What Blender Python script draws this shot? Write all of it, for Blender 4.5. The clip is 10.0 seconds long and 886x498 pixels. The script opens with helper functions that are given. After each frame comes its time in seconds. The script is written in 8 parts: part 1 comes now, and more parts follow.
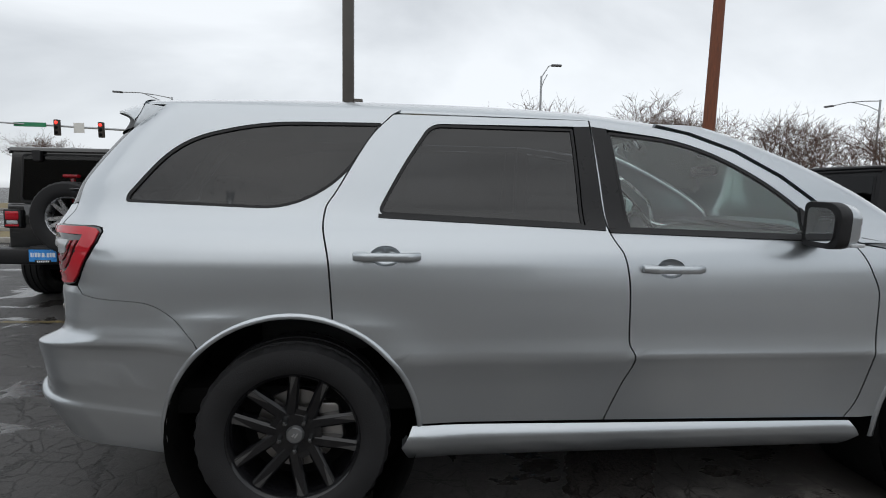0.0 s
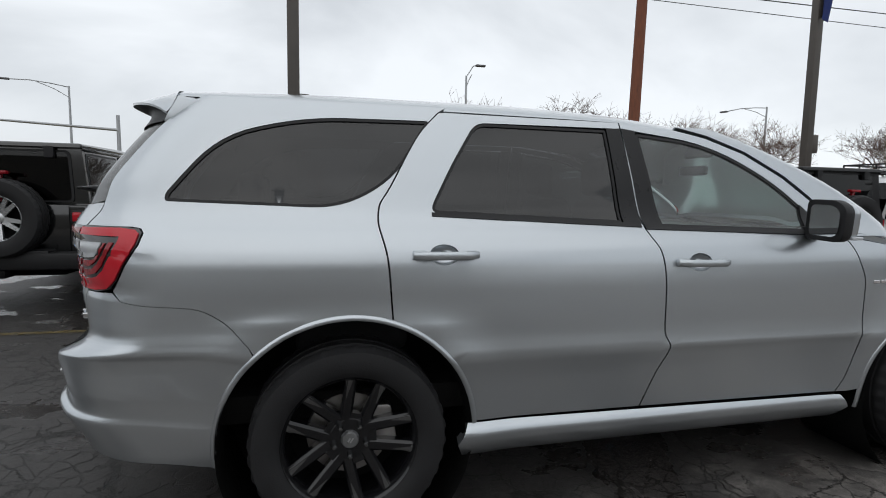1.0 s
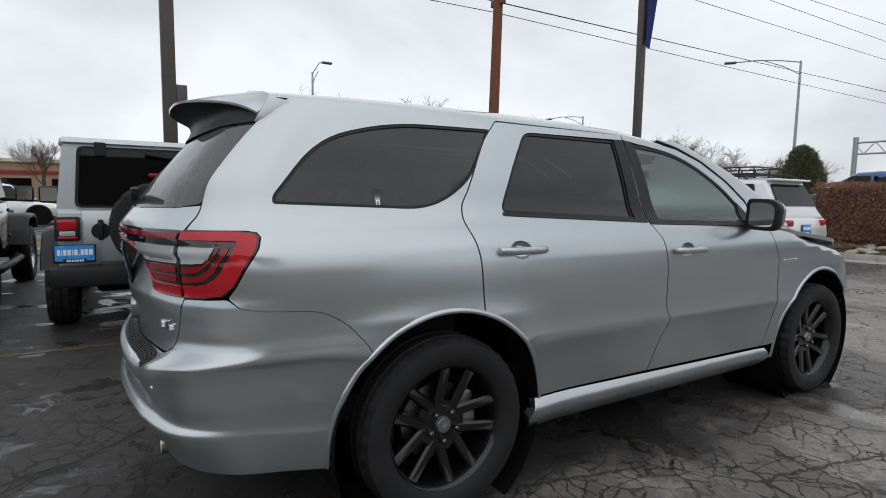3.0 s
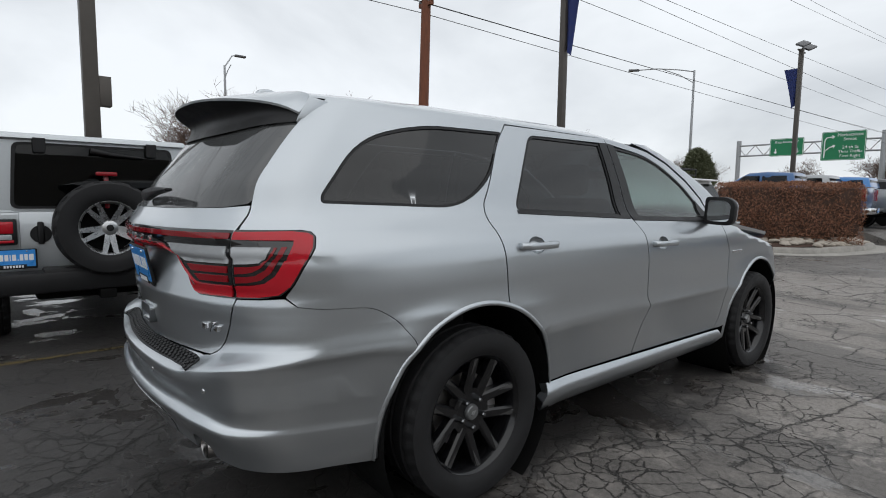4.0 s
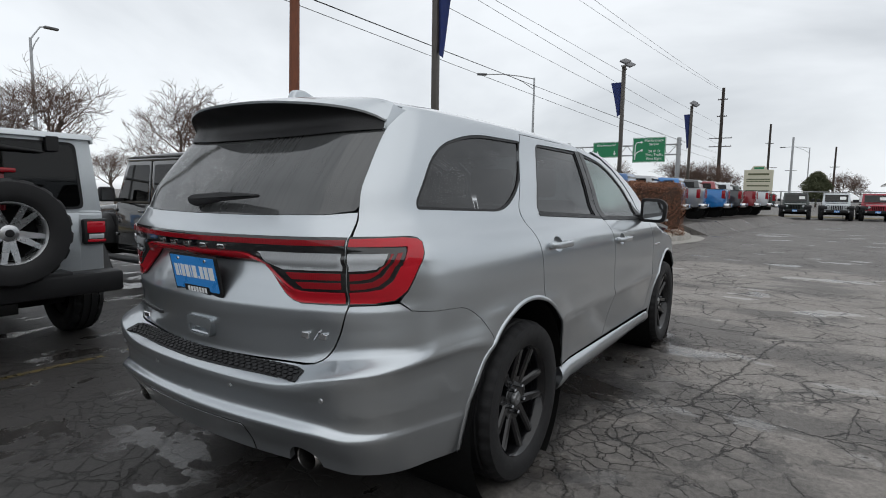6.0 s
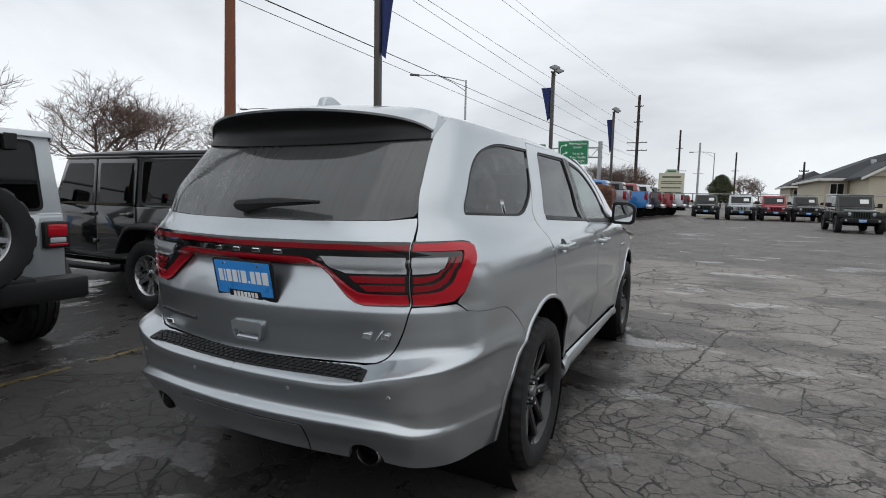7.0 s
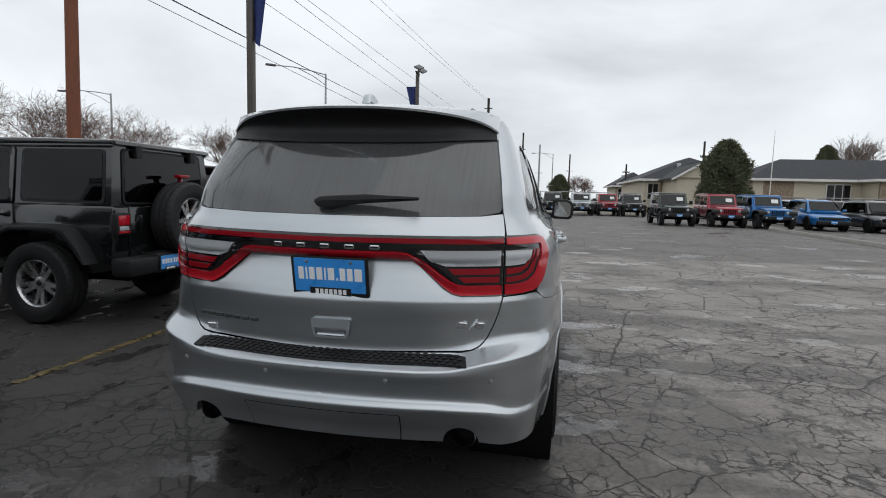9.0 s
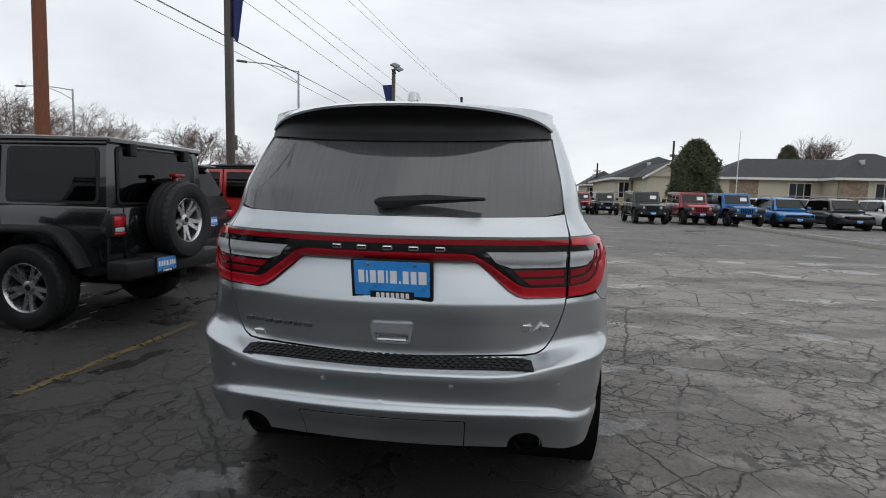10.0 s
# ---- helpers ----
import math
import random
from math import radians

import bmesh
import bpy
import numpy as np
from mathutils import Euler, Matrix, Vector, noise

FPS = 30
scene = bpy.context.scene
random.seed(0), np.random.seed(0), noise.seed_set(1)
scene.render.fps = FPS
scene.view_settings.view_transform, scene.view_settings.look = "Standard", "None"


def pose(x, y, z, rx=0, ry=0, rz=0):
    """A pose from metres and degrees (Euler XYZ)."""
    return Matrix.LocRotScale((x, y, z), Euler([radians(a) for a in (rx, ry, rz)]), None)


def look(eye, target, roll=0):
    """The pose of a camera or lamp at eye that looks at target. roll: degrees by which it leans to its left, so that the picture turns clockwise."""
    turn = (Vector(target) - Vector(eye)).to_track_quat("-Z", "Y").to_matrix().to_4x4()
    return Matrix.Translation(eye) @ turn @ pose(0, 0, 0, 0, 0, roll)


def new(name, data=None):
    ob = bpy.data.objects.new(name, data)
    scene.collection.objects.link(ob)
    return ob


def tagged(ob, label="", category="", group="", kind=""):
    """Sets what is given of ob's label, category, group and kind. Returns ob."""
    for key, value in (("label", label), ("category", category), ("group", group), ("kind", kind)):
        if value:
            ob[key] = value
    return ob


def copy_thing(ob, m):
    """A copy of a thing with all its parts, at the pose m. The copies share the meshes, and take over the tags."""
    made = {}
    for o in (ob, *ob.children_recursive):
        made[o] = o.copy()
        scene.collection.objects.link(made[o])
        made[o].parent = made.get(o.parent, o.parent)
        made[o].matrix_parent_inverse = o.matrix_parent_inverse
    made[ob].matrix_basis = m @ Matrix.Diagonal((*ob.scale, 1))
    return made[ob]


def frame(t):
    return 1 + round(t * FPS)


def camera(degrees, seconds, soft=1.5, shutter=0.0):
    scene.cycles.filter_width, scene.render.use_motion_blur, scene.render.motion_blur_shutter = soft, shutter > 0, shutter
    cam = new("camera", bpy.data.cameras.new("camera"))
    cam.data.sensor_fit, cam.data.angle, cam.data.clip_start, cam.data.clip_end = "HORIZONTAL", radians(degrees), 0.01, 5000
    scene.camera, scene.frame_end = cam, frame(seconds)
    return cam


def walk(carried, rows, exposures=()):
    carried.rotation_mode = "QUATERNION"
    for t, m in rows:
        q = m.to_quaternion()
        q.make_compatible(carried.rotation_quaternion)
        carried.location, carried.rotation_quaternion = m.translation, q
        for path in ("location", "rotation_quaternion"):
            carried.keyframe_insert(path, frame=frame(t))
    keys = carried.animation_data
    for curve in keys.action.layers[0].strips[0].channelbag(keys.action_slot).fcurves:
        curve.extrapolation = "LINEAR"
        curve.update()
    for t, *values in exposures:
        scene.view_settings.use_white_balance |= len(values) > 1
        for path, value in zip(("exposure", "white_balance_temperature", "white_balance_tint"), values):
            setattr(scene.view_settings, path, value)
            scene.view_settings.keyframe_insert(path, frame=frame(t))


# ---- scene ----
cam = camera(79.3, 10.0, soft=1.0)
PATH = [
    (0, (0.378, -2.962, 1.364), (0.575, -0.982, 1.162), 1.0),
    (0.5, (0.114, -2.927, 1.341), (0.466, -0.968, 1.143), 1.0),
    (1, (-0.149, -2.887, 1.358), (0.335, -0.957, 1.153), 1.0),
    (1.5, (-0.399, -2.850, 1.352), (0.206, -0.955, 1.147), 1.1),
    (2, (-0.659, -2.818, 1.356), (0.078, -0.970, 1.157), 1.1),
    (2.5, (-0.894, -2.761, 1.352), (-0.009, -0.978, 1.155), 1.0),
    (3.8, (-1.505, -2.565, 1.354), (-0.275, -1.001, 1.155), 0.7),
    (4, (-1.585, -2.518, 1.347), (-0.308, -0.991, 1.149), 0.7),
    (4.5, (-1.797, -2.412, 1.367), (-0.405, -0.990, 1.168), 0.7),
    (5, (-1.979, -2.279, 1.365), (-0.483, -0.968, 1.165), 0.7),
    (5.5, (-2.152, -2.101, 1.370), (-0.570, -0.895, 1.167), 0.7),
    (6.8, (-2.562, -1.679, 1.390), (-0.806, -0.743, 1.186), 1.2),
    (7, (-2.641, -1.600, 1.394), (-0.856, -0.719, 1.192), 1.2),
    (7.5, (-2.775, -1.406, 1.379), (-0.928, -0.667, 1.177), 1.3),
    (8, (-2.899, -1.191, 1.366), (-1.000, -0.596, 1.163), 1.4),
    (8.5, (-2.998, -0.986, 1.371), (-1.062, -0.529, 1.169), 1.5),
    (9, (-3.068, -0.794, 1.376), (-1.112, -0.425, 1.174), 1.5),
    (9.5, (-3.091, -0.612, 1.385), (-1.125, -0.308, 1.187), 1.5),
    (10, (-3.073, -0.435, 1.373), (-1.101, -0.170, 1.169), 1.4),
]
walk(cam, [(t, look(eye, target, roll)) for t, eye, target, roll in PATH])

# ---- sky, sun, exposure ----
world = bpy.data.worlds.new("overcast sky")
scene.world = world
world.use_nodes = True
wn, wl = world.node_tree.nodes, world.node_tree.links
wn.clear()
w_out, w_bg = wn.new("ShaderNodeOutputWorld"), wn.new("ShaderNodeBackground")
w_sky = wn.new("ShaderNodeTexSky")
w_sky.sky_type, w_sky.sun_disc = "NISHITA", False
w_sky.sun_elevation, w_sky.sun_rotation = radians(42), radians(200)
w_co, w_map = wn.new("ShaderNodeTexCoord"), wn.new("ShaderNodeMapping")
w_map.inputs["Scale"].default_value = (0.8, 0.8, 2.0)
w_map.inputs["Location"].default_value = (0.45, 0.9, 0.0)
w_cloud = wn.new("ShaderNodeTexNoise")
w_cloud.inputs["Scale"].default_value, w_cloud.inputs["Detail"].default_value, w_cloud.inputs["Roughness"].default_value = 1.9, 6.0, 0.5
w_cloud.inputs["Distortion"].default_value = 0.35
w_ramp = wn.new("ShaderNodeValToRGB")
w_ramp.color_ramp.elements[0].position, w_ramp.color_ramp.elements[0].color = 0.36, (6.0, 6.35, 6.75, 1)
w_ramp.color_ramp.elements[1].position, w_ramp.color_ramp.elements[1].color = 0.63, (9.6, 10.0, 10.4, 1)
w_mix = wn.new("ShaderNodeMix")
w_mix.data_type, w_mix.inputs["Factor"].default_value = "RGBA", 0.93
wl.new(w_co.outputs["Generated"], w_map.inputs["Vector"])
wl.new(w_map.outputs["Vector"], w_cloud.inputs["Vector"])
w_sep, w_up = wn.new("ShaderNodeSeparateXYZ"), wn.new("ShaderNodeMath")
w_up.operation, w_up.inputs[1].default_value = "MULTIPLY_ADD", 0.22        # thinner cloud overhead
wl.new(w_co.outputs["Generated"], w_sep.inputs["Vector"])
wl.new(w_sep.outputs["Z"], w_up.inputs[0])
wl.new(w_cloud.outputs["Fac"], w_up.inputs[2])
wl.new(w_up.outputs["Value"], w_ramp.inputs["Fac"])
wl.new(w_sky.outputs["Color"], w_mix.inputs["A"])
wl.new(w_ramp.outputs["Color"], w_mix.inputs["B"])
w_low, w_land = wn.new("ShaderNodeMapRange"), wn.new("ShaderNodeMix")      # land below the horizon
w_low.inputs["From Min"].default_value, w_low.inputs["From Max"].default_value = -0.03, 0.01
w_land.data_type, w_land.inputs["A"].default_value = "RGBA", (1.25, 1.22, 1.20, 1)
wl.new(w_sep.outputs["Z"], w_low.inputs["Value"])
wl.new(w_low.outputs["Result"], w_land.inputs["Factor"])
wl.new(w_mix.outputs["Result"], w_land.inputs["B"])
wl.new(w_land.outputs["Result"], w_bg.inputs["Color"])
w_bg.inputs["Strength"].default_value = 0.1
wl.new(w_bg.outputs["Background"], w_out.inputs["Surface"])
sun_data = bpy.data.lights.new("sun", "SUN")
sun_data.energy, sun_data.angle, sun_data.color = 0.6, radians(95), (1.0, 0.97, 0.93)
sun_ob = new("sun", sun_data)
sun_ob.matrix_basis = look((0, 0, 30), (8, 22, 0))


# ---- materials ----
def material(name):
    m = bpy.data.materials.new(name)
    m.use_nodes = True
    nt = m.node_tree
    nt.nodes.clear()
    out, bsdf = nt.nodes.new("ShaderNodeOutputMaterial"), nt.nodes.new("ShaderNodeBsdfPrincipled")
    nt.links.new(bsdf.outputs["BSDF"], out.inputs["Surface"])
    return m, nt, bsdf


def noise_node(nt, scale, detail=4.0, rough=0.55, coord="Object", stretch=None):
    co = nt.nodes.new("ShaderNodeTexCoord")
    n = nt.nodes.new("ShaderNodeTexNoise")
    n.inputs["Scale"].default_value, n.inputs["Detail"].default_value, n.inputs["Roughness"].default_value = scale, detail, rough
    src = co.outputs[coord]
    if stretch:
        mp = nt.nodes.new("ShaderNodeMapping")
        mp.inputs["Scale"].default_value = stretch
        nt.links.new(src, mp.inputs["Vector"])
        src = mp.outputs["Vector"]
    nt.links.new(src, n.inputs["Vector"])
    return n


def ramp_node(nt, source, *stops):
    r = nt.nodes.new("ShaderNodeValToRGB")
    while len(r.color_ramp.elements) < len(stops):
        r.color_ramp.elements.new(0.5)
    for e, (p, c) in zip(r.color_ramp.elements, stops):
        e.position = p
        e.color = (*c, 1) if isinstance(c, tuple) else (c, c, c, 1)
    nt.links.new(source, r.inputs["Fac"])
    return r.outputs["Color"]


def bump_node(nt, bsdf, source, strength, distance=0.01):
    b = nt.nodes.new("ShaderNodeBump")
    b.inputs["Strength"].default_value, b.inputs["Distance"].default_value = strength, distance
    nt.links.new(source, b.inputs["Height"])
    nt.links.new(b.outputs["Normal"], bsdf.inputs["Normal"])
    return b


def plain(name, color, rough=0.5, metal=0.0, coat=0.0, vary=0.12, scale=9.0, grain=0.0, spec=0.5, stretch=None, grain_scale=180.0):
    """A surface with wear at two scales."""
    m, nt, b = material(name)
    n = noise_node(nt, scale, 6.0, 0.6, stretch=stretch)
    lo, hi = tuple(c * (1 - vary) for c in color), tuple(min(1, c * (1 + vary)) for c in color)
    nt.links.new(ramp_node(nt, n.outputs["Fac"], (0.3, lo), (0.7, hi)), b.inputs["Base Color"])
    nt.links.new(ramp_node(nt, n.outputs["Fac"], (0.25, max(0.02, rough * 0.8)), (0.75, min(1, rough * 1.2))), b.inputs["Roughness"])
    b.inputs["Metallic"].default_value, b.inputs["Coat Weight"].default_value, b.inputs["Coat Roughness"].default_value = metal, coat, 0.04
    b.inputs["Specular IOR Level"].default_value = spec
    if grain:
        bump_node(nt, b, noise_node(nt, grain_scale, 3.0).outputs["Fac"], grain, 0.004)
    return m


def paint(name, color, metal=0.0, rough=0.35, spec=0.5, coat=1.0, rain=0.0):
    """Car paint: flakes under a clear coat, with a thin film of road dirt and rain."""
    m, nt, b = material(name)
    fine, dirt = noise_node(nt, 900.0, 2.0), noise_node(nt, 2.2, 6.0, 0.65)
    lo, hi = tuple(c * 0.92 for c in color), tuple(min(1, c * 1.08) for c in color)
    nt.links.new(ramp_node(nt, fine.outputs["Fac"], (0.35, lo), (0.65, hi)), b.inputs["Base Color"])
    nt.links.new(ramp_node(nt, dirt.outputs["Fac"], (0.3, rough * 0.95), (0.75, rough * 1.06)), b.inputs["Roughness"])
    nt.links.new(ramp_node(nt, dirt.outputs["Fac"], (0.3, 0.02), (0.75, 0.09)), b.inputs["Coat Roughness"])
    b.inputs["Metallic"].default_value, b.inputs["Coat Weight"].default_value = metal, coat
    b.inputs["Specular IOR Level"].default_value = spec
    if rain:
        co, v = nt.nodes.new("ShaderNodeTexCoord"), nt.nodes.new("ShaderNodeTexVoronoi")
        v.inputs["Scale"].default_value = 70.0
        nt.links.new(co.outputs["Object"], v.inputs["Vector"])
        dot = ramp_node(nt, v.outputs["Distance"], (0.10, 1.0), (0.24, 0.0))
        some = ramp_node(nt, noise_node(nt, 3.4, 4.0, 0.7).outputs["Fac"], (0.53, 0.0), (0.60, 1.0))
        mul = nt.nodes.new("ShaderNodeMath")
        mul.operation = "MULTIPLY"
        nt.links.new(dot, mul.inputs[0])
        nt.links.new(some, mul.inputs[1])
        bp = nt.nodes.new("ShaderNodeBump")
        bp.inputs["Strength"].default_value, bp.inputs["Distance"].default_value = rain, 0.003
        nt.links.new(mul.outputs["Value"], bp.inputs["Height"])
        nt.links.new(bp.outputs["Normal"], b.inputs["Coat Normal"])
    return m


def tinted(name, tint, gloss_rough=0.02, ior=1.5, drops=False, haze=0.0):
    """Thin glass: darkened see-through with a mirror-like surface."""
    m = bpy.data.materials.new(name)
    m.use_nodes = True
    nt = m.node_tree
    nt.nodes.clear()
    out, mix = nt.nodes.new("ShaderNodeOutputMaterial"), nt.nodes.new("ShaderNodeMixShader")
    tr, gl, fr = nt.nodes.new("ShaderNodeBsdfTransparent"), nt.nodes.new("ShaderNodeBsdfGlossy"), nt.nodes.new("ShaderNodeFresnel")
    tr.inputs["Color"].default_value, gl.inputs["Roughness"].default_value, fr.inputs["IOR"].default_value = (*tint, 1), gloss_rough, ior
    nt.links.new(fr.outputs["Fac"], mix.inputs["Fac"])
    nt.links.new(tr.outputs["BSDF"], mix.inputs[1])
    nt.links.new(gl.outputs["BSDF"], mix.inputs[2])
    if drops:
        co, v = nt.nodes.new("ShaderNodeTexCoord"), nt.nodes.new("ShaderNodeTexVoronoi")
        v.inputs["Scale"].default_value = 130.0
        patch = noise_node(nt, 2.6, 3.0)
        nt.links.new(co.outputs["Object"], v.inputs["Vector"])
        dot = ramp_node(nt, v.outputs["Distance"], (0.18, 1.0), (0.34, 0.0))
        some = ramp_node(nt, patch.outputs["Fac"], (0.46, 0.0), (0.56, 1.0))
        mul = nt.nodes.new("ShaderNodeMath")
        mul.operation = "MULTIPLY"
        nt.links.new(dot, mul.inputs[0])
        nt.links.new(some, mul.inputs[1])
        bp = nt.nodes.new("ShaderNodeBump")
        bp.inputs["Strength"].default_value, bp.inputs["Distance"].default_value = 0.5, 0.002
        nt.links.new(mul.outputs["Value"], bp.inputs["Height"])
        nt.links.new(bp.outputs["Normal"], gl.inputs["Normal"])
        nt.links.new(bp.outputs["Normal"], fr.inputs["Normal"])
    if haze:                                   # a dirty wet film; on clear panes it paints in missing brightness
        film, dim = nt.nodes.new("ShaderNodeMixShader"), nt.nodes.new("ShaderNodeBsdfDiffuse")
        dim.inputs["Color"].default_value = (0.62, 0.64, 0.65, 1)
        run = noise_node(nt, 5.0, 5.0, 0.6, stretch=(0.5, 14.0, 0.5))
        nt.links.new(ramp_node(nt, run.outputs["Fac"], (0.30, haze * 0.80), (0.50, haze), (0.70, haze * 1.08)), film.inputs["Fac"])
        nt.links.new(mix.outputs["Shader"], film.inputs[1])
        nt.links.new(dim.outputs["BSDF"], film.inputs[2])
        mix = film
    nt.links.new(mix.outputs["Shader"], out.inputs["Surface"])
    return m


def lens(name, color, rough=0.12, low=0.86, grain=110.0):
    m, nt, b = material(name)
    wave = nt.nodes.new("ShaderNodeTexWave")
    co = nt.nodes.new("ShaderNodeTexCoord")
    wave.inputs["Scale"].default_value = grain
    wave.inputs["Distortion"].default_value, wave.inputs["Detail"].default_value = 3.0, 2.0
    nt.links.new(co.outputs["Object"], wave.inputs["Vector"])
    lo, hi = tuple(c * low for c in color), color
    nt.links.new(ramp_node(nt, wave.outputs["Fac"], (0.2, lo), (0.8, hi)), b.inputs["Base Color"])
    b.inputs["Roughness"].default_value, b.inputs["Coat Weight"].default_value, b.inputs["Coat Roughness"].default_value = rough, 0.45, 0.02
    b.inputs["Specular IOR Level"].default_value = 0.25
    b.inputs["Subsurface Weight"].default_value = 0.0
    return m


SILVER = paint("silver metallic paint", (0.44, 0.47, 0.495), 0.92, 0.32, rain=0.35)
BLACK_TRIM = plain("black plastic", (0.011, 0.011, 0.012), 0.5, grain=0.25, spec=0.3)
GLOSS_BLACK = plain("gloss black", (0.006, 0.006, 0.007), 0.08, coat=0.6)
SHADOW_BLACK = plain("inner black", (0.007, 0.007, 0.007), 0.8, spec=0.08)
RUBBER = plain("tyre rubber", (0.013, 0.013, 0.014), 0.65, grain=0.4, vary=0.25, scale=14, spec=0.3)
RIM_BLACK = plain("black rim", (0.006, 0.006, 0.007), 0.2, 0.0, coat=0.4, spec=0.3)
PILLAR_BLACK = plain("satin black pillar film", (0.010, 0.010, 0.011), 0.30, coat=0.0, spec=0.25)
MIRROR = plain("mirror glass", (0.62, 0.64, 0.65), 0.02, 1.0, vary=0.03)
CAP_GREY = plain("grey cap", (0.22, 0.225, 0.23), 0.35, 0.8)
RIM_FACE = plain("machined dark rim face", (0.20, 0.205, 0.21), 0.22, 1.0)
CHROME = plain("chrome", (0.72, 0.72, 0.73), 0.12, 1.0)
STEEL = plain("brake steel", (0.30, 0.29, 0.28), 0.4, 1.0, vary=0.25)
ALLOY = plain("silver alloy", (0.50, 0.51, 0.52), 0.28, 0.9)
ALLOY_DARK = plain("grey alloy", (0.06, 0.062, 0.065), 0.35, 0.6)
GLASS_DARK = tinted("privacy glass", (0.05, 0.054, 0.058), 0.015, 1.68, True)
GLASS_REAR = tinted("dirty privacy glass", (0.055, 0.058, 0.060), 0.05, 1.85, True, 0.085)
# haze here stands for light seen through and off the front panes
GLASS_CLEAR = tinted("green tinted glass", (0.72, 0.86, 0.80), 0.015, 1.6, True, 0.10)
GLASS_PLAIN = tinted("dark car glass", (0.10, 0.11, 0.11), 0.02, 1.55)
RED_LENS = lens("red lamp lens", (0.46, 0.009, 0.020))
RED_DEEP = lens("deep red lamp lens", (0.25, 0.006, 0.012))
CLEAR_LENS = lens("clear lamp lens", (0.46, 0.48, 0.50), 0.10, 0.84, 150.0)
DARK_CHROME = plain("sooty chrome", (0.30, 0.295, 0.29), 0.24, 1.0, vary=0.3)
AMBER_LENS = lens("amber lamp lens", (0.75, 0.22, 0.02))
PLATE_BLUE = plain("blue plate", (0.035, 0.27, 0.72), 0.3, coat=0.3, vary=0.08)
WHITE_INK = plain("white lettering", (0.80, 0.81, 0.82), 0.4, vary=0.04)
SEAT_GREY = plain("dark grey cloth", (0.05, 0.052, 0.055), 0.85, grain=0.3)
DASH_GREY = plain("grey dashboard vinyl", (0.10, 0.105, 0.11), 0.6, grain=0.3)

# ---- mesh helpers ----
def curve(*pts):
    """A smooth monotone curve through (a, b) pairs."""
    xs, ys = np.array([p[0] for p in pts], float), np.array([p[1] for p in pts], float)
    h, d = np.diff(xs), np.diff(ys) / np.diff(xs)
    m = np.zeros(len(xs))
    m[0], m[-1] = d[0], d[-1]
    for i in range(1, len(xs) - 1):
        if d[i - 1] * d[i] > 0:
            w1, w2 = 2 * h[i] + h[i - 1], h[i] + 2 * h[i - 1]
            m[i] = (w1 + w2) / (w1 / d[i - 1] + w2 / d[i])

    def value(x):
        x = np.clip(np.asarray(x, float), xs[0], xs[-1])
        i = np.clip(np.searchsorted(xs, x, "right") - 1, 0, len(xs) - 2)
        t = (x - xs[i]) / h[i]
        return (ys[i] * (1 + 2 * t) * (1 - t) ** 2 + h[i] * m[i] * t * (1 - t) ** 2
                + ys[i + 1] * t * t * (3 - 2 * t) + h[i] * m[i + 1] * t * t * (t - 1))
    return value


def mesh(verts, faces, mats, smooth=35, normals=None, index=None):
    me = bpy.data.meshes.new("mesh")
    me.from_pydata([tuple(v) for v in verts], [], [tuple(f) for f in faces])
    for m in mats if isinstance(mats, (list, tuple)) else [mats]:
        me.materials.append(m)
    if index is not None:
        me.polygons.foreach_set("material_index", index)
    if smooth:
        me.polygons.foreach_set("use_smooth", [True] * len(me.polygons))
        if normals is None and smooth < 180:
            me.set_sharp_from_angle(angle=radians(smooth))
    me.update()
    if normals is not None:
        me.normals_split_custom_set_from_vertices([tuple(n) for n in normals])
    return me


def part(name, data, parent, label="", m=None):
    """Links a mesh as one object under a thing or part."""
    ob = new(name, data)
    if parent is not None:
        ob.parent = parent
    if m is not None:
        ob.matrix_basis = m
    if label:
        ob["label"] = label
    return ob


def empty(name, m, label, category, group=""):
    ob = new(name)
    ob.empty_display_size = 0.2
    ob.matrix_basis = m
    return tagged(ob, label, category, group)


def join(*pieces):
    """Joins (verts, faces) pairs."""
    vs, fs, n = [], [], 0
    for v, f in pieces:
        vs += [tuple(p) for p in v]
        fs += [tuple(i + n for i in q) for q in f]
        n += len(v)
    return vs, fs


def moved(vf, m):
    return [tuple(m @ Vector(p)) for p in vf[0]], vf[1]


def flipped(vf):
    """Mirrored in y."""
    return [(p[0], -p[1], p[2]) for p in vf[0]], [tuple(reversed(q)) for q in vf[1]]


def box(x0, x1, y0, y1, z0, z1, bevel=0.0, seg=2):
    bm = bmesh.new()
    bmesh.ops.create_cube(bm, size=1)
    for v in bm.verts:
        v.co = ((x0 + x1) / 2 + v.co.x * (x1 - x0), (y0 + y1) / 2 + v.co.y * (y1 - y0), (z0 + z1) / 2 + v.co.z * (z1 - z0))
    if bevel:
        bmesh.ops.bevel(bm, geom=bm.edges[:], offset=bevel, segments=seg, profile=0.5, affect="EDGES")
    bm.verts.index_update()
    out = [tuple(v.co) for v in bm.verts], [tuple(v.index for v in f.verts) for f in bm.faces]
    bm.free()
    return out


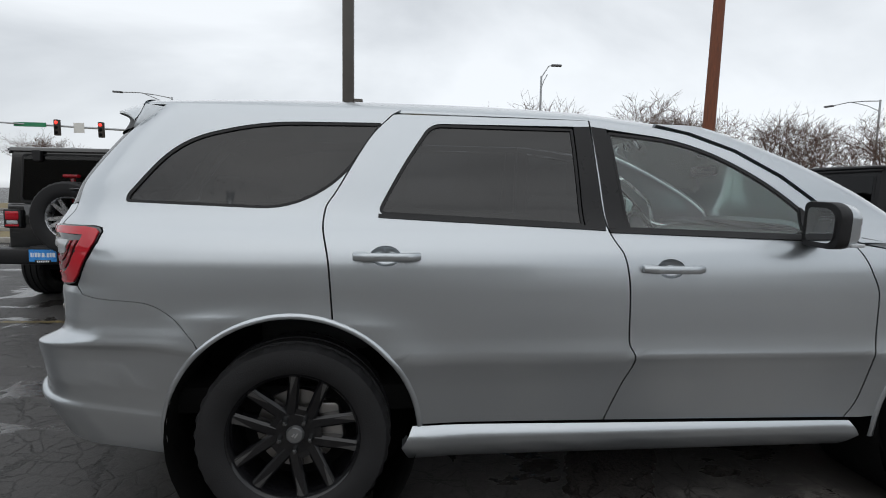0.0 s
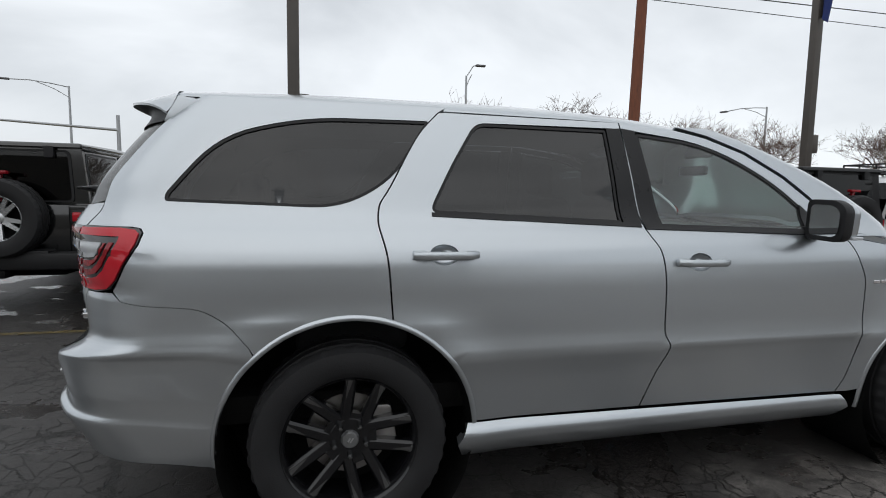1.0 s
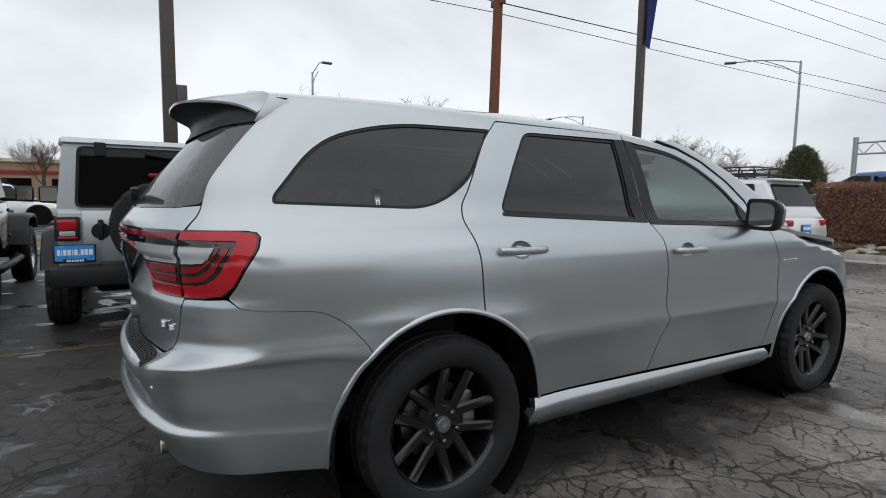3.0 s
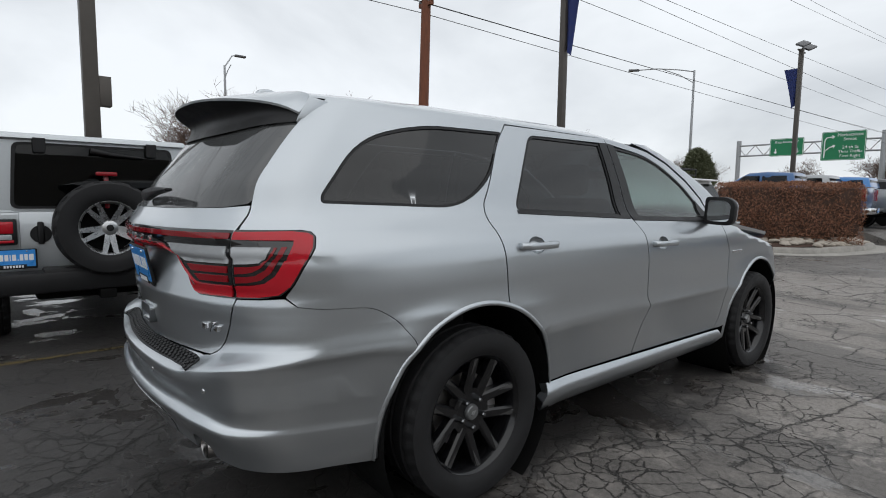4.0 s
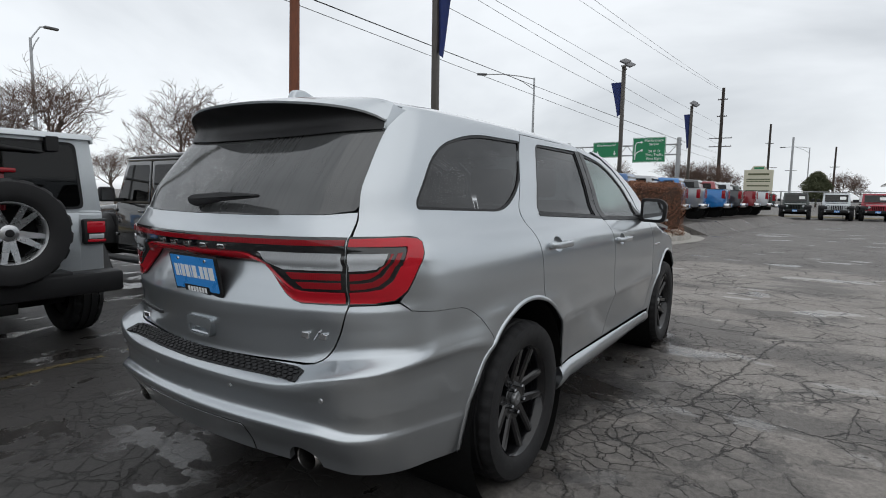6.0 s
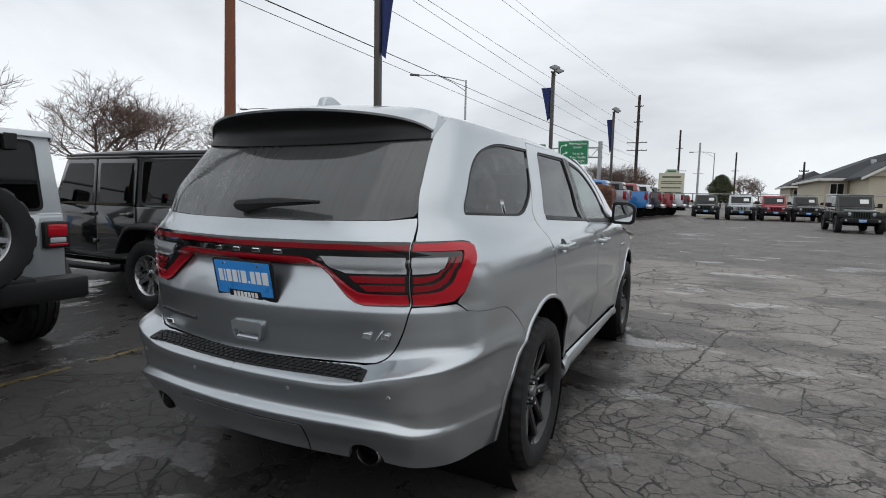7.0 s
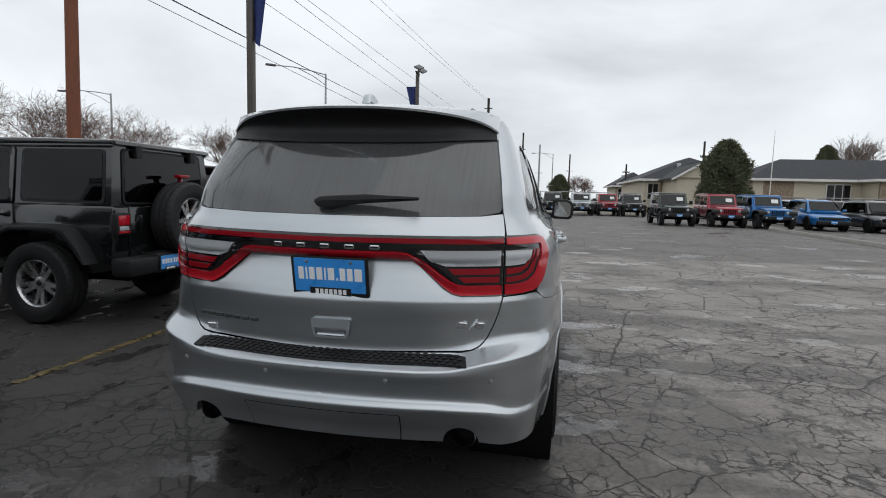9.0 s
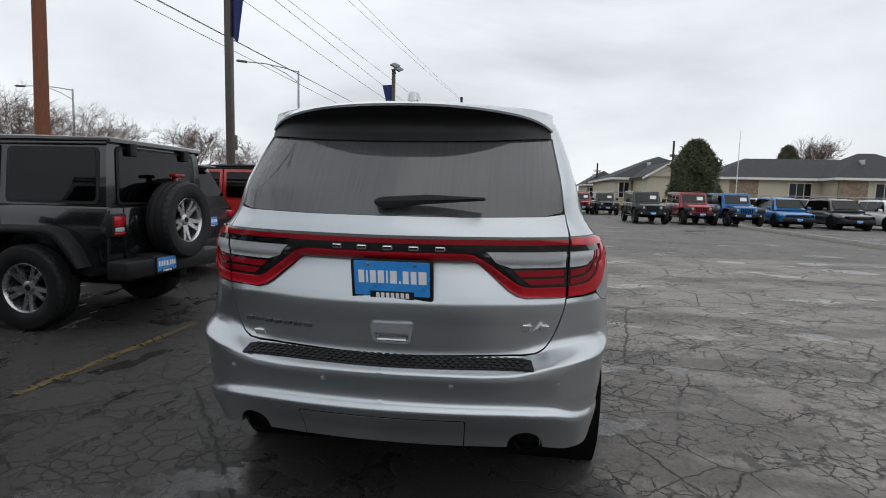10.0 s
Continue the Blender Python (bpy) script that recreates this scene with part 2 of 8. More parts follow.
def prism(outline, y0, y1, bevel=0.0, seg=2, plane="xz"):
    """A closed outline drawn out from y0 to y1 (plane xz), or along x (yz) or z (xy)."""
    bm = bmesh.new()

    def at(a, b, c):
        return {"xz": (a, c, b), "yz": (c, a, b), "xy": (a, b, c)}[plane]
    lo = [bm.verts.new(at(a, b, y0)) for a, b in outline]
    hi = [bm.verts.new(at(a, b, y1)) for a, b in outline]
    n = len(outline)
    bm.faces.new(lo)
    bm.faces.new(hi[::-1])
    for i in range(n):
        bm.faces.new((lo[i], hi[i], hi[(i + 1) % n], lo[(i + 1) % n]))
    bmesh.ops.recalc_face_normals(bm, faces=bm.faces[:])
    if bevel:
        edges = [e for e in bm.edges if e.calc_face_angle(0) > 0.5]
        bmesh.ops.bevel(bm, geom=edges, offset=bevel, segments=seg, profile=0.5, affect="EDGES")
    bmesh.ops.triangulate(bm, faces=[f for f in bm.faces if len(f.verts) > 4])
    bm.verts.index_update()
    out = [tuple(v.co) for v in bm.verts], [tuple(v.index for v in f.verts) for f in bm.faces]
    bm.free()
    return out


def lathe(profile, segs=48, axis="y", closed=False):
    """Turns (radius, height) pairs round an axis."""
    vs, fs, n = [], [], len(profile)
    for i in range(segs):
        a = 2 * math.pi * i / segs
        for r, h in profile:
            c, s = r * math.cos(a), r * math.sin(a)
            vs.append({"y": (c, h, s), "z": (c, s, h), "x": (h, c, s)}[axis])
    for i in range(segs):
        j = (i + 1) % segs
        for k in range(n if closed else n - 1):
            l = (k + 1) % n
            q = (i * n + k, j * n + k, j * n + l, i * n + l)
            fs.append(q if axis == "z" else q if axis == "x" else q[::-1])
    return vs, fs


def tube(points, radius, sides=8, caps=True):
    """A round rod along points; radius may be a list."""
    pts = [Vector(p) for p in points]
    rad = radius if isinstance(radius, (list, tuple)) else [radius] * len(pts)
    vs, fs = [], []
    side = None
    for i, p in enumerate(pts):
        d = (pts[min(i + 1, len(pts) - 1)] - pts[max(i - 1, 0)]).normalized()
        if side is None:
            side = d.orthogonal().normalized()
        side = (side - d * side.dot(d)).normalized()
        up = d.cross(side)
        for k in range(sides):
            a = 2 * math.pi * k / sides
            vs.append(tuple(p + (side * math.cos(a) + up * math.sin(a)) * rad[i]))
    for i in range(len(pts) - 1):
        for k in range(sides):
            l = (k + 1) % sides
            fs.append((i * sides + k, i * sides + l, (i + 1) * sides + l, (i + 1) * sides + k))
    if caps:
        fs.append(tuple(range(sides))[::-1])
        fs.append(tuple((len(pts) - 1) * sides + k for k in range(sides)))
    return vs, fs


def rounded(corners, default=0.03, steps=6):
    """A polygon with rounded corners: (a, b) or (a, b, radius)."""
    out, n = [], len(corners)
    for i in range(n):
        p, q, r = (Vector(corners[(i + k) % n][:2]) for k in (-1, 0, 1))
        rad = corners[i][2] if len(corners[i]) > 2 else default
        a, b = p - q, r - q
        cut = min(rad, a.length * 0.48, b.length * 0.48)
        a, b = q + a.normalized() * cut, q + b.normalized() * cut
        if cut < 1e-4:
            out.append((q.x, q.y))
            continue
        for k in range(steps + 1):
            t = k / steps
            w = a * (1 - t) ** 2 + q * 2 * t * (1 - t) + b * t * t
            out.append((w.x, w.y))
    return out


def inside(points, poly):
    p, q = np.asarray(points, float), np.asarray(poly, float)
    x, y = p[:, 0], p[:, 1]
    res = np.zeros(len(p), bool)
    j = len(q) - 1
    for i in range(len(q)):
        (xi, yi), (xj, yj) = q[i], q[j]
        if yi != yj:
            res ^= ((yi > y) != (yj > y)) & (x < (xj - xi) * (y - yi) / (yj - yi) + xi)
        j = i
    return res


def spread(poly, step):
    """A closed polygon with no edge longer than step."""
    out = []
    for i in range(len(poly)):
        a, b = np.array(poly[i], float), np.array(poly[(i + 1) % len(poly)], float)
        n = max(1, math.ceil(np.linalg.norm(b - a) / step))
        out += [a + (b - a) * k / n for k in range(n)]
    return np.array(out)


def shrink(poly, by):
    """A closed outline moved inwards."""
    q = np.asarray(poly, float)
    area = np.sum(q[:, 0] * np.roll(q[:, 1], -1) - np.roll(q[:, 0], -1) * q[:, 1])
    d = np.roll(q, -1, 0) - np.roll(q, 1, 0)
    n = np.stack([-d[:, 1], d[:, 0]], 1) / (np.linalg.norm(d, axis=1)[:, None] + 1e-9)
    return q + n * by * (1 if area > 0 else -1)


def fill(outline, holes=(), step=0.035):
    """Triangles over a flat outline with holes: points, faces, and the loops of border indices."""
    from mathutils.geometry import delaunay_2d_cdt
    loops = [spread(o, step) for o in (outline, *holes)]
    pts, edges, rings = [], [], []
    for lp in loops:
        n = len(pts)
        pts += [tuple(p) for p in lp]
        ring = list(range(n, n + len(lp)))
        rings.append(ring)
        edges += [(ring[i], ring[(i + 1) % len(ring)]) for i in range(len(ring))]
    lo, hi = loops[0].min(0), loops[0].max(0)
    gx, gy = np.arange(lo[0] + step / 2, hi[0], step), np.arange(lo[1] + step / 2, hi[1], step)
    if len(gx) and len(gy):
        g = np.stack(np.meshgrid(gx, gy), -1).reshape(-1, 2)
        g = g[inside(g, loops[0])]
        for h in loops[1:]:
            g = g[~inside(g, h)] if len(g) else g
        if len(g):
            rim = np.concatenate(loops)
            far = np.array([((rim - p) ** 2).sum(1).min() for p in g]) > (0.5 * step) ** 2
            pts += [tuple(p) for p in g[far]]
    v, _, f, orig, _, _ = delaunay_2d_cdt([Vector(p) for p in pts], edges, [], 0, 1e-6)
    v = np.array([tuple(p) for p in v])
    back = {}
    for i, o in enumerate(orig):
        for k in o:
            back[k] = i
    mid = np.array([v[list(t)].mean(0) for t in f])
    ok = inside(mid, loops[0])
    for h in loops[1:]:
        ok &= ~inside(mid, h)
    return v, [tuple(t) for t, k in zip(f, ok) if k], [[back[k] for k in r] for r in rings]

# ---- ground ----
def asphalt():
    m, nt, b = material("wet cracked asphalt")
    N, L = nt.nodes, nt.links
    co = N.new("ShaderNodeTexCoord")

    def math_node(op, a, c=None):
        n = N.new("ShaderNodeMath")
        n.operation = op
        for i, v in enumerate((a, c)):
            if v is None:
                continue
            if isinstance(v, (int, float)):
                n.inputs[i].default_value = v
            else:
                L.new(v, n.inputs[i])
        return n.outputs["Value"]
    wob = noise_node(nt, 1.3, 4.0, 0.6)
    wob2 = noise_node(nt, 9.0, 3.0, 0.6)
    add = N.new("ShaderNodeVectorMath")
    add.operation = "MULTIPLY_ADD"
    add.inputs[1].default_value = (0.13, 0.13, 0.13)
    L.new(wob.outputs["Color"], add.inputs[0])
    L.new(co.outputs["Object"], add.inputs[2])
    add2 = N.new("ShaderNodeVectorMath")
    add2.operation = "MULTIPLY_ADD"
    add2.inputs[1].default_value = (0.040, 0.040, 0.040)
    L.new(wob2.outputs["Color"], add2.inputs[0])
    L.new(add.outputs["Vector"], add2.inputs[2])

    pos = N.new("ShaderNodeSeparateXYZ")
    L.new(co.outputs["Object"], pos.inputs["Vector"])
    px, py = pos.outputs["X"], pos.outputs["Y"]

    def soft(value, lo, hi):
        r = N.new("ShaderNodeMapRange")
        r.interpolation_type = "SMOOTHSTEP"
        r.inputs["From Min"].default_value, r.inputs["From Max"].default_value = lo, hi
        L.new(value, r.inputs["Value"])
        return r.outputs["Result"]
    fine_bend = noise_node(nt, 38.0, 3.0, 0.7)
    add3 = N.new("ShaderNodeVectorMath")
    add3.operation = "MULTIPLY_ADD"
    add3.inputs[1].default_value = (0.045, 0.045, 0.045)
    L.new(fine_bend.outputs["Color"], add3.inputs[0])
    L.new(add2.outputs["Vector"], add3.inputs[2])

    def cells(scale):
        v = N.new("ShaderNodeTexVoronoi")
        v.feature = "DISTANCE_TO_EDGE"
        v.inputs["Scale"].default_value = scale
        L.new(add3.outputs["Vector"], v.inputs["Vector"])
        return v.outputs["Distance"]
    # long wavering cracks across the lane
    bend = noise_node(nt, 0.34, 6.0, 0.65)
    run = math_node("MULTIPLY_ADD", bend.outputs["Fac"], 3.2)
    L.new(math_node("MULTIPLY", px, 0.95), run.node.inputs[2])
    part_way = math_node("ABSOLUTE", math_node("SUBTRACT", math_node("FRACT", math_node("MULTIPLY", run, 0.42)), 0.5))
    gaps = ramp_node(nt, noise_node(nt, 0.9, 3.0).outputs["Fac"], (0.40, 0.10), (0.55, 1.0))
    across = math_node("MULTIPLY", ramp_node(nt, part_way, (0.0032, 1.0), (0.0070, 0.0)), gaps)
    cell_big, cell_mid, cell_small = cells(0.40), cells(1.9), cells(8.5)
    big = ramp_node(nt, cell_big, (0.0018, 1.0), (0.0040, 0.0))
    mid = ramp_node(nt, cell_mid, (0.0040, 1.0), (0.0120, 0.0))
    small = ramp_node(nt, cell_small, (0.014, 1.0), (0.038, 0.0))
    zone = noise_node(nt, 0.45, 4.0, 0.6)
    near = soft(px, 5.0, -0.4)
    broken = math_node("ADD", zone.outputs["Fac"], math_node("MULTIPLY", near, 0.17))
    where_mid = ramp_node(nt, broken, (0.39, 0.0), (0.45, 1.0))
    patchy = noise_node(nt, 0.8, 4.0, 0.6)
    where_small = ramp_node(nt, math_node("ADD", patchy.outputs["Fac"], math_node("MULTIPLY", near, 0.13)), (0.535, 0.0), (0.575, 1.0))
    fade = ramp_node(nt, noise_node(nt, 2.3, 3.0).outputs["Fac"], (0.40, 0.05), (0.52, 1.0))
    crack = math_node("MAXIMUM", math_node("MAXIMUM", big, across), math_node("MULTIPLY", fade, math_node("MAXIMUM", math_node("MULTIPLY", mid, where_mid), math_node("MULTIPLY", small, where_small))))
    # damp edges beside the cracks
    seep = math_node("MULTIPLY", math_node("MAXIMUM", math_node("MULTIPLY", ramp_node(nt, cell_mid, (0.015, 1.0), (0.06, 0.0)), where_mid), math_node("MULTIPLY", ramp_node(nt, cell_small, (0.03, 1.0), (0.11, 0.0)), where_small)),
                     ramp_node(nt, noise_node(nt, 1.7, 4.0, 0.65).outputs["Fac"], (0.46, 0.0), (0.60, 0.70)))
    blot = math_node("MULTIPLY", ramp_node(nt, noise_node(nt, 3.4, 7.0, 0.68).outputs["Fac"], (0.555, 0.0), (0.585, 0.85)), math_node("MULTIPLY", near, where_mid))
    grit, stain = noise_node(nt, 230.0, 2.0, 0.7), noise_node(nt, 0.7, 7.0, 0.68)
    wet = noise_node(nt, 0.55, 6.0, 0.62, stretch=(1.5, 0.6, 1))
    base = ramp_node(nt, stain.outputs["Fac"], (0.30, (0.178, 0.161, 0.147)), (0.50, (0.245, 0.224, 0.205)), (0.72, (0.292, 0.270, 0.250)))
    spot = N.new("ShaderNodeMix")
    spot.data_type, spot.blend_type = "RGBA", "MULTIPLY"
    spot.inputs["Factor"].default_value = 0.85
    chip = N.new("ShaderNodeMix")
    chip.data_type, chip.blend_type = "RGBA", "MULTIPLY"
    chip.inputs["Factor"].default_value = 0.9
    L.new(base, chip.inputs["A"])
    L.new(ramp_node(nt, noise_node(nt, 34.0, 6.0, 0.75).outputs["Fac"], (0.32, 0.58), (0.50, 1.0), (0.68, 1.34)), chip.inputs["B"])
    L.new(chip.outputs["Result"], spot.inputs["A"])
    L.new(ramp_node(nt, grit.outputs["Fac"], (0.3, 0.58), (0.7, 1.30)), spot.inputs["B"])
    # soaked parking row with the cars' shade painted in, and a younger, darker strip further on
    edge = noise_node(nt, 0.9, 6.0, 0.7)
    start = math_node("MULTIPLY_ADD", soft(px, 3.0, 6.0), 3.0)
    start.node.inputs[2].default_value = -1.1
    rim_y = math_node("ADD", math_node("SUBTRACT", py, start), math_node("MULTIPLY", math_node("SUBTRACT", edge.outputs["Fac"], 0.5), 2.6))
    soaked_shade = math_node("MULTIPLY", soft(rim_y, -0.30, 0.40), soft(px, 14.0, 12.5))
    strip = math_node("MULTIPLY", soft(math_node("ADD", px, math_node("MULTIPLY", edge.outputs["Fac"], 0.25)), 10.5, 10.65), 0.52)
    wetmask = ramp_node(nt, math_node("ADD", wet.outputs["Fac"], math_node("MULTIPLY", near, 0.03)), (0.53, 0.0), (0.585, 1.0))
    # wet patches, younger asphalt and the painted shade of the row, in one mask
    wet_and_shade = math_node("MAXIMUM", math_node("MAXIMUM", math_node("MAXIMUM", seep, blot), math_node("MULTIPLY", wetmask, 0.55)), math_node("MAXIMUM", soaked_shade, strip))
    wet_dark = N.new("ShaderNodeMix")
    wet_dark.data_type, wet_dark.blend_type = "RGBA", "MULTIPLY"
    L.new(wet_and_shade, wet_dark.inputs["Factor"])
    L.new(spot.outputs["Result"], wet_dark.inputs["A"])
    wet_dark.inputs["B"].default_value = (0.17, 0.172, 0.18, 1)
    dark = N.new("ShaderNodeMix")
    dark.data_type = "RGBA"
    L.new(math_node("MULTIPLY", crack, 0.92), dark.inputs["Factor"])
    L.new(wet_dark.outputs["Result"], dark.inputs["A"])
    dark.inputs["B"].default_value = (0.010, 0.009, 0.008, 1)
    L.new(dark.outputs["Result"], b.inputs["Base Color"])
    # standing water: thin films on the lane, small pools in the soaked row
    film = ramp_node(nt, noise_node(nt, 0.70, 6.0, 0.60, stretch=(1.4, 0.75, 1)).outputs["Fac"], (0.598, 0.0), (0.610, 1.0))
    pool = math_node("MULTIPLY", ramp_node(nt, noise_node(nt, 1.5, 6.0, 0.62, stretch=(0.8, 1.5, 1)).outputs["Fac"], (0.555, 0.0), (0.590, 1.0)), soaked_shade)
    water = math_node("MAXIMUM", film, pool)
    rough = math_node("SUBTRACT", math_node("SUBTRACT", 0.72, math_node("MULTIPLY", wet_and_shade, 0.18)), math_node("ADD", math_node("MULTIPLY", film, 0.40), math_node("MULTIPLY", pool, 0.44)))
    L.new(rough, b.inputs["Roughness"])
    b.inputs["Specular IOR Level"].default_value = 0.42
    h = math_node("SUBTRACT", math_node("MULTIPLY", grit.outputs["Fac"], 0.35), math_node("MULTIPLY", crack, 1.5))
    bp = N.new("ShaderNodeBump")
    bp.inputs["Distance"].default_value = 0.012
    L.new(math_node("SUBTRACT", 0.75, math_node("MULTIPLY", water, 0.60)), bp.inputs["Strength"])
    L.new(h, bp.inputs["Height"])
    L.new(bp.outputs["Normal"], b.inputs["Normal"])
    return m


ASPHALT = asphalt()
gx = [-1500, -300, -80, -20, -6, 0, 6, 12, 20, 40, 80, 300, 1500]
gv = [(x, y, 0.0) for x in gx for y in gx]
gn = len(gx)
gf = [(i * gn + j, (i + 1) * gn + j, (i + 1) * gn + j + 1, i * gn + j + 1) for i in range(gn - 1) for j in range(gn - 1)]
ground = part("ground", mesh(gv, gf, ASPHALT, 0), None)
tagged(ground, "grey cracked wet asphalt of a car lot", "ground", kind="structure")

# ---- the shape of the silver car: x ahead of the rear axle, y across, z up ----
W_Z = curve((0.24, 0.85), (0.34, 0.893), (0.42, 0.905), (0.50, 0.914), (0.60, 0.928), (0.685, 0.948), (0.712, 0.956), (0.74, 0.953), (0.80, 0.950), (0.90, 0.9515), (0.98, 0.9520), (1.07, 0.947), (1.14, 0.932),
            (1.19, 0.905), (1.235, 0.864), (1.28, 0.832), (1.45, 0.778), (1.64, 0.708), (1.70, 0.680), (1.73, 0.658))
W_X = curve((-1.3, 0.84), (-0.95, 0.905), (-0.7, 0.945), (-0.35, 0.982), (0.2, 1.0), (2.3, 1.0), (2.9, 0.995), (3.5, 0.96), (4.0, 0.86))
REAR = curve((0.24, -0.99), (0.33, -1.06), (0.42, -1.108), (0.49, -1.152), (0.510, -1.163), (0.522, -1.168), (0.531, -1.164), (0.541, -1.150), (0.551, -1.137), (0.562, -1.136), (0.62, -1.148), (0.685, -1.164), (0.697, -1.164), (0.705, -1.155), (0.738, -1.098),
             (0.748, -1.088), (0.765, -1.0855), (0.80, -1.091), (0.86, -1.102), (0.93, -1.118), (0.955, -1.121), (0.975, -1.116), (1.035, -1.096), (1.105, -1.073), (1.120, -1.072), (1.134, -1.100), (1.152, -1.134), (1.208, -1.140), (1.226, -1.134), (1.280, -1.098), (1.40, -1.015), (1.5, -0.932), (1.6, -0.845), (1.73, -0.72))
OUTER = curve((0.24, 0.0), (0.975, 0.0), (1.035, -0.026), (1.105, -0.052), (1.122, -0.052), (1.136, -0.032), (1.154, 0.0), (1.73, 0.0))   # the lamps stand out of the hollow of the gate
BOW = curve((0.3, 0.17), (0.66, 0.17), (0.80, 0.26), (1.0, 0.30), (1.25, 0.30), (1.4, 0.22), (1.73, 0.16))
BEND = curve((0.3, 0.26), (0.60, 0.27), (0.80, 0.27), (1.0, 0.36), (1.25, 0.34), (1.4, 0.26), (1.73, 0.22))
NOSE = curve((0.24, 3.80), (0.5, 3.93), (0.8, 3.93), (0.95, 3.86), (1.02, 3.62), (1.07, 3.30), (1.12, 3.05), (1.17, 2.93), (1.25, 2.88), (1.375, 2.70), (1.50, 2.45), (1.62, 2.15), (1.69, 1.93), (1.73, 1.74))
NOSE_BOW = curve((0.3, 0.3), (1.0, 0.3), (1.2, 0.22), (1.73, 0.2))
NOSE_BEND = curve((0.3, 0.4), (1.0, 0.4), (1.25, 0.16), (1.73, 0.16))
ARC = 0.5                                   # length given to a bend when the skin is laid flat
AXLE_F = 3.042


def width(x, z):
    """Half the body's width, with the wheel arches swelling out."""
    w = W_Z(z) * W_X(x)
    for cx in (0.0, AXLE_F):
        d = np.hypot(x - cx, (z - 0.38) * 0.95)
        w = w + 0.015 * np.exp(-((d - 0.50) / 0.12) ** 2) * np.clip((0.98 - z) / 0.14, 0, 1) ** 2
    # shoulder and lower ledge of the bumper corner
    back = np.clip((-0.30 - x) / 0.35, 0, 1)
    w = w + 0.006 * np.where(z > 0.715, np.exp(-((z - 0.715) / 0.085) ** 2), np.exp(-((z - 0.715) / 0.022) ** 2)) * back
    w = w + 0.005 * np.where(z > 0.525, np.exp(-((z - 0.525) / 0.014) ** 2), np.exp(-((z - 0.525) / 0.070) ** 2)) * np.clip((-0.42 - x) / 0.16, 0, 1)
    return w


def tail(y, z):
    """How far back the tail reaches."""
    t = np.clip((np.abs(y) - 0.350 - (1.112 - z) * 1.22) / 0.085, 0, 1)
    return REAR(z) + OUTER(z) * t * t * (3 - 2 * t) + BOW(z) * y ** 2


def bends(z):
    """For a height: the ends of the rear and front bends: y, x of the inner ends and x of the side ends."""
    r, n = BEND(z), NOSE_BEND(z)
    wr = W_Z(z) * 0.93
    yr = wr - r
    ar = tail(yr, z)
    br = ar + r * 1.15
    yf = W_Z(z) * 0.95 - n
    af = NOSE(z) - NOSE_BOW(z) * yf ** 2
    bf = af - n * 1.15
    return yr, ar, br, yf, af, bf


def bezier(a, da, b, db, t):
    k = np.hypot(b[0] - a[0], b[1] - a[1]) * 0.40
    p, q = (a[0] + da[0] * k, a[1] + da[1] * k), (b[0] - db[0] * k, b[1] - db[1] * k)
    u = 1 - t
    return [u ** 3 * a[i] + 3 * u * u * t * p[i] + 3 * u * t * t * q[i] + t ** 3 * b[i] for i in (0, 1)]


LIP_RISE = curve((-0.60, 0.028), (-0.44, 0.022), (-0.28, -0.006), (0.0, -0.024), (0.30, -0.045), (0.42, -0.03), (0.60, 0.0))
LIP_NEAR = curve((0.34, 0.0), (0.45, 1.0), (0.585, 1.0), (0.69, 0.0))
STEP_RISE = curve((-0.72, 0.0), (-0.62, 0.006), (-0.44, 0.042), (-0.28, 0.056), (0.22, 0.062), (0.60, 0.0))
STEP_NEAR = curve((0.60, 0.0), (0.74, 1.0), (0.80, 1.0), (0.93, 0.0))


def lifted(s, z):
    """How far the bumper's step climbs at the corner, and its lower lip dips there."""
    return LIP_RISE(s) * LIP_NEAR(z) + STEP_RISE(s) * STEP_NEAR(z)


def skin(s, z):
    """The skin laid flat: s runs from the tail's middle (far below -ARC) round the bend (-ARC..0) and along the side. Gives x, y (positive), z."""
    s, z = np.asarray(s, float), np.asarray(z, float)
    p = profile(s, z - lifted(s, z))
    p[..., 2] = z
    return p


def bumper_skin(s, q):
    """The same skin with its creases on level rows q."""
    s, q = np.asarray(s, float), np.asarray(q, float)
    p = profile(s, q)
    z = q.copy()
    for _ in range(40):
        z = 0.5 * z + 0.5 * (q + lifted(s, z))
    p[..., 2] = z
    return p


def levelled(outline):
    """An outline on the flat skin, moved to the rows of bumper_skin."""
    return [(a, float(b - lifted(a, b))) for a, b in outline]


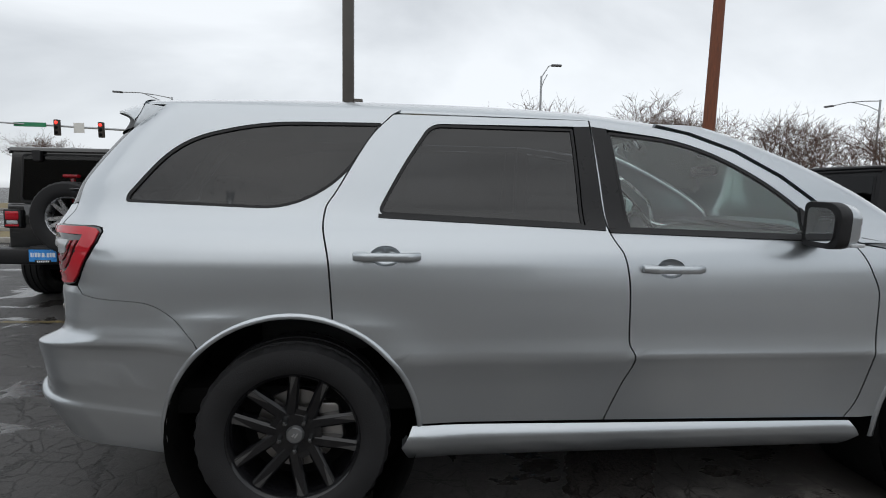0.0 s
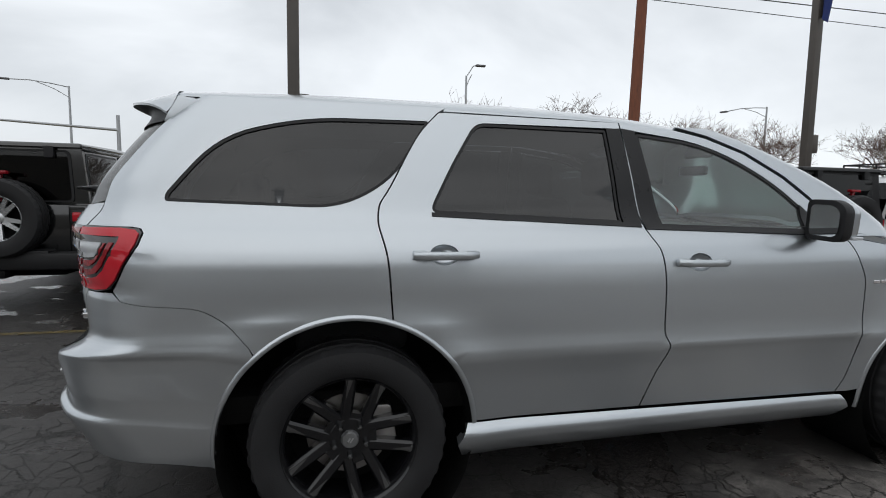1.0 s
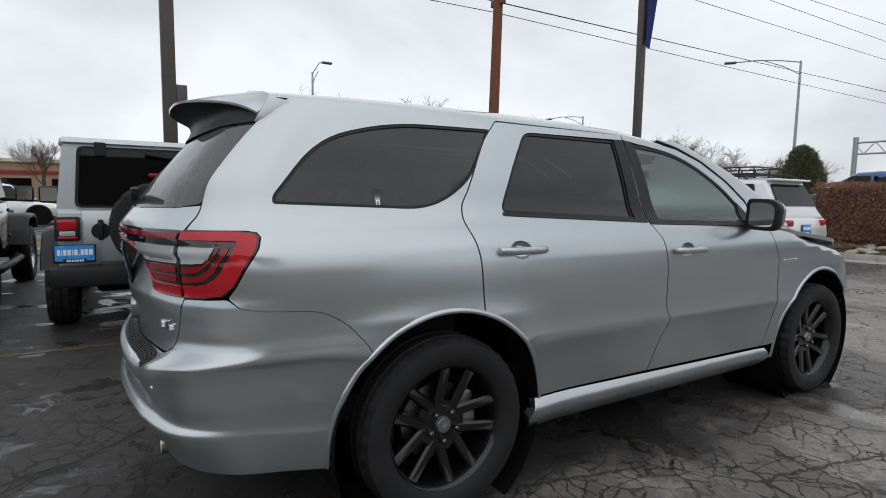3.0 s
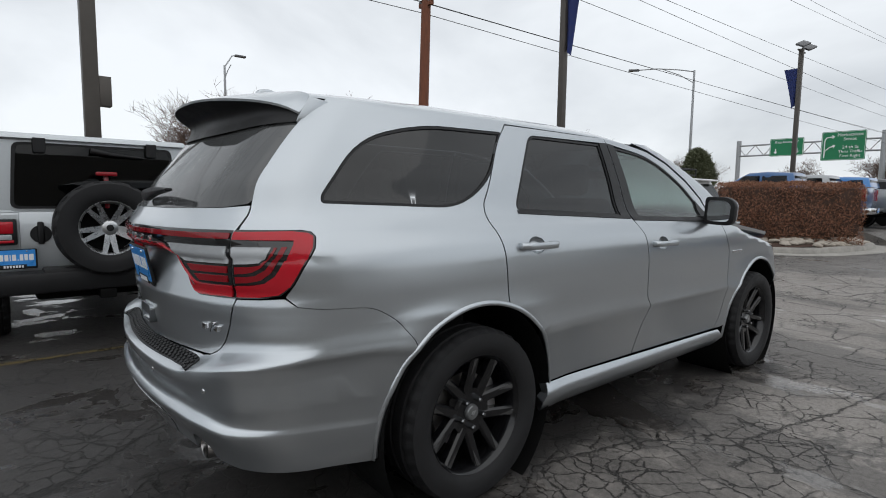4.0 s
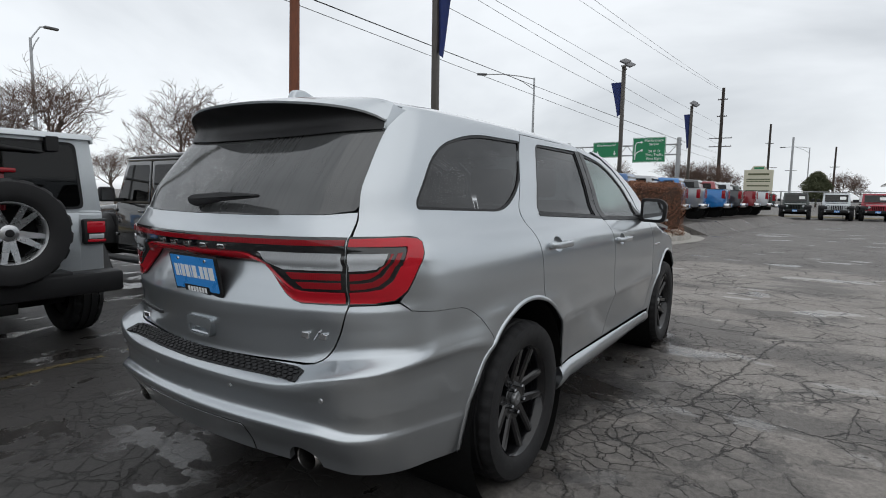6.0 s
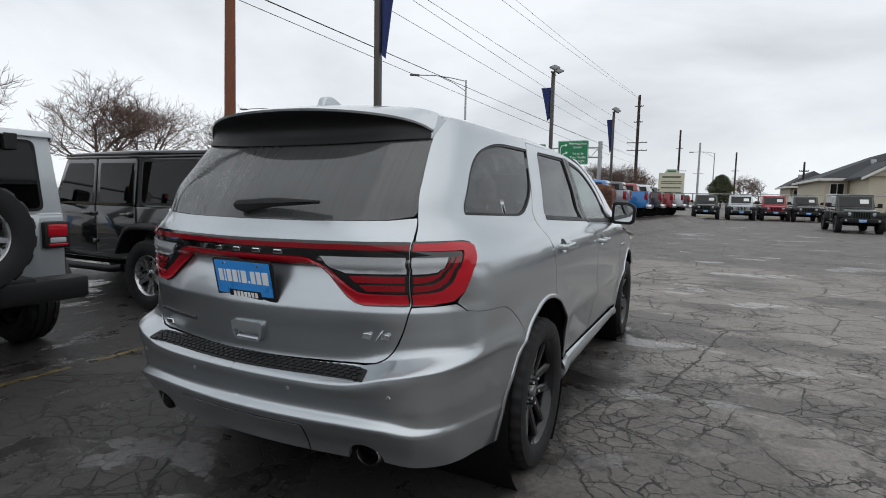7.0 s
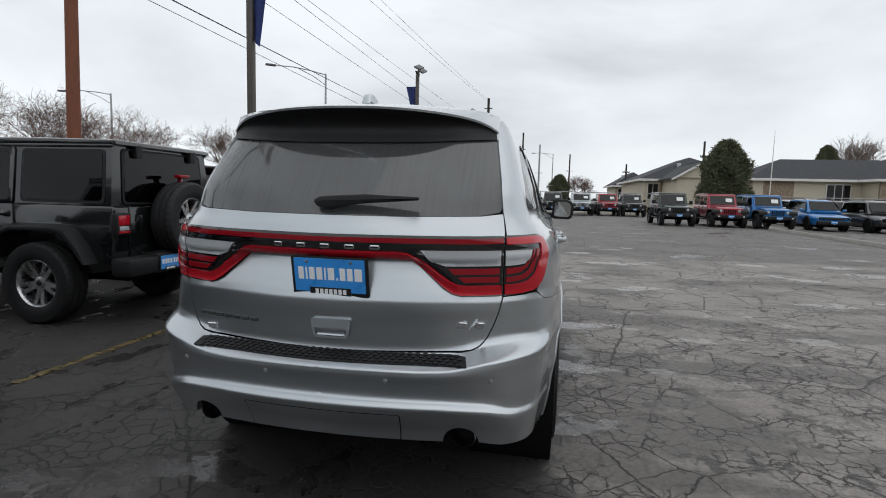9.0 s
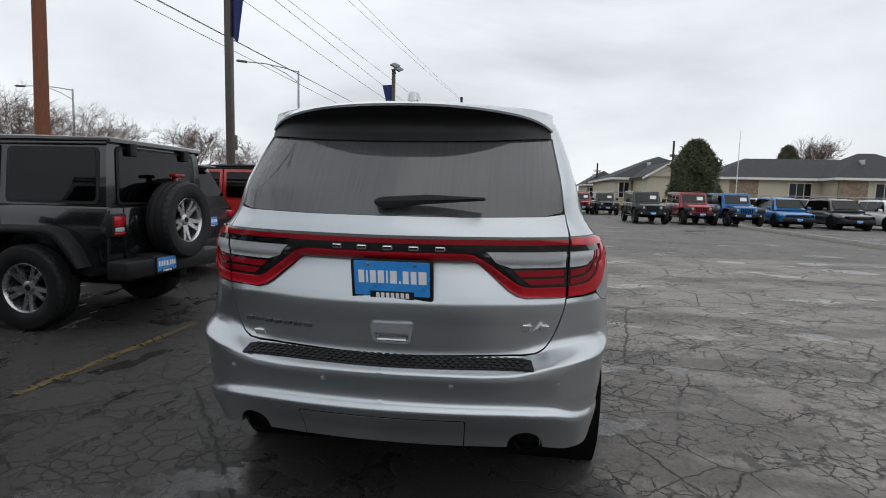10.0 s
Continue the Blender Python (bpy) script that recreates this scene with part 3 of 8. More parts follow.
def profile(s, z):
    """The skin before the bumper's creases are bent up and down."""
    yr, ar, br, yf, af, bf = bends(z)
    side = bf - br
    x, y = s + br, width(s + br, z)
    yy = np.clip(yr + (s + ARC), -1.2, None)
    rx, ry = tail(yy, z), yy
    slope = 2 * BOW(z) * yr
    norm = np.hypot(slope, 1)
    e = 1e-3
    ws = (width(br + e, z) - width(br, z)) / e
    wn = np.hypot(1, ws)
    cx, cy = bezier((ar, yr), (slope / norm, 1 / norm), (br, width(br, z)), (1 / wn, ws / wn), np.clip((s + ARC) / ARC, 0, 1))
    t = np.clip((s - side) / ARC, 0, 1)
    fs = (width(bf, z) - width(bf - e, z)) / e
    fn, slf = np.hypot(1, fs), -2 * NOSE_BOW(z) * yf
    fl = np.hypot(slf, 1)
    gx, gy = bezier((bf, width(bf, z)), (1 / fn, fs / fn), (af, yf), (-slf / fl, -1 / fl), t)
    yn = yf - (s - side - ARC)
    nx, ny = NOSE(z) - NOSE_BOW(z) * yn ** 2, yn
    x = np.where(s < -ARC, rx, np.where(s < 0, cx, np.where(s < side, x, np.where(s < side + ARC, gx, nx))))
    y = np.where(s < -ARC, ry, np.where(s < 0, cy, np.where(s < side, y, np.where(s < side + ARC, gy, ny))))
    return np.stack([x, y, z + 0 * x], -1)


def sill_skin(s, z):
    """The sill: a sloping ledge under the doors that turns in below."""
    p = skin(s, z)
    out = np.interp(z, [0.27, 0.30, 0.345, 0.375, 0.395, 0.425], [0.010, 0.028, 0.042, 0.044, 0.034, 0.004])
    p[:, 1] += out
    return p


def flat(kind, a, z):
    """Where a point of the side ('s', x, z), of the rear bend ('c', 0..1, z), of the tail ('r', y, z), of the front bend ('d') or nose ('n', y, z) lies on the flat skin."""
    yr, ar, br, yf, af, bf = bends(z)
    if kind == "s":
        return (a - br, z)
    if kind in "xy":
        grid = np.linspace(-1.6, bf - br, 500)
        p = skin(grid, np.full(500, z))
        if kind == "x":
            keep = grid >= -ARC - 0.2
            return (float(np.interp(a, p[keep, 0], grid[keep])), z)
        keep = grid <= -0.02
        return (float(np.interp(a, p[keep, 1], grid[keep])), z)
    if kind == "c":
        return (-ARC + a * ARC, z)
    if kind == "r":
        return (-ARC - (yr - a), z)
    if kind == "d":
        return (bf - br + a * ARC, z)
    return (bf - br + ARC + (yf - a), z)


def laid(points, step=0.02):
    """A closed outline of (kind, a, z) points, laid flat."""
    out = []
    for i in range(len(points)):
        p, q = points[i], points[(i + 1) % len(points)]
        n = max(1, math.ceil(np.hypot(q[1] - p[1], q[2] - p[2]) / step)) if p[0] == q[0] else 12
        for k in range(n):
            t = k / n
            if p[0] == q[0]:
                out.append(flat(p[0], p[1] + (q[1] - p[1]) * t, p[2] + (q[2] - p[2]) * t))
            else:
                a, b = flat(*p), flat(*q)
                out.append((a[0] + (b[0] - a[0]) * t, a[1] + (b[1] - a[1]) * t))
    return out


def on_side(pts):
    return [("s", a, b) for a, b in pts]


def on_tail(pts):
    return [("r", a, b) for a, b in pts]


def sheet(fn, outline, holes=(), step=0.035, lift=0.0, lip=0.025, both=False, lips=True):
    """A sheet over fn(s, z) with turned-in edges. Gives verts, faces and normals."""
    uv, fs, rings = fill(outline, holes, step)
    s, z = uv[:, 0], uv[:, 1]
    e = 1.5e-3
    p = fn(s, z)
    n = np.cross(fn(s + e, z) - fn(s - e, z), fn(s, z + e) - fn(s, z - e))
    n /= np.linalg.norm(n, axis=1)[:, None] + 1e-12
    if (n[:, 1] + 0.001).mean() < 0 and fn in (skin, sill_skin, bumper_skin):
        n = -n
    if fn not in (skin, sill_skin, bumper_skin) and n[:, 2].mean() < 0:
        n = -n
    p = p + n * lift
    tri = []
    for a, b, c in fs:
        g = np.cross(p[b] - p[a], p[c] - p[a])
        tri.append((a, b, c) if g @ n[a] > 0 else (a, c, b))
    vs, ns = [p], [n]
    count = len(p)
    raw = np.cross(fn(s + e, z) - fn(s - e, z), fn(s, z + e) - fn(s, z - e))
    turn = 1 if (raw * n).sum() > 0 else -1
    for k, ring in enumerate(rings if lips else ()):
        m = len(ring)
        top, nn, q = p[ring], n[ring], uv[ring]
        area = np.sum(q[:, 0] * np.roll(q[:, 1], -1) - np.roll(q[:, 0], -1) * q[:, 1])
        sign = (1 if area > 0 else -1) * turn * (1 if k == 0 else -1)
        out = np.cross(np.roll(top, -1, 0) - np.roll(top, 1, 0), nn) * sign
        out /= np.linalg.norm(out, axis=1)[:, None] + 1e-12
        vs += [top, top - nn * lip]
        ns += [out, out]
        for i in range(m):
            j = (i + 1) % m
            quad = (count + i, count + j, count + m + j, count + m + i)
            tri.append(quad[::-1] if sign > 0 else quad)
        count += 2 * m
    v, n = np.concatenate(vs), np.concatenate(ns)
    if not both:
        return v, tri, n
    return both_sides((v, tri, n))


def right(vfn):
    v, f, n = vfn
    k = np.array([1, -1, 1])
    return v * k, [tuple(reversed(q)) for q in f], n * k


def both_sides(vfn):
    a, b = vfn, right(vfn)
    m = len(a[0])
    return np.concatenate([a[0], b[0]]), list(a[1]) + [tuple(i + m for i in q) for q in b[1]], np.concatenate([a[2], b[2]])


def skinned(vfn, mat):
    return mesh(vfn[0], vfn[1], mat, 180, vfn[2])

# ---- the silver sport utility car ----
CAR_Y = 0.055
suv = empty("sport_utility_car", pose(0, CAR_Y, 0), "silver metallic sport utility car with black wheels, wet from rain", "car")


def arch_pts(cx, r, a0, a1, n=24, zc=0.385):
    return [("x", cx + r * math.cos(radians(a0 + (a1 - a0) * k / n)), zc + r * math.sin(radians(a0 + (a1 - a0) * k / n))) for k in range(n + 1)]


G = 0.0035                                     # half a shut line
Q_WIN = rounded([(-0.668, 1.314, 0.05), (-0.03, 1.294, 0.16), (0.180, 1.41, 0.12), (0.345, 1.662, 0.02), (-0.16, 1.655, 0.30), (-0.48, 1.570, 0.20), (-0.665, 1.345, 0.04)])
R_WIN = rounded([(0.318, 1.280, 0.05), (1.268, 1.240, 0.004), (1.238, 1.672, 0.004), (0.545, 1.665, 0.05), (0.43, 1.49, 0.15)])
F_WIN = rounded([(1.292, 1.232, 0.004), (2.33, 1.205, 0.03), (2.04, 1.452, 0.25), (1.70, 1.618, 0.25), (1.258, 1.672, 0.01)])
GAP_QR = [(0.158, 0.875), (0.140, 1.10), (0.112, 1.24), (0.118, 1.30), (0.165, 1.38), (0.30, 1.61), (0.385, 1.700)]
GAP_RF = [(1.285, 0.425), (1.345, 0.58), (1.392, 0.700), (1.362, 0.775), (1.355, 0.98), (1.334, 1.12), (1.288, 1.215), (1.262, 1.45), (1.248, 1.700)]
GAP_FF = [(2.395, 0.410), (2.440, 0.50), (2.470, 0.70), (2.468, 0.95), (2.432, 1.06), (2.392, 1.14), (2.352, 1.195)]


def along(pts, d):
    """A run of side points, shifted ahead."""
    return [("s", x + d, z) for x, z in pts]


def smooth_run(pts, n=5):
    c = curve(*[(i, p[0]) for i, p in enumerate(pts)]), curve(*[(i, p[1]) for i, p in enumerate(pts)])
    return [(float(c[0](k / n)), float(c[1](k / n))) for k in range((len(pts) - 1) * n + 1)]


GAP_QR, GAP_RF, GAP_FF = smooth_run(GAP_QR), smooth_run(GAP_RF), smooth_run(GAP_FF)

SEAM = smooth_run([(-0.80, 0.957), (-0.73, 0.947), (-0.56, 0.936), (-0.454, 0.888), (-0.362, 0.79)], 5)
TOP = 1.725
# quarter panel, with the rear pillars
quarter = laid([("y", 0.705, 1.222), ("x", -0.765, 1.222), ("x", -0.733, 1.216), ("x", -0.722, 1.200), ("x", -0.734, 1.160), ("x", -0.779, 1.088), ("x", -0.808, 1.030), ("x", -0.832, 0.990), *[("x", a, b) for a, b in SEAM]]
               + arch_pts(0, 0.502, 133, 72, 18) + along(GAP_QR, -G) + [("s", 0.40, 1.712), ("s", 0.42, TOP), ("s", 0.0, TOP), ("s", -0.40, TOP),
                ("y", 0.617, TOP), ("y", 0.6378, 1.60), ("y", 0.6660, 1.45), ("y", 0.6845, 1.31)])
q_hole = laid(on_side(Q_WIN))
quarter_mesh = skinned(right(sheet(skin, quarter, [q_hole], 0.03)), SILVER)
part("quarter_panel", quarter_mesh, suv)
part("quarter_panel", skinned(sheet(skin, quarter, [q_hole], 0.05), SILVER), suv)

for turned in (True, False):
    d = sheet(skin, quarter, [q_hole], 0.06, -0.035, lips=False)
    part("inner_trim", skinned(right(d) if turned else d, SEAT_GREY), suv, "dark grey inner trim")

for side in (-1, 1):
    part("inner_trim", mesh(*box(-0.70, 0.30, *sorted((side * 0.72, side * 0.76)), 1.10, 1.322, 0.01), SEAT_GREY, 40), suv, "dark grey inner trim")

rear_door = laid(along(GAP_QR, G) + along([(0.41, 1.702), (1.22, 1.700)], 0) + along(GAP_RF[::-1], -G) + [("s", 0.50, 0.432)] + arch_pts(0, 0.502, 8, 70, 14))
front_door = laid(along(GAP_RF, G) + along([(1.30, 1.698), (1.50, 1.676), (1.70, 1.645), (1.90, 1.575), (2.10, 1.465), (2.27, 1.34)], 0) + along(GAP_FF[::-1], -G))
DOORS, HANDLES = {}, {"rear_door": (0.236, 1.122), "front_door": (1.402, 1.078)}
for side_name, turned in (("right", True), ("left", False)):
    for outline, win, nm in ((rear_door, R_WIN, "rear_door"), (front_door, F_WIN, "front_door")):
        cup = [(HANDLES[nm][0] + 0.125 + 0.060 * math.cos(a), HANDLES[nm][1] + 0.040 * math.sin(a)) for a in np.linspace(0, 2 * math.pi, 22)[:-1]]
        data = sheet(skin, outline, [laid(on_side(win)), laid(on_side(cup))], 0.03 if turned else 0.05, lip=0.012)
        DOORS[nm, turned] = part(nm, skinned(right(data) if turned else data, SILVER), suv)

# front wing, bonnet and nose in one skin
fender = laid(along(GAP_FF, G) + [("s", 2.40, 1.180), ("s", 2.75, 1.125), ("d", 0.25, 1.07), ("n", 0.0, 1.03), ("n", 0.0, 0.30), ("d", 0.5, 0.30), ("s", 3.48, 0.32)] + [("s", p[1], p[2]) for p in arch_pts(AXLE_F, 0.502, -4, 176, 30)] + [("s", 2.46, 0.41)])
fd = sheet(skin, fender, [], 0.04)
part("front_wing", skinned(right(fd), SILVER), suv)
part("front_wing", skinned(fd, SILVER), suv)


def bonnet_fn(s, t):
    """The bonnet: s along, t across (0 at the middle)."""
    z = np.interp(s, [2.40, 2.75, 3.30, 3.60, 3.80], [1.215, 1.150, 1.085, 1.035, 1.03])
    w = width(s, z - 0.01) * np.interp(s, [2.4, 3.3, 3.6, 3.8], [0.995, 0.97, 0.86, 0.62])
    y = w * t
    return np.stack([s + 0.10 * (1 - t * t), y, z + 0.05 * (1 - np.abs(t) ** 3.0) - 0.018 * np.exp(-((np.abs(t) - 0.55) / 0.10) ** 2)], -1)


part("bonnet", skinned(sheet(bonnet_fn, [(2.42, -1), (3.78, -1), (3.78, 1), (2.42, 1)], [], 0.06), SILVER), suv)

# sills
sill = laid(on_side([(0.475, 0.425), (2.40, 0.404), (2.445, 0.34), (2.40, 0.275), (0.46, 0.275), (0.43, 0.34)]))
for turned in (True, False):
    d = sheet(sill_skin, sill, [], 0.018, 0.0, 0.05)
    part("sill", skinned(right(d) if turned else d, SILVER), suv)

# roof and windscreen
ROOF_Z = curve((-0.70, 1.772), (-0.4, 1.789), (0.1, 1.803), (0.6, 1.803), (1.2, 1.784), (1.6, 1.748), (1.85, 1.705))


def roof_fn(s, t):
    w = W_Z(TOP - 0.002) * np.interp(s, [-0.9, -0.6, -0.3, 1.0, 1.6, 1.9], [0.86, 0.925, 0.965, 1.0, 0.985, 0.94])
    edge = np.interp(s, [-0.9, 1.25, 1.7, 1.9], [TOP, 1.704, 1.655, 1.60])
    a = np.abs(t)
    z = edge + (ROOF_Z(s) - edge) * (1 - a ** 3.2) ** 0.62
    return np.stack([s + 0 * t, w * t, z], -1)


def roof_sheet(u, v):
    return roof_fn(u, np.sin(np.clip(v, -1.5707, 1.5707)))


part("roof", skinned(sheet(roof_sheet, [(-0.655, -1.57), (1.80, -1.57), (1.80, 1.57), (-0.655, 1.57)], [], 0.05, lips=False), SILVER), suv)
screen = laid([("n", 0.0, 1.19), ("d", 0.55, 1.19), ("d", 0.5, 1.45), ("d", 0.5, 1.70), ("n", 0.0, 1.725)])
part("windscreen", skinned(sheet(skin, screen, [], 0.06, -0.004, both=True, lips=False), GLASS_CLEAR), suv, "green-tinted windscreen")
pillar = laid([("s", 2.40, 1.190), ("d", 0.5, 1.19), ("d", 0.45, 1.45), ("d", 0.45, 1.69), ("s", 1.55, 1.695), ("s", 1.715, 1.66), ("s", 1.915, 1.588), ("s", 2.115, 1.478), ("s", 2.285, 1.352), ("s", 2.365, 1.215)])
for turned in (True, False):
    d = sheet(skin, pillar, [], 0.04)
    part("windscreen_pillar", skinned(right(d) if turned else d, SILVER), suv)

# side glass: dark panes with black rims, and the black centre pillar
for turned in (True, False):
    def put(name, outline, mat, parent, lift, label="", step=0.05, lips=True, lip=0.02):
        d = sheet(skin, laid(on_side(outline)), [], step, lift, lip, lips=lips)
        return part(name, skinned(right(d) if turned else d, mat), parent, label)

    def rim(outline, by, parent, lift=-0.002):
        d = sheet(skin, laid(on_side(outline)), [laid(on_side(shrink(outline, by)))], 0.05, lift, 0.015)
        return part("window_seal", skinned(right(d) if turned else d, BLACK_TRIM), parent, "black rubber window seal")
    q = put("quarter_window", shrink(Q_WIN, 0.011), GLASS_DARK, suv, -0.008, "dark privacy glass with raindrops", lips=False)
    rim(shrink(Q_WIN, 0.002), 0.010, q)
    rp = rounded([(0.318, 1.280, 0.05), (1.188, 1.244, 0.01), (1.172, 1.664, 0.01), (0.545, 1.665, 0.05), (0.43, 1.49, 0.15)])
    r = put("door_glass", shrink(rp, 0.012), GLASS_DARK, DOORS["rear_door", turned], -0.008, "dark privacy glass with raindrops", lips=False)
    rim(shrink(rp, 0.002), 0.011, DOORS["rear_door", turned])
    put("pillar_cover", [(1.190, 1.246), (1.2785, 1.242), (1.2450, 1.672), (1.174, 1.666)], PILLAR_BLACK, DOORS["rear_door", turned], 0.003, "black pillar cover")
    fp = rounded([(1.374, 1.230, 0.008), (2.33, 1.205, 0.02), (2.04, 1.452, 0.25), (1.70, 1.618, 0.25), (1.322, 1.655, 0.02)])
    put("door_glass", shrink(fp, 0.012), GLASS_CLEAR, DOORS["front_door", turned], -0.008, "green-tinted clear glass", lips=False)
    rim(shrink(fp, 0.002), 0.011, DOORS["front_door", turned])
    put("pillar_cover", [(1.2885, 1.236), (1.372, 1.231), (1.320, 1.664), (1.2535, 1.672)], PILLAR_BLACK, DOORS["front_door", turned], 0.003, "black pillar cover")
    put("belt_moulding", [(0.330, 1.266), (1.272, 1.226), (1.272, 1.242), (0.330, 1.282)], BLACK_TRIM, DOORS["rear_door", turned], 0.004, "black belt moulding")
    put("belt_moulding", [(1.288, 1.218), (2.335, 1.190), (2.335, 1.207), (1.288, 1.234)], BLACK_TRIM, DOORS["front_door", turned], 0.004, "black belt moulding")
    put("mirror_sail", [(2.16, 1.210), (2.32, 1.206), (2.180, 1.335)], BLACK_TRIM, DOORS["front_door", turned], 0.004, "black mirror base")

# tail: gate, glass, bumper
GATE_EDGE = smooth_run([(0.694, 0.965), (0.682, 0.915), (0.665, 0.865), (0.643, 0.818), (0.615, 0.784), (0.585, 0.768)], 6)
gate = laid([("y", 0.0, 1.286), ("y", 0.30, 1.287), ("y", 0.60, 1.294), ("y", 0.683, 1.304), ("y", 0.6965, 1.23), ("y", 0.6965, 0.99)] + [("y", a, b) for a, b in GATE_EDGE] + [("y", 0.54, 0.762), ("y", 0.0, 0.748)])
tailgate = part("tailgate", skinned(sheet(skin, gate, [], 0.016, both=True), SILVER), suv)
back = laid([("y", 0.0, 1.290), ("y", 0.30, 1.291), ("y", 0.60, 1.298), ("y", 0.674, 1.312), ("y", 0.6845, 1.335), ("y", 0.6690, 1.45), ("y", 0.6410, 1.60), ("y", 0.620, 1.70), ("y", 0.0, 1.715)])
part("rear_window", skinned(sheet(skin, back, [], 0.03, -0.005, 0.01, both=True, lips=False), GLASS_REAR), tailgate, "dark rear window with rain streaks")
bumper = laid([("y", 0.0, 0.741), ("y", 0.54, 0.755), *[("y", a + 0.0042, b - 0.0035) for a, b in GATE_EDGE[::-1]], ("y", 0.701, 0.976), ("y", 0.74, 0.978), ("x", -0.90, 0.979), ("x", -0.846, 0.984), ("x", -0.836, 0.984), *[("x", a - 0.0022, b - 0.0018) for a, b in SEAM]]
              + arch_pts(0, 0.502, 133.8, 189, 15) + [("x", -0.515, 0.318), ("x", -0.70, 0.338), ("c", 0.7, 0.350), ("c", 0.35, 0.368)]
              + [("y", 0.558 + 0.070 * math.cos(a), 0.392 + 0.074 * math.sin(a)) for a in np.linspace(0, math.pi, 15)] + [("y", 0.35, 0.392), ("y", 0.0, 0.392)])
bumper_ob = part("rear_bumper", skinned(sheet(bumper_skin, levelled(bumper), [], 0.010, both=True), SILVER), suv)

# ---- wheels ----
def tyre_data(r, rim, half, segs=72, blocks=True, knobby=False):
    """A tyre round the y axis: side walls, shoulder and a tread cut by grooves."""
    prof = [(rim, -half * 0.80), (rim + 0.012, -half * 0.90), (rim + (r - rim) * 0.35, -half * 0.985), (rim + (r - rim) * 0.62, -half), (rim + (r - rim) * 0.85, -half * 0.96), (r - 0.012, -half * 0.86), (r - 0.002, -half * 0.76)]
    tread = []
    for k, g in enumerate((-0.5, 0.0, 0.5)):
        c = g * half * 1.05
        tread += [(r, c - 0.010), (r - 0.011, c - 0.008), (r - 0.011, c + 0.008), (r, c + 0.010)]
    full = prof + tread + [(a, -b) for a, b in prof[::-1]]
    n = len(full)
    segs = 144 if blocks else 64
    vs, fs = lathe(full, segs, "y")
    if blocks:
        period, cut = (4, 0.006) if not knobby else (8, 0.014)
        for i in range(segs):
            for k in range(n):
                rr, h = full[k]
                if rr > r - 0.013 and abs(h) > half * 0.55:
                    phase = (i + (period // 2 if h > 0 else 0)) % period
                    if phase < period * 0.3:
                        f = 1 - cut / rr
                        x, y, z = vs[i * n + k]
                        vs[i * n + k] = (x * f, y, z * f)
    return vs, fs


def spoke(ang, inner, outer, w0, w1, y0, y1, thick, skew=0.0):
    """One tapered spoke in the wheel's plane; the outer face looks to -y."""
    pts = [(-w0 / 2, inner), (w0 / 2, inner), (w1 / 2 + skew, outer), (-w1 / 2 + skew, outer)]
    vs = [(x, (y0 if z == inner else y1), z) for x, z in pts] + [(x * 0.75 + (skew * 0.25 if z == outer else 0), (y0 if z == inner else y1) + thick, z) for x, z in pts]
    fs = [(0, 1, 2, 3), (7, 6, 5, 4), (0, 4, 5, 1), (1, 5, 6, 2), (2, 6, 7, 3), (3, 7, 4, 0)]
    return moved((vs, fs), Matrix.Rotation(ang, 4, "Y"))


def blade(ang, x0, x1, w0, w1, r0, r1, y0, y1, thick):
    """A tapered bar beside the wheel's radius, from r0 to r1; the outer face looks to -y."""
    pts = [(x0 - w0 / 2, r0), (x0 + w0 / 2, r0), (x1 + w1 / 2, r1), (x1 - w1 / 2, r1)]
    ys = [y0, y0, y1, y1]
    mid = [(0.5 * (pts[0][0] + pts[1][0]), r0), (0.5 * (pts[2][0] + pts[3][0]), r1)]
    vs = [(x, y + 0.010, z) for (x, z), y in zip(pts, ys)] + [(mid[0][0] + dx * w0, y0, r0) for dx in (-0.30, 0.30)] + [(mid[1][0] + dx * w1, y1, r1) for dx in (0.30, -0.30)]
    vs += [(x, y + thick, z) for (x, z), y in zip(pts, ys)]
    fs = [(4, 5, 6, 7), (0, 4, 7, 3), (1, 2, 6, 5), (0, 1, 5, 4), (3, 7, 6, 2), (0, 3, 11, 8), (1, 9, 10, 2), (2, 10, 11, 3), (0, 8, 9, 1), (8, 11, 10, 9)]
    return moved((vs, fs), Matrix.Rotation(ang, 4, "Y"))


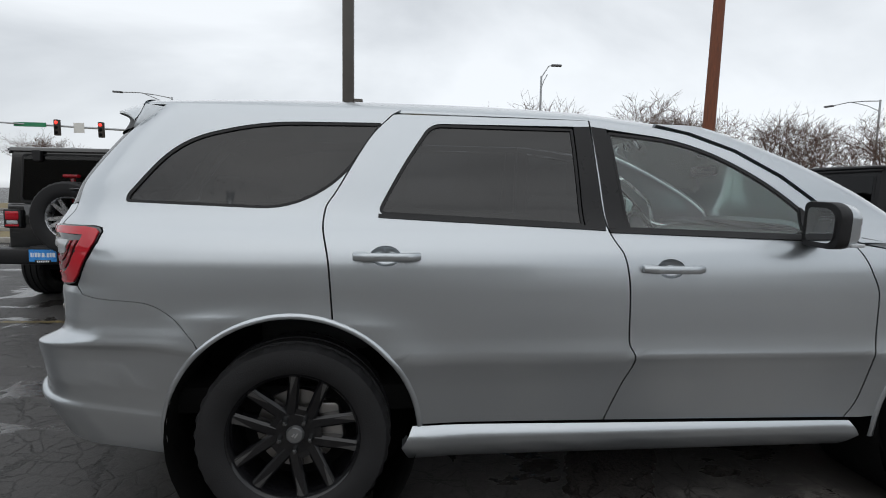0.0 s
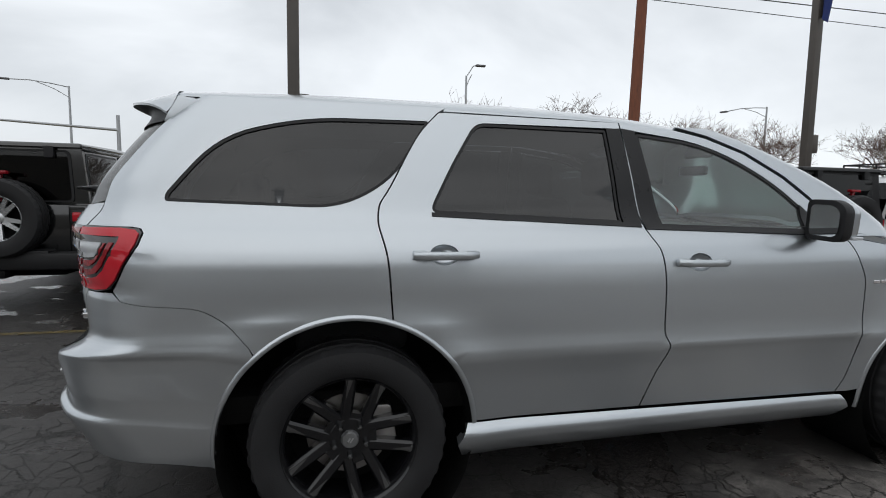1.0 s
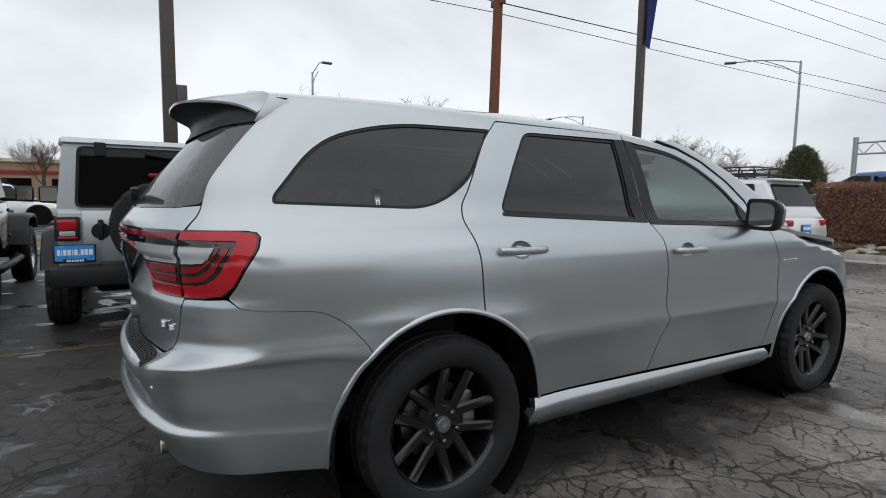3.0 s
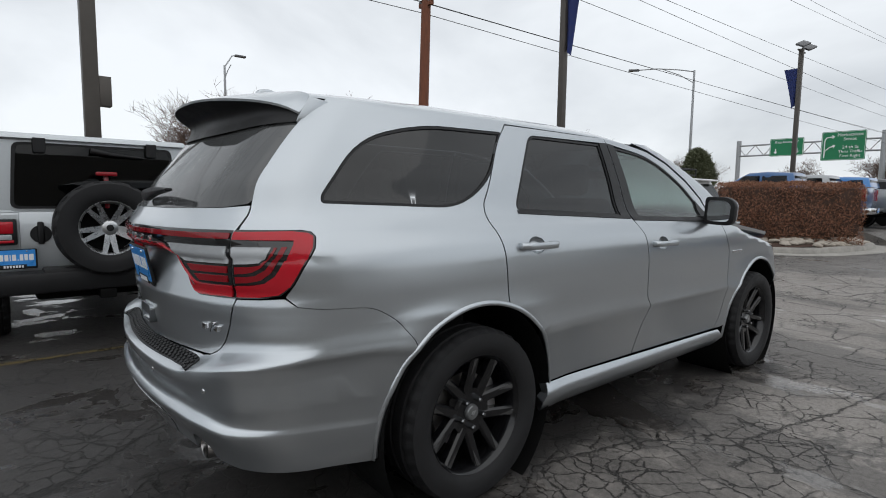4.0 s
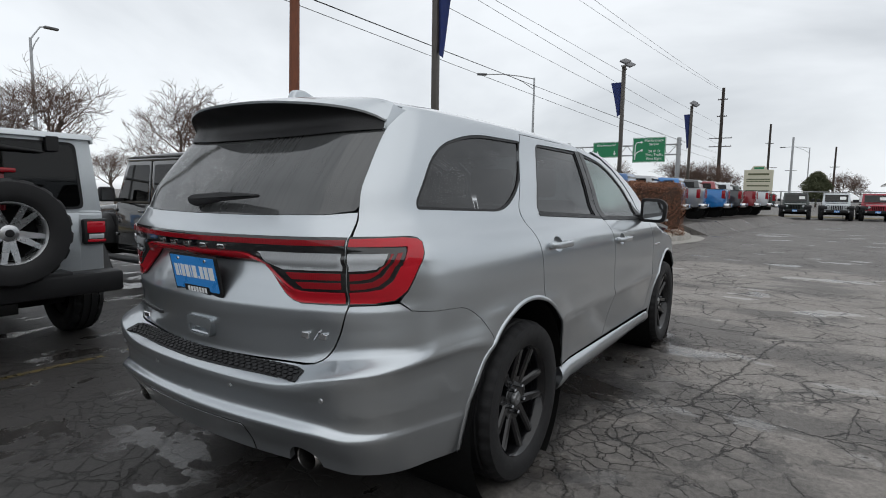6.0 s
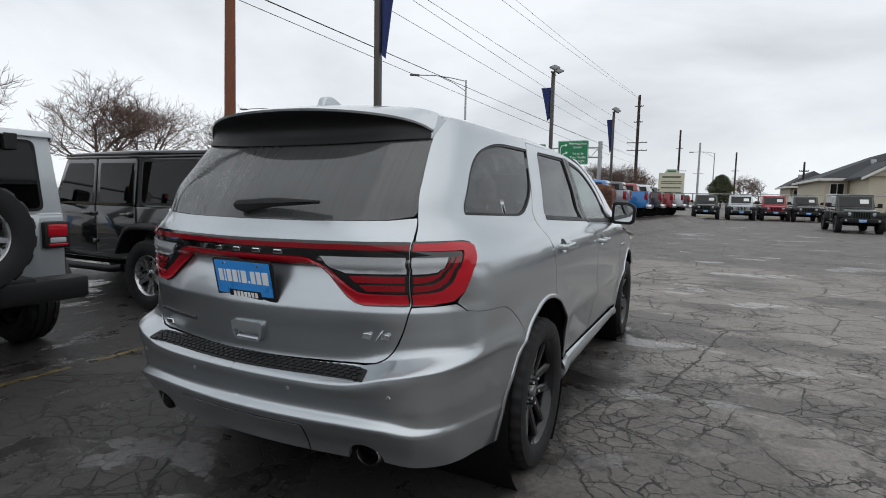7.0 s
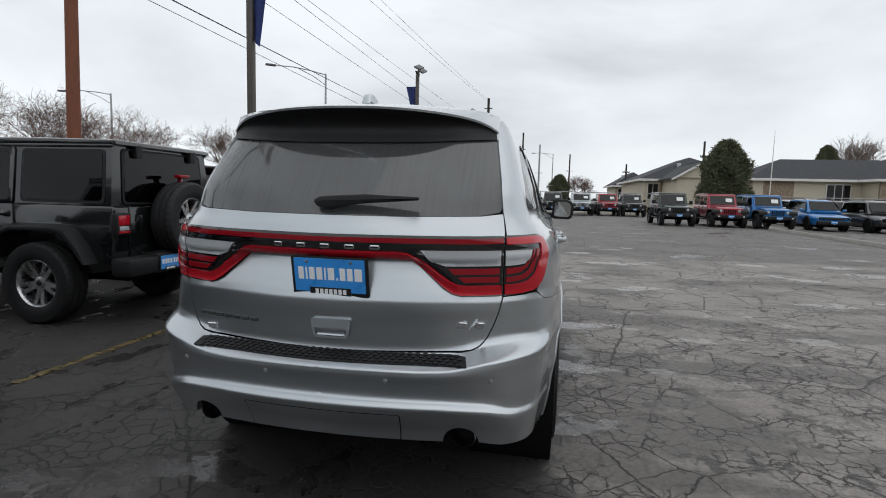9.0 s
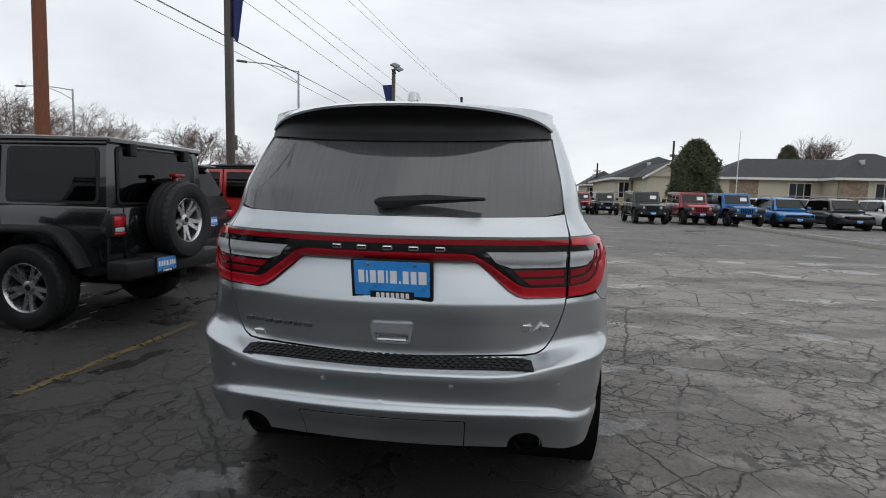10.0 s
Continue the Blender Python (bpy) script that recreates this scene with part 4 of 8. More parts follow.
def sport_wheel(parent, m, flip):
    """Black five-twin-spoke wheel; local -y looks outwards."""
    w = part("wheel", mesh(*lathe([(0.262, 0.10), (0.262, -0.085), (0.270, -0.105), (0.264, -0.112), (0.252, -0.100), (0.244, -0.06), (0.236, 0.02), (0.236, 0.10)], 72), RIM_BLACK), parent, "black alloy wheel", m)
    part("tyre", mesh(*tyre_data(0.386, 0.262, 0.132), RUBBER), w, "black road tyre")
    for i in range(5):
        a = radians(72 * i + 15)
        one = part("spoke", mesh(*join(*[blade(a, k * 0.036, k * 0.062, 0.050, 0.046, 0.060, 0.254, -0.060, -0.094, 0.045) for k in (-1, 1)], blade(a, 0.0, 0.0, 0.085, 0.070, 0.060, 0.105, -0.058, -0.064, 0.035)), RIM_BLACK, 30), w)
        # paler metal strips paint the reflections on the black spoke tips
        for k in (-1, 1):
            part("spoke_edge", mesh(*blade(a, k * 0.061, k * 0.0645, 0.004, 0.036, 0.165, 0.251, -0.0795, -0.0955, 0.004), RIM_FACE, 30), one, "dark machined edge")
    part("hub", mesh(*lathe([(0.0, -0.062), (0.080, -0.062), (0.092, -0.052), (0.096, -0.01), (0.0, -0.01)], 40), RIM_BLACK), w)
    part("brake_disc", mesh(*lathe([(0.0, 0.0), (0.165, 0.0), (0.168, 0.008), (0.168, 0.022), (0.0, 0.022)], 48), STEEL), w, "steel brake disc")
    part("brake_caliper", mesh(*moved(prism(rounded([(-0.10, 0.10), (0.10, 0.10), (0.085, 0.185), (-0.085, 0.185)], 0.02), -0.03, 0.04, 0.006), Matrix.Rotation(radians(80), 4, "Y")), STEEL), w)
    part("inner_hub", mesh(*lathe([(0.0, 0.07), (0.236, 0.07), (0.236, 0.09), (0.0, 0.09)], 40), SHADOW_BLACK), w)
    part("centre_cap", mesh(*lathe([(0.0, -0.081), (0.030, -0.080), (0.035, -0.074), (0.037, -0.060)], 32), CAP_GREY), w, "dark grey centre cap")
    cap_bar = join(*[moved(box(-0.003, 0.003, -0.0815, -0.077, -0.011, 0.011), Matrix.Translation((dx, 0, 0)) @ Matrix.Rotation(radians(35), 4, "Y")) for dx in (-0.006, 0.006)])
    part("cap_mark", mesh(*cap_bar, ALLOY), w)
    nut = mesh(*lathe([(0.0, -0.092), (0.007, -0.091), (0.0115, -0.085), (0.012, -0.055)], 6), RIM_FACE, 30)
    for i in range(5):
        a = radians(72 * i + 54)
        part("lug_nut", nut, w, "", pose(0.066 * math.cos(a), 0, 0.066 * math.sin(a)))
    return w


for x in (0.0, AXLE_F):
    sport_wheel(suv, pose(x, -0.822, 0.386, 0, 24 if x else 0, 0), False)
    sport_wheel(suv, pose(x, 0.822, 0.386, 0, 0, 180), False)
# arch flares and dark liners
for cx in (0.0, AXLE_F):
    for turned in (True, False):
        vs, fs, n = [], [], 40
        prof = [(0.496, -0.006), (0.494, 0.003), (0.498, 0.007), (0.507, 0.007), (0.514, 0.003), (0.517, -0.003)]
        a0, a1 = (-6, 187) if cx == 0 else (-7, 188)
        for k in range(n + 1):
            a = radians(a0 + (a1 - a0) * k / n)
            for r, d in prof:
                x, z = cx + r * math.cos(a), 0.385 + r * math.sin(a)
                fl = flat("x" if cx == 0 else "s", x, z)
                y = float(skin(*fl)[1]) + d
                vs.append((x, -y if turned else y, z))
        m = len(prof)
        for k in range(n):
            for i in range(m - 1):
                q = (k * m + i, k * m + i + 1, (k + 1) * m + i + 1, (k + 1) * m + i)
                fs.append(q if turned else q[::-1])
        part("arch_flare", mesh(vs, fs, SILVER, 50), suv)
        s = -1 if turned else 1
        part("wheel_arch_liner", mesh(*moved(join(lathe([(0.495, 0.93), (0.495, 0.50), (0.0, 0.50)], 40)), Matrix.Translation((cx, 0, 0.385)) @ Matrix.Diagonal((1, s, 1, 1))), SHADOW_BLACK, 30), suv, "black wheel arch liner")
# floor pan
part("floor_pan", mesh(*join(box(-1.0, 0.55, -0.45, 0.45, 0.34, 0.50, 0.05), box(0.5, 2.5, -0.84, 0.84, 0.30, 0.46, 0.03), box(2.5, 3.75, -0.5, 0.5, 0.30, 0.9, 0.05)), SHADOW_BLACK), suv)

# ---- details of the silver car ----
def patch(name, pts, mat, parent, lift, both=True, step=0.04, label="", lip=0.012):
    """A thin raised piece on the skin; on both halves in one mesh, or on the right and left as two parts."""
    d = sheet(bumper_skin, levelled(laid(pts)), [], step, lift, lip) if parent is bumper_ob else sheet(skin, laid(pts), [], step, lift, lip)
    if both:
        return part(name, skinned(both_sides(d), mat), parent, label)
    part(name, skinned(d, mat), parent, label)
    return part(name, skinned(right(d), mat), parent, label)


Y = lambda *p: [("y", a, b) for a, b in p]
X = lambda *p: [("x", a, b) for a, b in p]
# lamp band across the gate
band = patch("lamp_band", Y((0, 1.216), (0.66, 1.219), (0.694, 1.218), (0.694, 0.981), (0.675, 0.979), (0.54, 0.979), (0.505, 0.988), (0.47, 1.008), (0.355, 1.108), (0.325, 1.124), (0.29, 1.128), (0, 1.128)), GLOSS_BLACK, tailgate, 0.004, step=0.016, label="gloss black lamp band")
patch("upper_light_strip", Y((0, 1.188), (0.30, 1.189), (0.691, 1.190), (0.691, 1.209), (0.30, 1.208), (0, 1.206)), RED_DEEP, band, 0.009, step=0.016, label="red light strip")
patch("lower_light_strip", Y((0, 1.131), (0.29, 1.131), (0.328, 1.127), (0.36, 1.110), (0.474, 1.011), (0.508, 0.991), (0.54, 0.983), (0.688, 0.985), (0.688, 1.027), (0.548, 1.027), (0.520, 1.033), (0.495, 1.047), (0.385, 1.130), (0.345, 1.149), (0.30, 1.155), (0, 1.155)), RED_LENS, band, 0.011, step=0.016, label="red light strip")
patch("reversing_lamp", Y((0.385, 1.163), (0.684, 1.165), (0.684, 1.103), (0.480, 1.101), (0.435, 1.116)), CLEAR_LENS, band, 0.009, False, 0.016, label="clear reversing lamp")
patch("brake_lamp", Y((0.490, 1.092), (0.680, 1.094), (0.680, 1.071), (0.514, 1.069)), RED_DEEP, band, 0.008, False, 0.016, label="red lamp segment")
patch("brake_lamp", Y((0.526, 1.060), (0.680, 1.062), (0.680, 1.039), (0.552, 1.038)), RED_DEEP, band, 0.008, False, 0.016, label="red lamp segment")
for turned in (False, True):
    def lamp(name, pts, mat, parent, lift, label=""):
        d = sheet(skin, laid(pts), [], 0.02, lift, 0.012)
        return part(name, skinned(right(d) if turned else d, mat), parent, label)
    tl = lamp("tail_lamp", Y((0.699, 1.219)) + X((-0.80, 1.219), (-0.740, 1.213), (-0.727, 1.200), (-0.738, 1.162), (-0.783, 1.090), (-0.812, 1.032), (-0.845, 0.995), (-0.90, 0.984)) + Y((0.699, 0.981)), GLOSS_BLACK, suv, 0.004, "tail lamp with red and clear lenses")
    lamp("outer_lens", Y((0.702, 1.211)) + X((-0.80, 1.212), (-0.748, 1.206), (-0.735, 1.196), (-0.745, 1.160), (-0.788, 1.089), (-0.817, 1.033), (-0.849, 0.999), (-0.902, 0.988)) + Y((0.702, 0.985), (0.702, 1.028)) + X((-0.920, 1.032), (-0.888, 1.040), (-0.860, 1.066), (-0.834, 1.115), (-0.803, 1.172), (-0.800, 1.184)) + Y((0.702, 1.187)), RED_LENS, tl, 0.010, "red lens")
    lamp("middle_lens", Y((0.706, 1.037)) + X((-0.926, 1.041), (-0.897, 1.051), (-0.871, 1.077), (-0.848, 1.120), (-0.822, 1.164), (-0.838, 1.164), (-0.864, 1.120), (-0.886, 1.086), (-0.912, 1.066), (-0.934, 1.061)) + Y((0.706, 1.059)), RED_DEEP, tl, 0.008, "red lens")
    lamp("inner_lens", Y((0.706, 1.069)) + X((-0.938, 1.072), (-0.918, 1.077), (-0.895, 1.094), (-0.875, 1.123), (-0.851, 1.162), (-0.860, 1.162), (-0.879, 1.128), (-0.899, 1.101), (-0.925, 1.095)) + Y((0.706, 1.093)), RED_DEEP, tl, 0.008, "red lens")
    lamp("clear_lens", Y((0.702, 1.164)) + X((-0.868, 1.163), (-0.884, 1.130), (-0.900, 1.109), (-0.930, 1.104)) + Y((0.702, 1.102)), CLEAR_LENS, tl, 0.008, "clear lens")


def tail_x(y, z):
    return float(tail(y, z))


# small plain marks across the band and on the gate
for k in range(5):
    y = 0.175 - 0.0985 * k
    o = rounded([(y - 0.019, 1.161), (y + 0.019, 1.161), (y + 0.019, 1.178), (y - 0.019, 1.178)], 0.006, 3)
    ring = shrink(o, 0.0035)
    vs, fs, n = [], [], len(o)
    for q, dx in ((o, 0.0), (o, -0.005), (ring, -0.006), (ring, 0.0)):
        vs += [(tail_x(a, b) - 0.0045 + dx, a, b) for a, b in q]
    for lv in range(3):
        for i in range(n):
            fs.append((lv * n + i, lv * n + (i + 1) % n, (lv + 1) * n + (i + 1) % n, (lv + 1) * n + i))
    part("mark", mesh(vs, fs, CHROME, 30), band, "small chrome mark")
for k in range(7):
    y = 0.590 - 0.046 * k
    part("mark", mesh(*prism([(y - 0.017, 0.836), (y + 0.017, 0.836), (y + 0.017, 0.851), (y - 0.017, 0.851)], tail_x(y, 0.843) - 0.009, tail_x(y, 0.843) + 0.01, 0.002, 1, "yz"), ALLOY_DARK, 30), tailgate, "small dark grey mark")
part("mark", mesh(*prism([(0.518, 0.777), (0.562, 0.777), (0.570, 0.800), (0.524, 0.800)], tail_x(0.54, 0.79) - 0.009, tail_x(0.54, 0.79) + 0.012, 0.003, 1, "yz"), CHROME, 30), tailgate, "small chrome mark")
for y, w, h in ((-0.545, 0.030, 0.024), (-0.588, 0.008, 0.040), (-0.612, 0.028, 0.022)):
    part("mark", mesh(*prism([(y + 0.016, 0.846), (y + 0.010, 0.846), (y - 0.022, 0.846 + h), (y - 0.016, 0.846 + h)] if w < 0.01 else [(y - w * 0.6, 0.853), (y + w * 0.6, 0.853), (y + w * 0.6 - 0.006, 0.853 + h), (y - w * 0.6 - 0.006, 0.853 + h)], tail_x(y, 0.84) - 0.009, tail_x(y, 0.84) + 0.02, 0.002, 1, "yz"), CHROME, 30), tailgate, "small chrome mark")


def number_plate(parent, m, frame_mat=None):
    """A blue plate in a black frame; local -x looks outwards, y across. The words are plain bars."""
    pl = part("plate", mesh(*prism(rounded([(-0.158, -0.081), (0.158, -0.081), (0.158, 0.081), (-0.158, 0.081)], 0.012), -0.010, 0.0, 0.003, 2, "yz"), frame_mat or BLACK_TRIM, 30), parent, "blue dealer plate in a black frame", m)
    part("plate_face", mesh(*prism(rounded([(-0.145, -0.062), (0.145, -0.062), (0.145, 0.074), (-0.145, 0.074)], 0.006), -0.0125, -0.008, 0.0, 1, "yz"), PLATE_BLUE, 0), pl)
    y = 0.128
    for w in (0.022, 0.007, 0.022, 0.024, 0.007, 0.026, 0.007, 0.022, 0.022, 0.030):
        hgt = 0.050 if w != 0.007 or y > 0.0 else 0.010
        part("letter_bar", mesh(*box(-0.0135, -0.012, y - w, y, -0.012, -0.012 + hgt), WHITE_INK, 0), pl)
        y -= w + 0.008
    part("frame_foot", mesh(*box(-0.0130, -0.009, -0.085, 0.085, -0.076, -0.044), BLACK_TRIM, 0), pl)
    for k in range(7):
        part("letter_bar", mesh(*box(-0.0142, -0.0128, 0.062 - 0.019 * k - 0.013, 0.062 - 0.019 * k, -0.070, -0.050), WHITE_INK, 0), pl)
    for s in (-1, 1):
        part("bolt", mesh(*moved(lathe([(0.0, -0.003), (0.006, -0.002), (0.007, 0.002)], 12, "x"), Matrix.Translation((-0.0135, s * 0.09, 0.062))), CHROME), pl)
    return pl


number_plate(tailgate, pose(-1.116, -0.037, 1.048, 0, -11, 0))
# gate handle
hz = 0.838
rim_o = rounded([(-0.108, hz - 0.038), (0.035, hz - 0.038), (0.051, hz + 0.039), (-0.121, hz + 0.039)], 0.020)
slot = rounded([(-0.096, hz - 0.030), (0.024, hz - 0.030), (0.034, hz + 0.002), (-0.104, hz + 0.002)], 0.010)
uv, tri, loops = fill(rim_o, [slot], 0.03)
face = ([(-1.116, a, b) for a, b in uv], [tuple(t) for t in tri])
walls = []
for ring, deep in ((rim_o, -1.085), (slot, -1.092)):
    k = len(ring)
    vs = [(-1.116, a, b) for a, b in ring] + [(deep, a, b) for a, b in ring]
    fs = [(i, (i + 1) % k, k + (i + 1) % k, k + i) for i in range(k)]
    walls.append((vs, fs + ([tuple(range(k, 2 * k))] if ring is slot else [])))
handle = part("gate_handle", mesh(*join(face, *walls), SILVER, 40), tailgate)
part("grip_bar", mesh(*prism([(-1.094, hz - 0.012), (-1.094, hz - 0.029), (-1.113, hz - 0.029), (-1.111, hz - 0.022)], -0.094, 0.022, 0.002, 1, "xz"), SILVER, 30), handle)
# spoiler
vs, fs = [], []
under, uf = [], []
us = np.linspace(-1, 1, 41)
top_rows, low_rows = 6, 7
for u in us:
    a = abs(u) ** 2.6
    j = np.array([-0.660 + 0.02 * a, 0.634 * u, float(roof_fn(np.array(-0.66), np.array(min(abs(u), 0.995)))[2])])
    lip_p = np.array([-0.928 + 0.245 * a, 0.634 * u, 1.732 - 0.042 * abs(u) ** 2.2 - 0.034 * abs(u) ** 12])
    for k in range(top_rows):
        t = k / (top_rows - 1)
        p = j * (1 - t) + lip_p * t
        p[2] += 0.010 * math.sin(math.pi * t) * (1 - a) - 0.010 * math.sin(math.pi * t) * abs(u) ** 9
        vs.append(tuple(p))
    gz = 1.590 + 0.030 * a
    g = np.array([float(skin(*flat("y", 0.628 * abs(u), gz))[0]) - 0.006, 0.628 * u, gz])
    q0 = lip_p + [0.004, 0, -0.009]
    vs.append(tuple(q0 - [0.002, 0, 0.0]))
    for k in range(low_rows):
        t = k / (low_rows - 1)
        p = q0 * (1 - t) + g * t
        p[0] += 0.055 * math.sin(math.pi * t) * (1 - a * 0.8)
        p[2] += 0.012 * math.sin(math.pi * t)
        under.append(tuple(p))
m = top_rows + 1
for i in range(len(us) - 1):
    for k in range(m - 1):
        fs.append((i * m + k, i * m + k + 1, (i + 1) * m + k + 1, (i + 1) * m + k))
    for k in range(low_rows - 1):
        uf.append((i * low_rows + k, i * low_rows + k + 1, (i + 1) * low_rows + k + 1, (i + 1) * low_rows + k))
spoiler = part("spoiler", mesh(vs, fs, SILVER, 40), suv, "silver roof spoiler with black underside")
for side in (-1, 1):
    cheek = [(j[0] + 0.10, j[2] - 0.02), (j[0], j[2] - 0.004), (lip_p[0] + 0.004, lip_p[2] - 0.002), (g[0] + 0.004, g[2]), (g[0] + 0.10, g[2] - 0.03)]
    part("spoiler_cheek", mesh(*prism(cheek, *sorted((side * 0.606, side * 0.633)), 0.004, 2, "xz"), SILVER, 40), spoiler)
part("spoiler_underside", mesh(under, uf, BLACK_TRIM, 60), spoiler, "black underside")
fin = prism(rounded([(-0.62, 1.79), (-0.42, 1.79), (-0.45, 1.815, 0.05), (-0.545, 1.848, 0.02), (-0.60, 1.840, 0.02)], 0.01), -0.022, 0.022, 0.012, 3)
part("aerial_fin", mesh(*fin, SILVER, 50), suv, "silver roof aerial fin")
# wiper
wip = part("rear_wiper", mesh(*prism(rounded([(0.045, 1.362), (0.060, 1.385), (0.030, 1.400), (-0.15, 1.412), (-0.365, 1.406), (-0.365, 1.394), (-0.14, 1.376), (0.0, 1.352)], 0.012), -1.075, -1.045, 0.008, 2, "yz"), BLACK_TRIM, 40), tailgate, "black rear wiper", pose(0, 0, 0))
wip.matrix_basis = Matrix.Translation((-0.026, -0.012, -0.042))
# bumper: step pad, ledge details, exhausts, sensors, tow cover
pad = patch("step_pad", Y((0, 0.7470), (0.52, 0.7475), (0.570, 0.7450), (0.581, 0.7215), (0.575, 0.7195), (0.45, 0.7165), (0, 0.7140)), BLACK_TRIM, bumper_ob, 0.004, step=0.012, label="black studded step pad")
studs = []
hexa = [(0.0143 * math.cos(radians(60 * i)), 0.0088 * math.sin(radians(60 * i))) for i in range(6)]
up, out = np.array([0.87, 0, 0.49]), np.array([-0.49, 0, 0.87])
for r, zz in enumerate((0.7215, 0.7285, 0.7355, 0.7425)):
    for k in range(-18, 19):
        y = (k + 0.5 * (r % 2)) * 0.0305
        if abs(y) > 0.558:
            continue
        at = skin(*flat("y", abs(y), zz))
        at = np.array([float(at[0]), y, zz])
        base = [at + np.array([0, a, 0]) + up * b + out * 0.002 for a, b in hexa]
        top = [at + np.array([0, a * 0.8, 0]) + up * b * 0.8 + out * 0.0095 for a, b in hexa]
        studs.append(([tuple(p) for p in base + top], [(6, 7, 1, 0), (7, 8, 2, 1), (8, 9, 3, 2), (9, 10, 4, 3), (10, 11, 5, 4), (11, 6, 0, 5), (11, 10, 9, 8, 7, 6)]))
tagged(part("pad_studs", mesh(*join(*studs), BLACK_TRIM, 0), pad), "raised black studs of the step pad", kind="stuff")
patch("cover_gap", Y((0, 0.520), (0.322, 0.521), (0.330, 0.514), (0.322, 0.3935), (0, 0.3935)), SHADOW_BLACK, bumper_ob, 0.001, lip=0.002)
patch("tow_cover", Y((0, 0.517), (0.320, 0.518), (0.326, 0.512), (0.318, 0.395), (0, 0.395)), SILVER, bumper_ob, 0.003, lip=0.003, step=0.025)
part("bumper_inside", mesh(*box(-0.96, -0.84, -0.66, 0.66, 0.37, 0.50, 0.02), SHADOW_BLACK, 30), bumper_ob)
for s in (-1, 1):
    at = Matrix.Translation((-1.030, s * 0.556 - 0.012, 0.418))
    ex = part("exhaust_tip", mesh(*moved(lathe([(0.041, 0.12), (0.041, -0.005), (0.044, -0.012), (0.047, -0.006), (0.049, 0.12)], 36, "x"), at @ Matrix.Diagonal((1, 1.08, 0.94, 1))), DARK_CHROME), suv, "dark chrome exhaust tip")
    part("exhaust_bore", mesh(*moved(lathe([(0.0, 0.06), (0.042, 0.06)], 24, "x"), at), SHADOW_BLACK), ex)
    for y, z in ((0.249, 0.658), (0.647, 0.665)):
        y = y - 0.024 * s
        p = skin(*flat("y", y, z))
        part("parking_sensor", mesh(*moved(lathe([(0.0, -0.004), (0.009, -0.003), (0.0105, 0.004)], 18, "x"), Matrix.Translation((float(p[0]), s * y, z))), ALLOY, 40), bumper_ob)
# door handles with their cups
for (nm, turned), door in DOORS.items():
    hx, hz = HANDLES[nm]
    yb = float(width(np.array(hx + 0.13), np.array(hz)))
    bar_pts = []
    out = []
    k = 14
    for i in range(k + 1):
        t = i / k
        x = hx + 0.262 * t
        off = yb + 0.014 + 0.026 * min(1.0, math.sin(math.pi * t) * 2.2)
        hh = 0.0165 * (0.75 + 0.25 * min(1.0, math.sin(math.pi * t) * 3))
        for a in range(10):
            ang = 2 * math.pi * a / 10
            ca, sa = math.cos(ang), math.sin(ang)
            out.append((x, off + 0.0095 * math.copysign(abs(ca) ** 0.6, ca), hz + hh * math.copysign(abs(sa) ** 0.6, sa)))
    fs = [(i * 10 + a, i * 10 + (a + 1) % 10, (i + 1) * 10 + (a + 1) % 10, (i + 1) * 10 + a) for i in range(k) for a in range(10)]
    fs += [tuple(range(10)), tuple(k * 10 + a for a in range(10))[::-1]]
    base = box(hx - 0.002, hx + 0.055, yb - 0.02, yb + 0.022, hz - 0.017, hz + 0.017, 0.007)
    base2 = box(hx + 0.215, hx + 0.262, yb - 0.02, yb + 0.022, hz - 0.015, hz + 0.015, 0.007)
    grip = join((out, fs), base, base2)
    part("door_handle", mesh(*(flipped(grip) if turned else grip), SILVER, 50), door)
    vs, fs = [], []
    for j in range(7):
        r = math.cos(radians(15 * j))
        d = 0.034 * math.sin(radians(15 * j))
        for i in range(22):
            a = 2 * math.pi * i / 22
            x, z = hx + 0.125 + 0.0605 * r * math.cos(a), hz + 0.0405 * r * math.sin(a)
            y0 = float(width(np.array(hx + 0.125 + 0.0605 * math.cos(a)), np.array(hz + 0.0405 * math.sin(a))))
            vs.append((x, y0 - 0.001 - d, z))
    for j in range(6):
        for i in range(22):
            fs.append((j * 22 + i, j * 22 + (i + 1) % 22, (j + 1) * 22 + (i + 1) % 22, (j + 1) * 22 + i))
    cup = (vs, fs)
    part("handle_cup", mesh(*(flipped(cup) if turned else cup), SILVER, 60), door)
# marks on the front wings
for turned in (True, False):
    for k in range(4):
        x = 2.535 + 0.046 * k
        y = float(width(np.array(x), np.array(0.968)))
        b = box(x - 0.018, x + 0.018, y - 0.004, y + 0.005, 0.960, 0.977, 0.002, 1)
        part("mark", mesh(*(flipped(b) if turned else b), CHROME, 30), suv, "small chrome mark")
